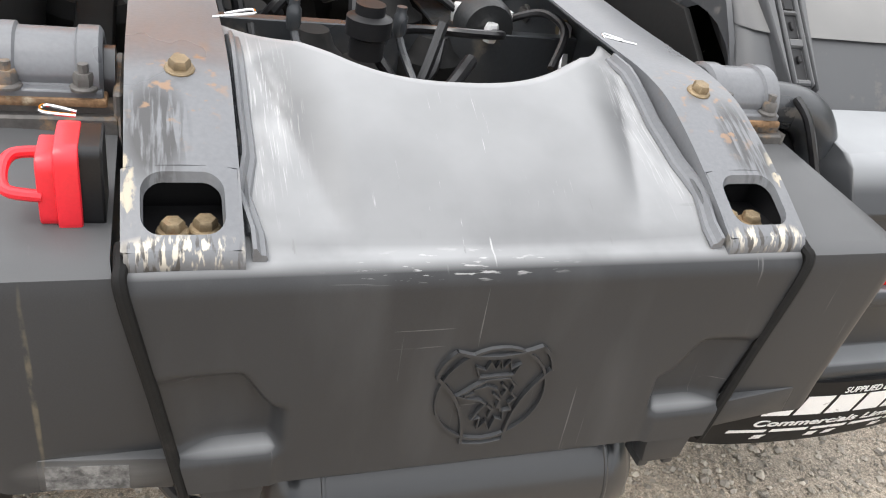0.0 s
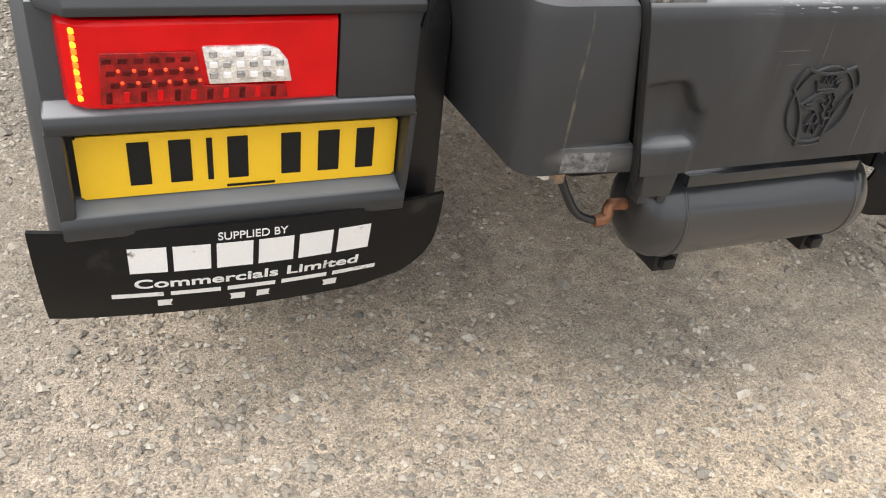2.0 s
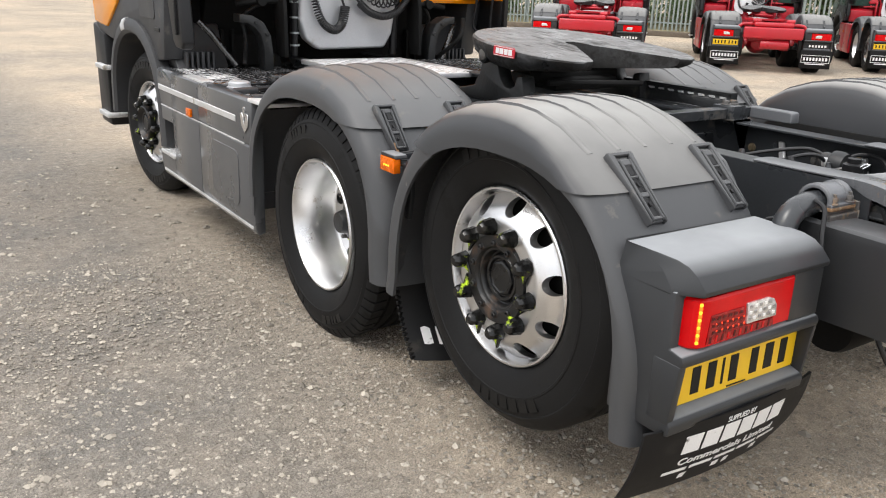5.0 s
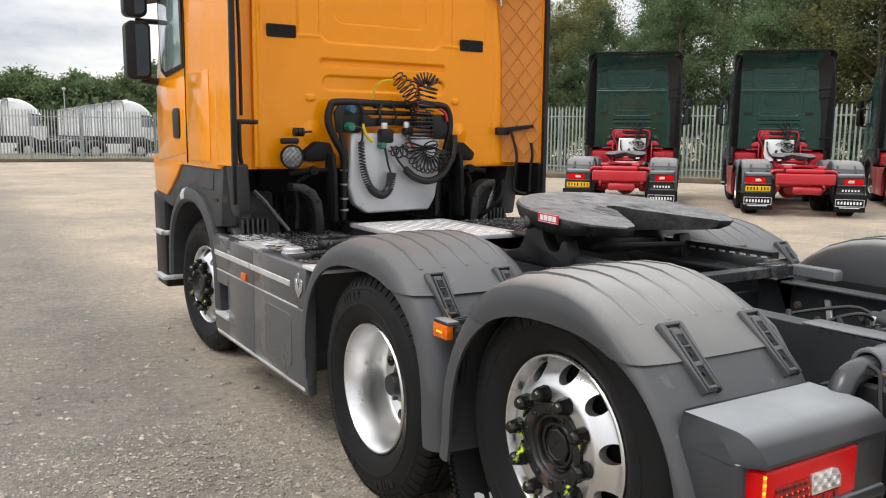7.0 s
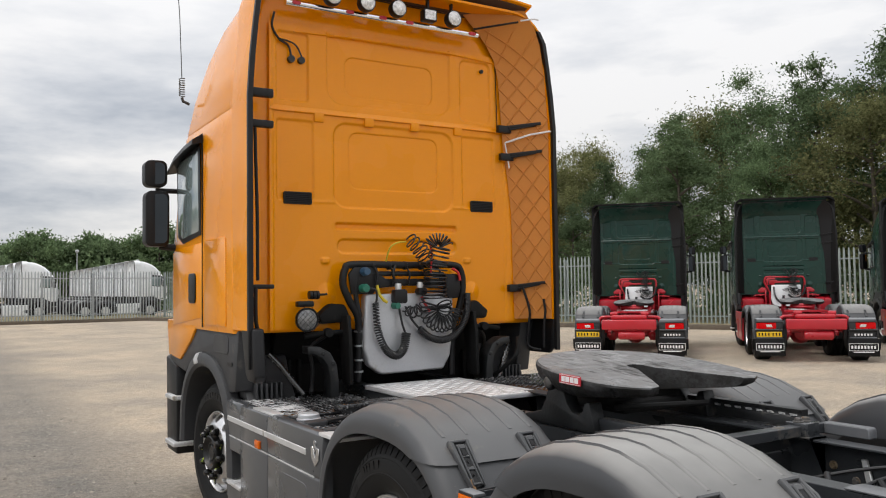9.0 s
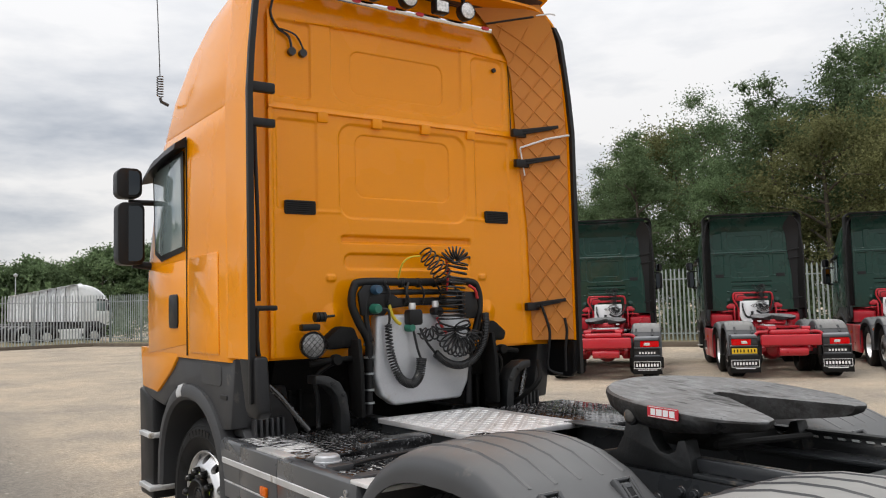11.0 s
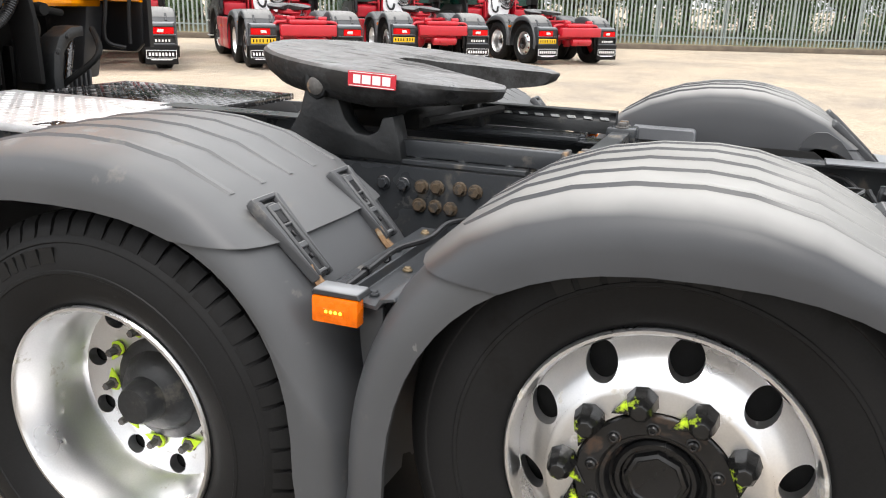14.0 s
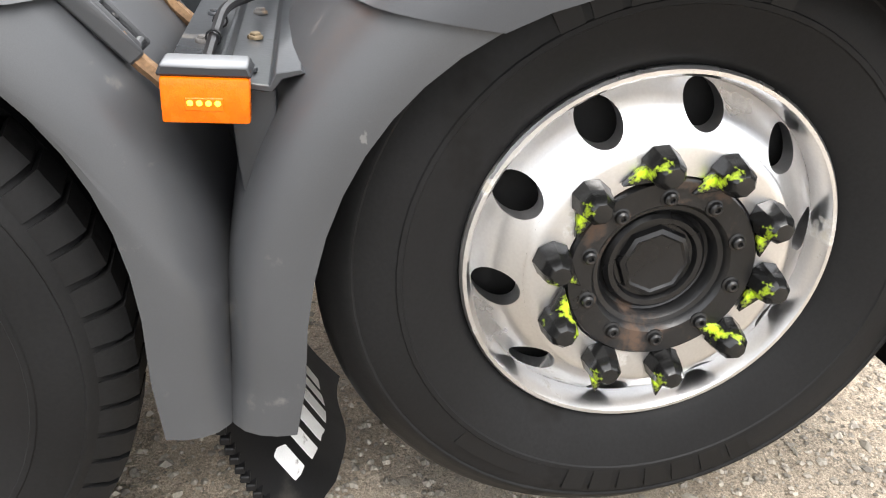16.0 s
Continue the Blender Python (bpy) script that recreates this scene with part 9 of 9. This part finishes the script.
# deep black collar round the rear wall
for s_ in (-1, 1):
    bm = B()
    prism(bm, [(1.035 * s_, 4.278), (1.12 * s_, 4.12), (1.195 * s_, 4.03), (1.222 * s_, 4.03), (1.22 * s_, 4.34), (1.035 * s_, 4.34)], "z", 1.45, 3.84, 0.012)
    part("collar_side", bm, BLACK_MATT, g_root)
bm = B()
rings = []
for k in range(13):
    x = -1.03 + 2.06 * k / 12
    c = 1 - (abs(x) / 1.03) ** 3
    rings.append([(x, 4.282, 3.40 + 0.14 * c), (x, 4.268, 3.47 + 0.13 * c), (x, 4.22, 3.60 + 0.10 * c), (x, 4.14, 3.75 + 0.06 * c), (x, 4.04, 3.93), (x, 4.34, 3.93), (x, 4.34, 3.40)])
loop_strip(bm, rings)
recalc(bm)
part("roof_header", bm, GREEN, g_root)
bm = B()
prism(bm, [(-1.218, 3.80), (-1.19, 3.88), (-1.10, 3.945), (1.10, 3.945), (1.19, 3.88), (1.218, 3.80), (1.17, 3.84), (1.08, 3.905), (-1.08, 3.905), (-1.17, 3.84)], "y", 3.99, 4.36, 0.004)
part("collar_top", bm, BLACK_MATT, g_root)
for s_ in (-1, 1):
    bm = B()
    box(bm, (0.925 * s_ - 0.31, 0.122, 0.13), (0.925 * s_ + 0.31, 0.132, 0.50), 0.004)
    fl2 = part("long_flap", bm, FLAP, g_root, "long black rubber flap with a white-bordered label")
    for x0, x1, z0, z1 in ((-0.285, 0.285, 0.395, 0.404), (-0.285, 0.285, 0.246, 0.255), (-0.285, -0.276, 0.255, 0.395), (0.276, 0.285, 0.255, 0.395)):
        bm = B()
        box(bm, (0.925 * s_ + x0, 0.115, z0), (0.925 * s_ + x1, 0.123, z1), 0)
        part("label_border", bm, WHITE_PRINT, fl2)
    for k in range(8):
        bm = B()
        x = 0.925 * s_ - 0.240 + 0.0625 * k
        box(bm, (x, 0.115, 0.292), (x + 0.036, 0.123, 0.356), 0)
        part("print_block", bm, WHITE_PRINT, fl2)
    bm = B()
    box(bm, (0.925 * s_ - 0.20, 0.115, 0.212), (0.925 * s_ + 0.20, 0.123, 0.230), 0)
    part("print_block", bm, WHITE_PRINT, fl2)
    bm = B()
    if s_ < 0:
        box(bm, (-1.19, 0.150, 0.535), (-0.67, 0.160, 0.65), 0.004)
        pl2 = part("number_plate", bm, YELLOW_PLATE, g_root, "yellow number plate with black bars")
        for k in range(7):
            bm = B()
            x = -1.15 + 0.066 * k + (0.02 if k > 3 else 0)
            box(bm, (x, 0.146, 0.562), (x + 0.026, 0.152, 0.626), 0)
            part("bar", bm, PLATE_BLACK, pl2)
    else:
        for k in range(6):
            x = 0.76 + 0.062 * k
            bm = B()
            box(bm, (x, 0.140, 0.565), (x + 0.034, 0.150, 0.610), 0)
            part("print_block", bm, WHITE_PRINT, g_root)
    bm = B()
    prism(bm, [(4.20, 1.30), (4.6, 1.40), (4.5, 1.0), (4.22, 1.0)], "x", min(0.55 * s_, 1.10 * s_), max(0.55 * s_, 1.10 * s_), 0.03)
    part("red_guard", bm, TRUCK_RED, g_root)
GREEN_AT = [(10.18, 12.56, -48), (12.95, 9.81, -46), (16.1, 8.0, -50), (18.75, 5.25, -42)]
g_root.matrix_basis = pose(*GREEN_AT[0][:2], 0, 0, 0, GREEN_AT[0][2])
for x, y, turn_ in GREEN_AT[1:]:
    copy_thing(g_root, pose(x, y, 0, 0, 0, turn_))

# white tractor units behind the far fence
w_root = thing("white_tractor_unit", "white tractor unit parked behind the palisade fence", "truck", None, "white tractor units behind the fence")
SKIP_W = SKIP | {"rear_wall", "rim", "hub", "hub_cap", "brake_drum", "inner_tyre", "latch", "rib", "hinge_arm", "air_vent", "coiled_hose", "hose_frame", "hose_panel", "lining", "reinforcement", "cross_member", "cross_bar", "mudguard_stay", "bracket",
                 "mudguard_pipe", "air_valve", "tail_lamp_unit", "carrier", "plate_cheek", "blanking_panel", "lamp_lens", "reversing_lens", "mudflap", "pedestal", "pivot", "mounting_plate", "guide_rail", "lock", "shield_fold", "heat_shield",
                 "side_marker", "step_recess", "step", "lamp_carrier", "lamp_back", "side_lamp", "roof_seam", "cab_suspension", "engine_tunnel", "tread_plate", "deflector_skirt", "side_locker", "door_handle", "axle", "differential", "mirror_arm"}
made = repainted(MAIN_PARTS, SKIP_W, {ORANGE: WHITE_PAINT, ORANGE_SOFT: WHITE_PAINT, GREY: GREY_DARK, GREY_PAINT: WHITE_PAINT}, w_root)
for o, c in made.items():
    if o.name.split(".")[0] == "wheel" and abs(o.matrix_basis.translation.y - HUB_R[0]) < 0.1:
        c.matrix_basis = Matrix.Translation((0, 0, -0.15)) @ c.matrix_basis
for o in [c for c in made.values() if c.name.startswith("wheel")]:
    bm = B()
    lathe(bm, [(0.29, 0.0), (0.26, 0.04), (0.20, -0.02), (0.0, -0.03)], "x", 20)
    part("rim", bm, ALU_DULL, o)
w_root.matrix_basis = pose(3.6, 57.5, 0, 0, 0, -82)
for k in range(1, 9):
    copy_thing(w_root, pose(3.6 - 0.05 * k, 57.5 + 3.3 * k, 0, 0, 0, -82))
for k, (x, y) in enumerate(((-3.0, 60.0), (-3.3, 63.6), (-3.6, 67.2), (-12.0, 57.0), (-12.8, 61.0))):
    copy_thing(w_root, pose(x, y, 0, 0, 0, -84))


# ---- palisade fence -----------------------------------------------------------------
def palisade(name, p, q, h, mat_, label, single=(0, 0)):
    """Upright pales with pointed tops on two rails between posts."""
    p, q = Vector((*p, 0)), Vector((*q, 0))
    d = q - p
    L = d.length
    d.normalize()
    n = Vector((d.y, -d.x, 0))
    root = thing(name, label, "fence", None, "", "structure")
    vs, fs = [], []
    pitch = 0.168
    cnt = int(L / pitch)
    rg_ = random.Random(int(L * 10))
    pale_me = bpy.data.meshes.new("pale")
    ring = ((-0.036, 0.0), (-0.013, 0.016), (0.013, 0.016), (0.036, 0.0), (0.013, 0.010), (-0.013, 0.010))
    pv = [(u, v, z) for z in (0.12, h - 0.14) for u, v in ring] + [(-0.022, 0.010, h - 0.03), (0.0, 0.012, h), (0.022, 0.010, h - 0.03), (0.0, 0.006, h - 0.03)]
    pf = [(i, (i + 1) % 6, 6 + (i + 1) % 6, 6 + i) for i in range(6)] + [(6, 7, 12), (7, 13, 12), (7, 8, 13), (8, 14, 13), (8, 9, 14), (9, 10, 15, 14), (10, 11, 15), (11, 6, 12, 15), (12, 13, 15), (13, 14, 15), (5, 4, 3, 2, 1, 0)]
    pale_me.from_pydata(pv, [], pf)
    pale_me.materials.append(mat_)
    for k in range(cnt):
        c = p + d * (pitch * (k + 0.5))
        if single[0] <= k < single[1]:
            o = new("pale", pale_me)
            o.parent = root
            o.matrix_basis = Matrix(((d.x, n.x, 0, c.x), (d.y, n.y, 0, c.y), (0, 0, 1, 0), (0, 0, 0, 1))) @ pose(0, 0, 0, 0, rg_.uniform(-0.25, 0.25), 0)
            continue
        tl = rg_.uniform(-0.012, 0.012)
        b = len(vs)
        for z, off in ((0.12, 0), (h - 0.14, tl)):
            for u, v in ((-0.036, 0.0), (-0.013, 0.016), (0.013, 0.016), (0.036, 0.0)):
                pt = c + d * (u + off) + n * v
                vs.append((pt.x, pt.y, z))
        for u, zz in ((-0.022, h - 0.03), (0.0, h), (0.022, h - 0.03)):
            pt = c + d * (u + tl) + n * 0.008
            vs.append((pt.x, pt.y, zz))
        fs += [(b, b + 1, b + 5, b + 4), (b + 1, b + 2, b + 6, b + 5), (b + 2, b + 3, b + 7, b + 6), (b + 4, b + 5, b + 8), (b + 5, b + 9, b + 8), (b + 5, b + 6, b + 9), (b + 6, b + 10, b + 9), (b + 6, b + 7, b + 10)]
    me_ = bpy.data.meshes.new("pales")
    me_.from_pydata(vs, [], fs)
    me_.materials.append(mat_)
    o = new("pales", me_)
    o.parent = root
    tagged(o, kind="stuff")
    so = o.modifiers.new("thickness", "SOLIDIFY")
    so.thickness = 0.006
    for z in (0.42, h - 0.42):
        bm = B()
        bar(bm, p - n * 0.03 + Vector((0, 0, z)), q - n * 0.03 + Vector((0, 0, z)), 0.05, 0.05, 0.004)
        part("rail", bm, mat_, root)
    k = 0
    while k * 2.75 < L:
        c = p + d * (2.75 * k) - n * 0.09
        bm = B()
        bar(bm, (c.x, c.y, 0.0), (c.x, c.y, h - 0.12), 0.07, 0.10, 0.004, up=tuple(d))
        part("post", bm, mat_, root)
        k += 1
    return root


F0, F1, F2 = (-34.0, 52.0), (8.6, 52.0), (40.5, -14.5)
palisade("fence_north", F0, F1, 3.0, GALV, "galvanised steel palisade fence along the far side of the yard")
palisade("fence_east", F1, F2, 3.0, GALV_GREEN, "weathered steel palisade fence behind the green trucks", (110, 400))
# timber edging and the dry verge before the fences
dF = (Vector((*F2, 0)) - Vector((*F1, 0))).normalized()
nF = Vector((-dF.y, dF.x, 0)) * -1
bm = B()
bar(bm, (-34, 50.0, 0.09), (7.4, 50.0, 0.09), 0.18, 0.20, 0.015)
tagged(part("timber_edging", bm, TIMBER), "weathered timber edging along the verge", "edging", "", "structure")
bm = B()
a_, b_ = Vector((*F1, 0.09)) + nF * 2.0, Vector((*F2, 0.09)) + nF * 2.0
bar(bm, a_, b_, 0.18, 0.20, 0.015)
tagged(part("timber_edging", bm, TIMBER), "weathered timber edging along the verge", "edging", "", "structure")
VERGE = surf("dry_verge", (0.22, 0.185, 0.105), 0.95, var=0.35, scale=1.4, fine=35, bump=0.8, dist=0.04, dirt=(0.10, 0.13, 0.045), dirt_amt=0.10, dirt_scale=2.2)
for nm, A_, B_, nn in (("verge_north", F0, F1, Vector((0, -1, 0))), ("verge_east", F1, F2, nF)):
    bm = B()
    A3, B3 = Vector((*A_, 0)), Vector((*B_, 0))
    m_ = 60
    rows = []
    for k in range(m_ + 1):
        c = A3.lerp(B3, k / m_)
        rows.append([(c.x + nn.x * o, c.y + nn.y * o, z + 0.04 * noise.noise((c.x * 1.7, c.y * 1.7, o))) for o, z in ((1.95, 0.07), (1.2, 0.13), (0.4, 0.14), (-1.0, 0.15), (-6.0, 0.2), (-22.0, 0.2))])
    loop_strip(bm, rows, False, False)
    recalc(bm)
    tagged(part(nm, bm, VERGE), "dry grassy verge along the fence", "verge", "", "structure")


# ---- trees ----------------------------------------------------------------------------
LEAF = [foliage("oak_foliage", (0.150, 0.212, 0.108), 0.4), foliage("autumn_foliage", (0.185, 0.192, 0.088), 0.4), foliage("dark_foliage", (0.128, 0.178, 0.092), 0.4)]
BARK = surf("bark", (0.095, 0.080, 0.062), 0.9, var=0.3, scale=3, fine=30, bump=0.6, dist=0.02, stretch=(2, 2, 0.4))


def leaf_mesh(name, centres, radii, per, size, seed):
    """Leaf sprays: small bent blades scattered in clumps."""
    rg_ = np.random.RandomState(seed)
    C = np.repeat(np.array(centres), per, 0)
    R = np.repeat(np.array(radii), per)
    n = len(C)
    v = rg_.normal(size=(n, 3))
    v /= np.linalg.norm(v, axis=1)[:, None]
    rad = np.abs(rg_.normal(0.45, 0.36, n))
    P = C + v * (R * rad)[:, None] * np.array([1.15, 1.15, 0.9])
    a = rg_.normal(size=(n, 3))
    a /= np.linalg.norm(a, axis=1)[:, None]
    b = np.cross(a, rg_.normal(size=(n, 3)))
    b /= np.linalg.norm(b, axis=1)[:, None]
    s = size * rg_.uniform(0.55, 1.35, n)[:, None]
    nrm = np.cross(a, b)
    V = np.stack([P - a * s, P + a * s * 0.8 + b * s * 0.5, P + a * s * 0.8 - b * s * 0.5 + nrm * s * 0.2], 1).reshape(-1, 3)
    me_ = bpy.data.meshes.new(name)
    F = np.arange(n * 3).reshape(-1, 3)
    me_.from_pydata(V.tolist(), [], F.tolist())
    return me_


def tree(name, h, spread, seed, mat_, leaves=70, clumps=95, low=0.22, label="", size=0.078):
    rg_ = random.Random(seed)
    root = thing(name, label or "leafy broadleaf tree behind the fence", "tree", None, "trees behind the yard")
    bm = B()
    tips = []
    lean = rg_.uniform(-0.04, 0.04) * h
    trunk = [(lean * t * t, 0.02 * h * math.sin(3 * t + seed), h * 0.88 * t) for t in (0, 0.15, 0.3, 0.5, 0.7, 0.85, 1.0)]
    r0 = 0.018 * h
    tube(bm, curve_pts(trunk, 3), [r0 * (1.25 if k == 0 else 1) * (1 - 0.88 * k / 18) for k in range(19)], 9)
    for k in range(16):
        t = low + 0.05 + (0.94 - low) * (k + rg_.random()) / 17
        i = min(int(t * 6), 5)
        b0 = Vector(trunk[i]).lerp(Vector(trunk[i + 1]), t * 6 - i)
        ang = k * 2.4 + rg_.uniform(-0.4, 0.4)
        prof = math.sin(math.pi * min(1, (t - low) / (1 - low) * 0.86 + 0.14)) ** 0.6
        ln = spread * prof * rg_.uniform(0.75, 1.1)
        end = b0 + Vector((math.cos(ang) * ln, math.sin(ang) * ln, ln * rg_.uniform(0.15, 0.55)))
        mid_ = b0.lerp(end, 0.5) + Vector((0, 0, 0.08 * ln))
        tube(bm, curve_pts([b0, mid_, end], 3), [r0 * 0.42 * (1 - 0.8 * q / 6) for q in range(7)], 6)
        tips.append((b0, mid_, end))
    part("trunk", bm, BARK, root)
    cen, rad = [], []
    for k in range(clumps):
        b0, mid_, end = rg_.choice(tips)
        p = mid_.lerp(end, rg_.uniform(-0.2, 1.15)) + Vector((rg_.gauss(0, 0.10), rg_.gauss(0, 0.10), rg_.gauss(0.03, 0.08))) * spread
        cen.append(tuple(p))
        rad.append(rg_.uniform(0.24, 0.42) * spread)
    top = Vector(trunk[-1])
    for k in range(10):
        cen.append(tuple(top + Vector((rg_.gauss(0, 0.16) * spread, rg_.gauss(0, 0.16) * spread, rg_.uniform(-0.12, 0.12) * h))))
        rad.append(rg_.uniform(0.18, 0.32) * spread)
    me_ = leaf_mesh("crown", cen, rad, leaves, size, seed)
    me_.materials.append(mat_)
    c = new("crown", me_)
    c.parent = root
    return root


KINDS = [tree("tree", 13.0, 3.6, 11, LEAF[0], 250, 125, 0.16), tree("tree", 11.0, 3.2, 23, LEAF[2], 250, 125, 0.12), tree("tree", 15.0, 3.8, 31, LEAF[0], 250, 135, 0.18),
         tree("tree", 9.0, 3.0, 47, LEAF[1], 300, 110, 0.08, size=0.058), tree("tree", 12.0, 2.4, 59, LEAF[2], 230, 105, 0.15),
         tree("tree", 9.5, 3.6, 67, LEAF[0], 110, 150, 0.04, "far broadleaf tree beyond the white trucks", 0.20), tree("tree", 8.5, 3.8, 71, LEAF[2], 110, 150, 0.03, "far broadleaf tree beyond the white trucks", 0.20)]
rng = random.Random(77)
spots = []
# wood behind the east fence
LF = (Vector((*F2, 0)) - Vector((*F1, 0))).length
for row, (off, hs) in enumerate(((4.5, 0.72), (9.0, 0.95), (14.5, 1.12))):
    t = 2.0
    while t < LF + 14:
        p = Vector((*F1, 0)) + dF * (t + rng.uniform(-1.2, 1.2)) - nF * (off + rng.uniform(-1.3, 1.3))
        grow = 0.72 + 0.55 * min(1.0, max(0.0, (t - 24) / 24))
        kind_ = rng.randrange(5)
        spots.append((p.x, p.y, hs * grow * rng.uniform(0.88, 1.12) * 12.2 / (13.0, 11.0, 15.0, 9.0, 12.0)[kind_], kind_))
        t += rng.uniform(2.9, 4.2)
# far trees beyond the north fence
for k in range(44):
    x = -64 + k * 2.9 + rng.uniform(-1.0, 1.0)
    spots.append((x, 108 + rng.uniform(-8, 10) - 0.12 * max(0, x) * 3, (0.86 + 0.16 * min(1, max(0, (x + 10) / 40))) * rng.uniform(0.93, 1.07), 5 + k % 2))
used = set()
for x, y, s, k in spots:
    m_ = pose(x, y, 0.0, 0, 0, rng.uniform(0, 360)) @ Matrix.Diagonal((s * rng.uniform(0.95, 1.15), s * rng.uniform(0.95, 1.15), s, 1))
    if k not in used:
        used.add(k)
        KINDS[k].matrix_basis = m_
    else:
        o = copy_thing(KINDS[k], m_)
        o.matrix_basis = m_
# undergrowth below the trees
cen, rad = [], []
t = -2.0
while t < LF + 14:
    for off, z, r in ((1.8, 0.9, 1.0), (3.2, 1.8, 1.3), (5.0, 2.6, 1.6), (7.5, 3.6, 1.9)):
        p = Vector((*F1, 0)) + dF * (t + rng.uniform(-.6, .6)) - nF * (off + rng.uniform(-.5, .5))
        cen.append((p.x, p.y, z * rng.uniform(0.6, 1.25)))
        rad.append(r * rng.uniform(0.7, 1.2))
    t += 1.25
me_ = leaf_mesh("undergrowth", cen, rad, 420, 0.085, 5)
me_.materials.append(LEAF[2])
tagged(new("undergrowth", me_), "dense green undergrowth behind the fence", "undergrowth", "", "stuff")
cen = [(x_, 100 + rng.uniform(-2, 2), rng.uniform(0.8, 5.2)) for x_ in np.arange(-80, 75, 1.1)]
me_ = leaf_mesh("undergrowth", cen, [2.2] * len(cen), 110, 0.35, 6)
me_.materials.append(LEAF[0])
tagged(new("undergrowth", me_), "far hedge under the trees", "undergrowth", "", "stuff")

# lamp posts, cabinet, and the pale shed behind the fence
for (x, y, h, r), lab in (((29.0, 10.77, 10.5, 0.10), "tall grey lamp post behind the fence"), ((8.0, 88.0, 5.8, 0.08), "thin grey post in the far yard"), ((13.6, 87.0, 4.8, 0.08), "grey camera post in the far yard")):
    root = thing("lamp_post", lab, "lamp post", pose(x, y, 0))
    bm = B()
    tube(bm, [(0, 0, 0), (0, 0, h * 0.4), (0, 0, h)], [r, r * 0.8, r * 0.55], 12)
    part("pole", bm, GALV, root)
    bm = B()
    if h > 8:
        box(bm, (-0.15, -0.5, h - 0.05), (0.15, 0.35, h + 0.08), 0.04)
    else:
        lathe(bm, [(0, 0), (0.16, 0.05), (0.20, 0.18), (0.14, 0.3), (0, 0.34)], "z", 14, (0, 0, h - 0.05))
    part("head", bm, GALV, root)
cb = thing("utility_cabinet", "grey steel electrical cabinet with a yellow notice", "cabinet", pose(18.6, 13.7, 0, 0, 0, -60))
bm = B()
box(bm, (-0.45, -0.25, 0.12), (0.45, 0.25, 1.75), 0.02)
part("body", bm, surf("cabinet_grey", (0.16, 0.19, 0.20), 0.5, var=0.08, bump=0.03), cb)
bm = B()
box(bm, (-0.5, -0.3, 0.0), (0.5, 0.3, 0.12), 0.01)
part("plinth", bm, TIMBER, cb)
bm = B()
box(bm, (-0.14, -0.262, 0.95), (0.14, -0.252, 1.5), 0.004)
nt = part("notice", bm, YELLOW_PLATE, cb, "yellow warning notice")
bm = B()
box(bm, (-0.11, -0.270, 1.02), (0.11, -0.260, 1.12), 0.002)
part("print_bar", bm, PLATE_BLACK, nt)
sd = thing("shed", "pale grey flat-roofed shed behind the fence", "shed", pose(17.5, 42.0, 0, 0, 0, -60))
bm = B()
box(bm, (-6, -2, 0), (6, 2, 3.3), 0.05)
part("wall", bm, surf("pale_sheet_cladding", (0.55, 0.57, 0.58), 0.5, var=0.06, scale=1, fine=12, bump=0.05, stretch=(6, 6, 0.2)), sd)
bm = B()
box(bm, (-6.2, -2.2, 3.3), (6.2, 2.2, 3.5), 0.03)
part("roof", bm, GALV, sd)
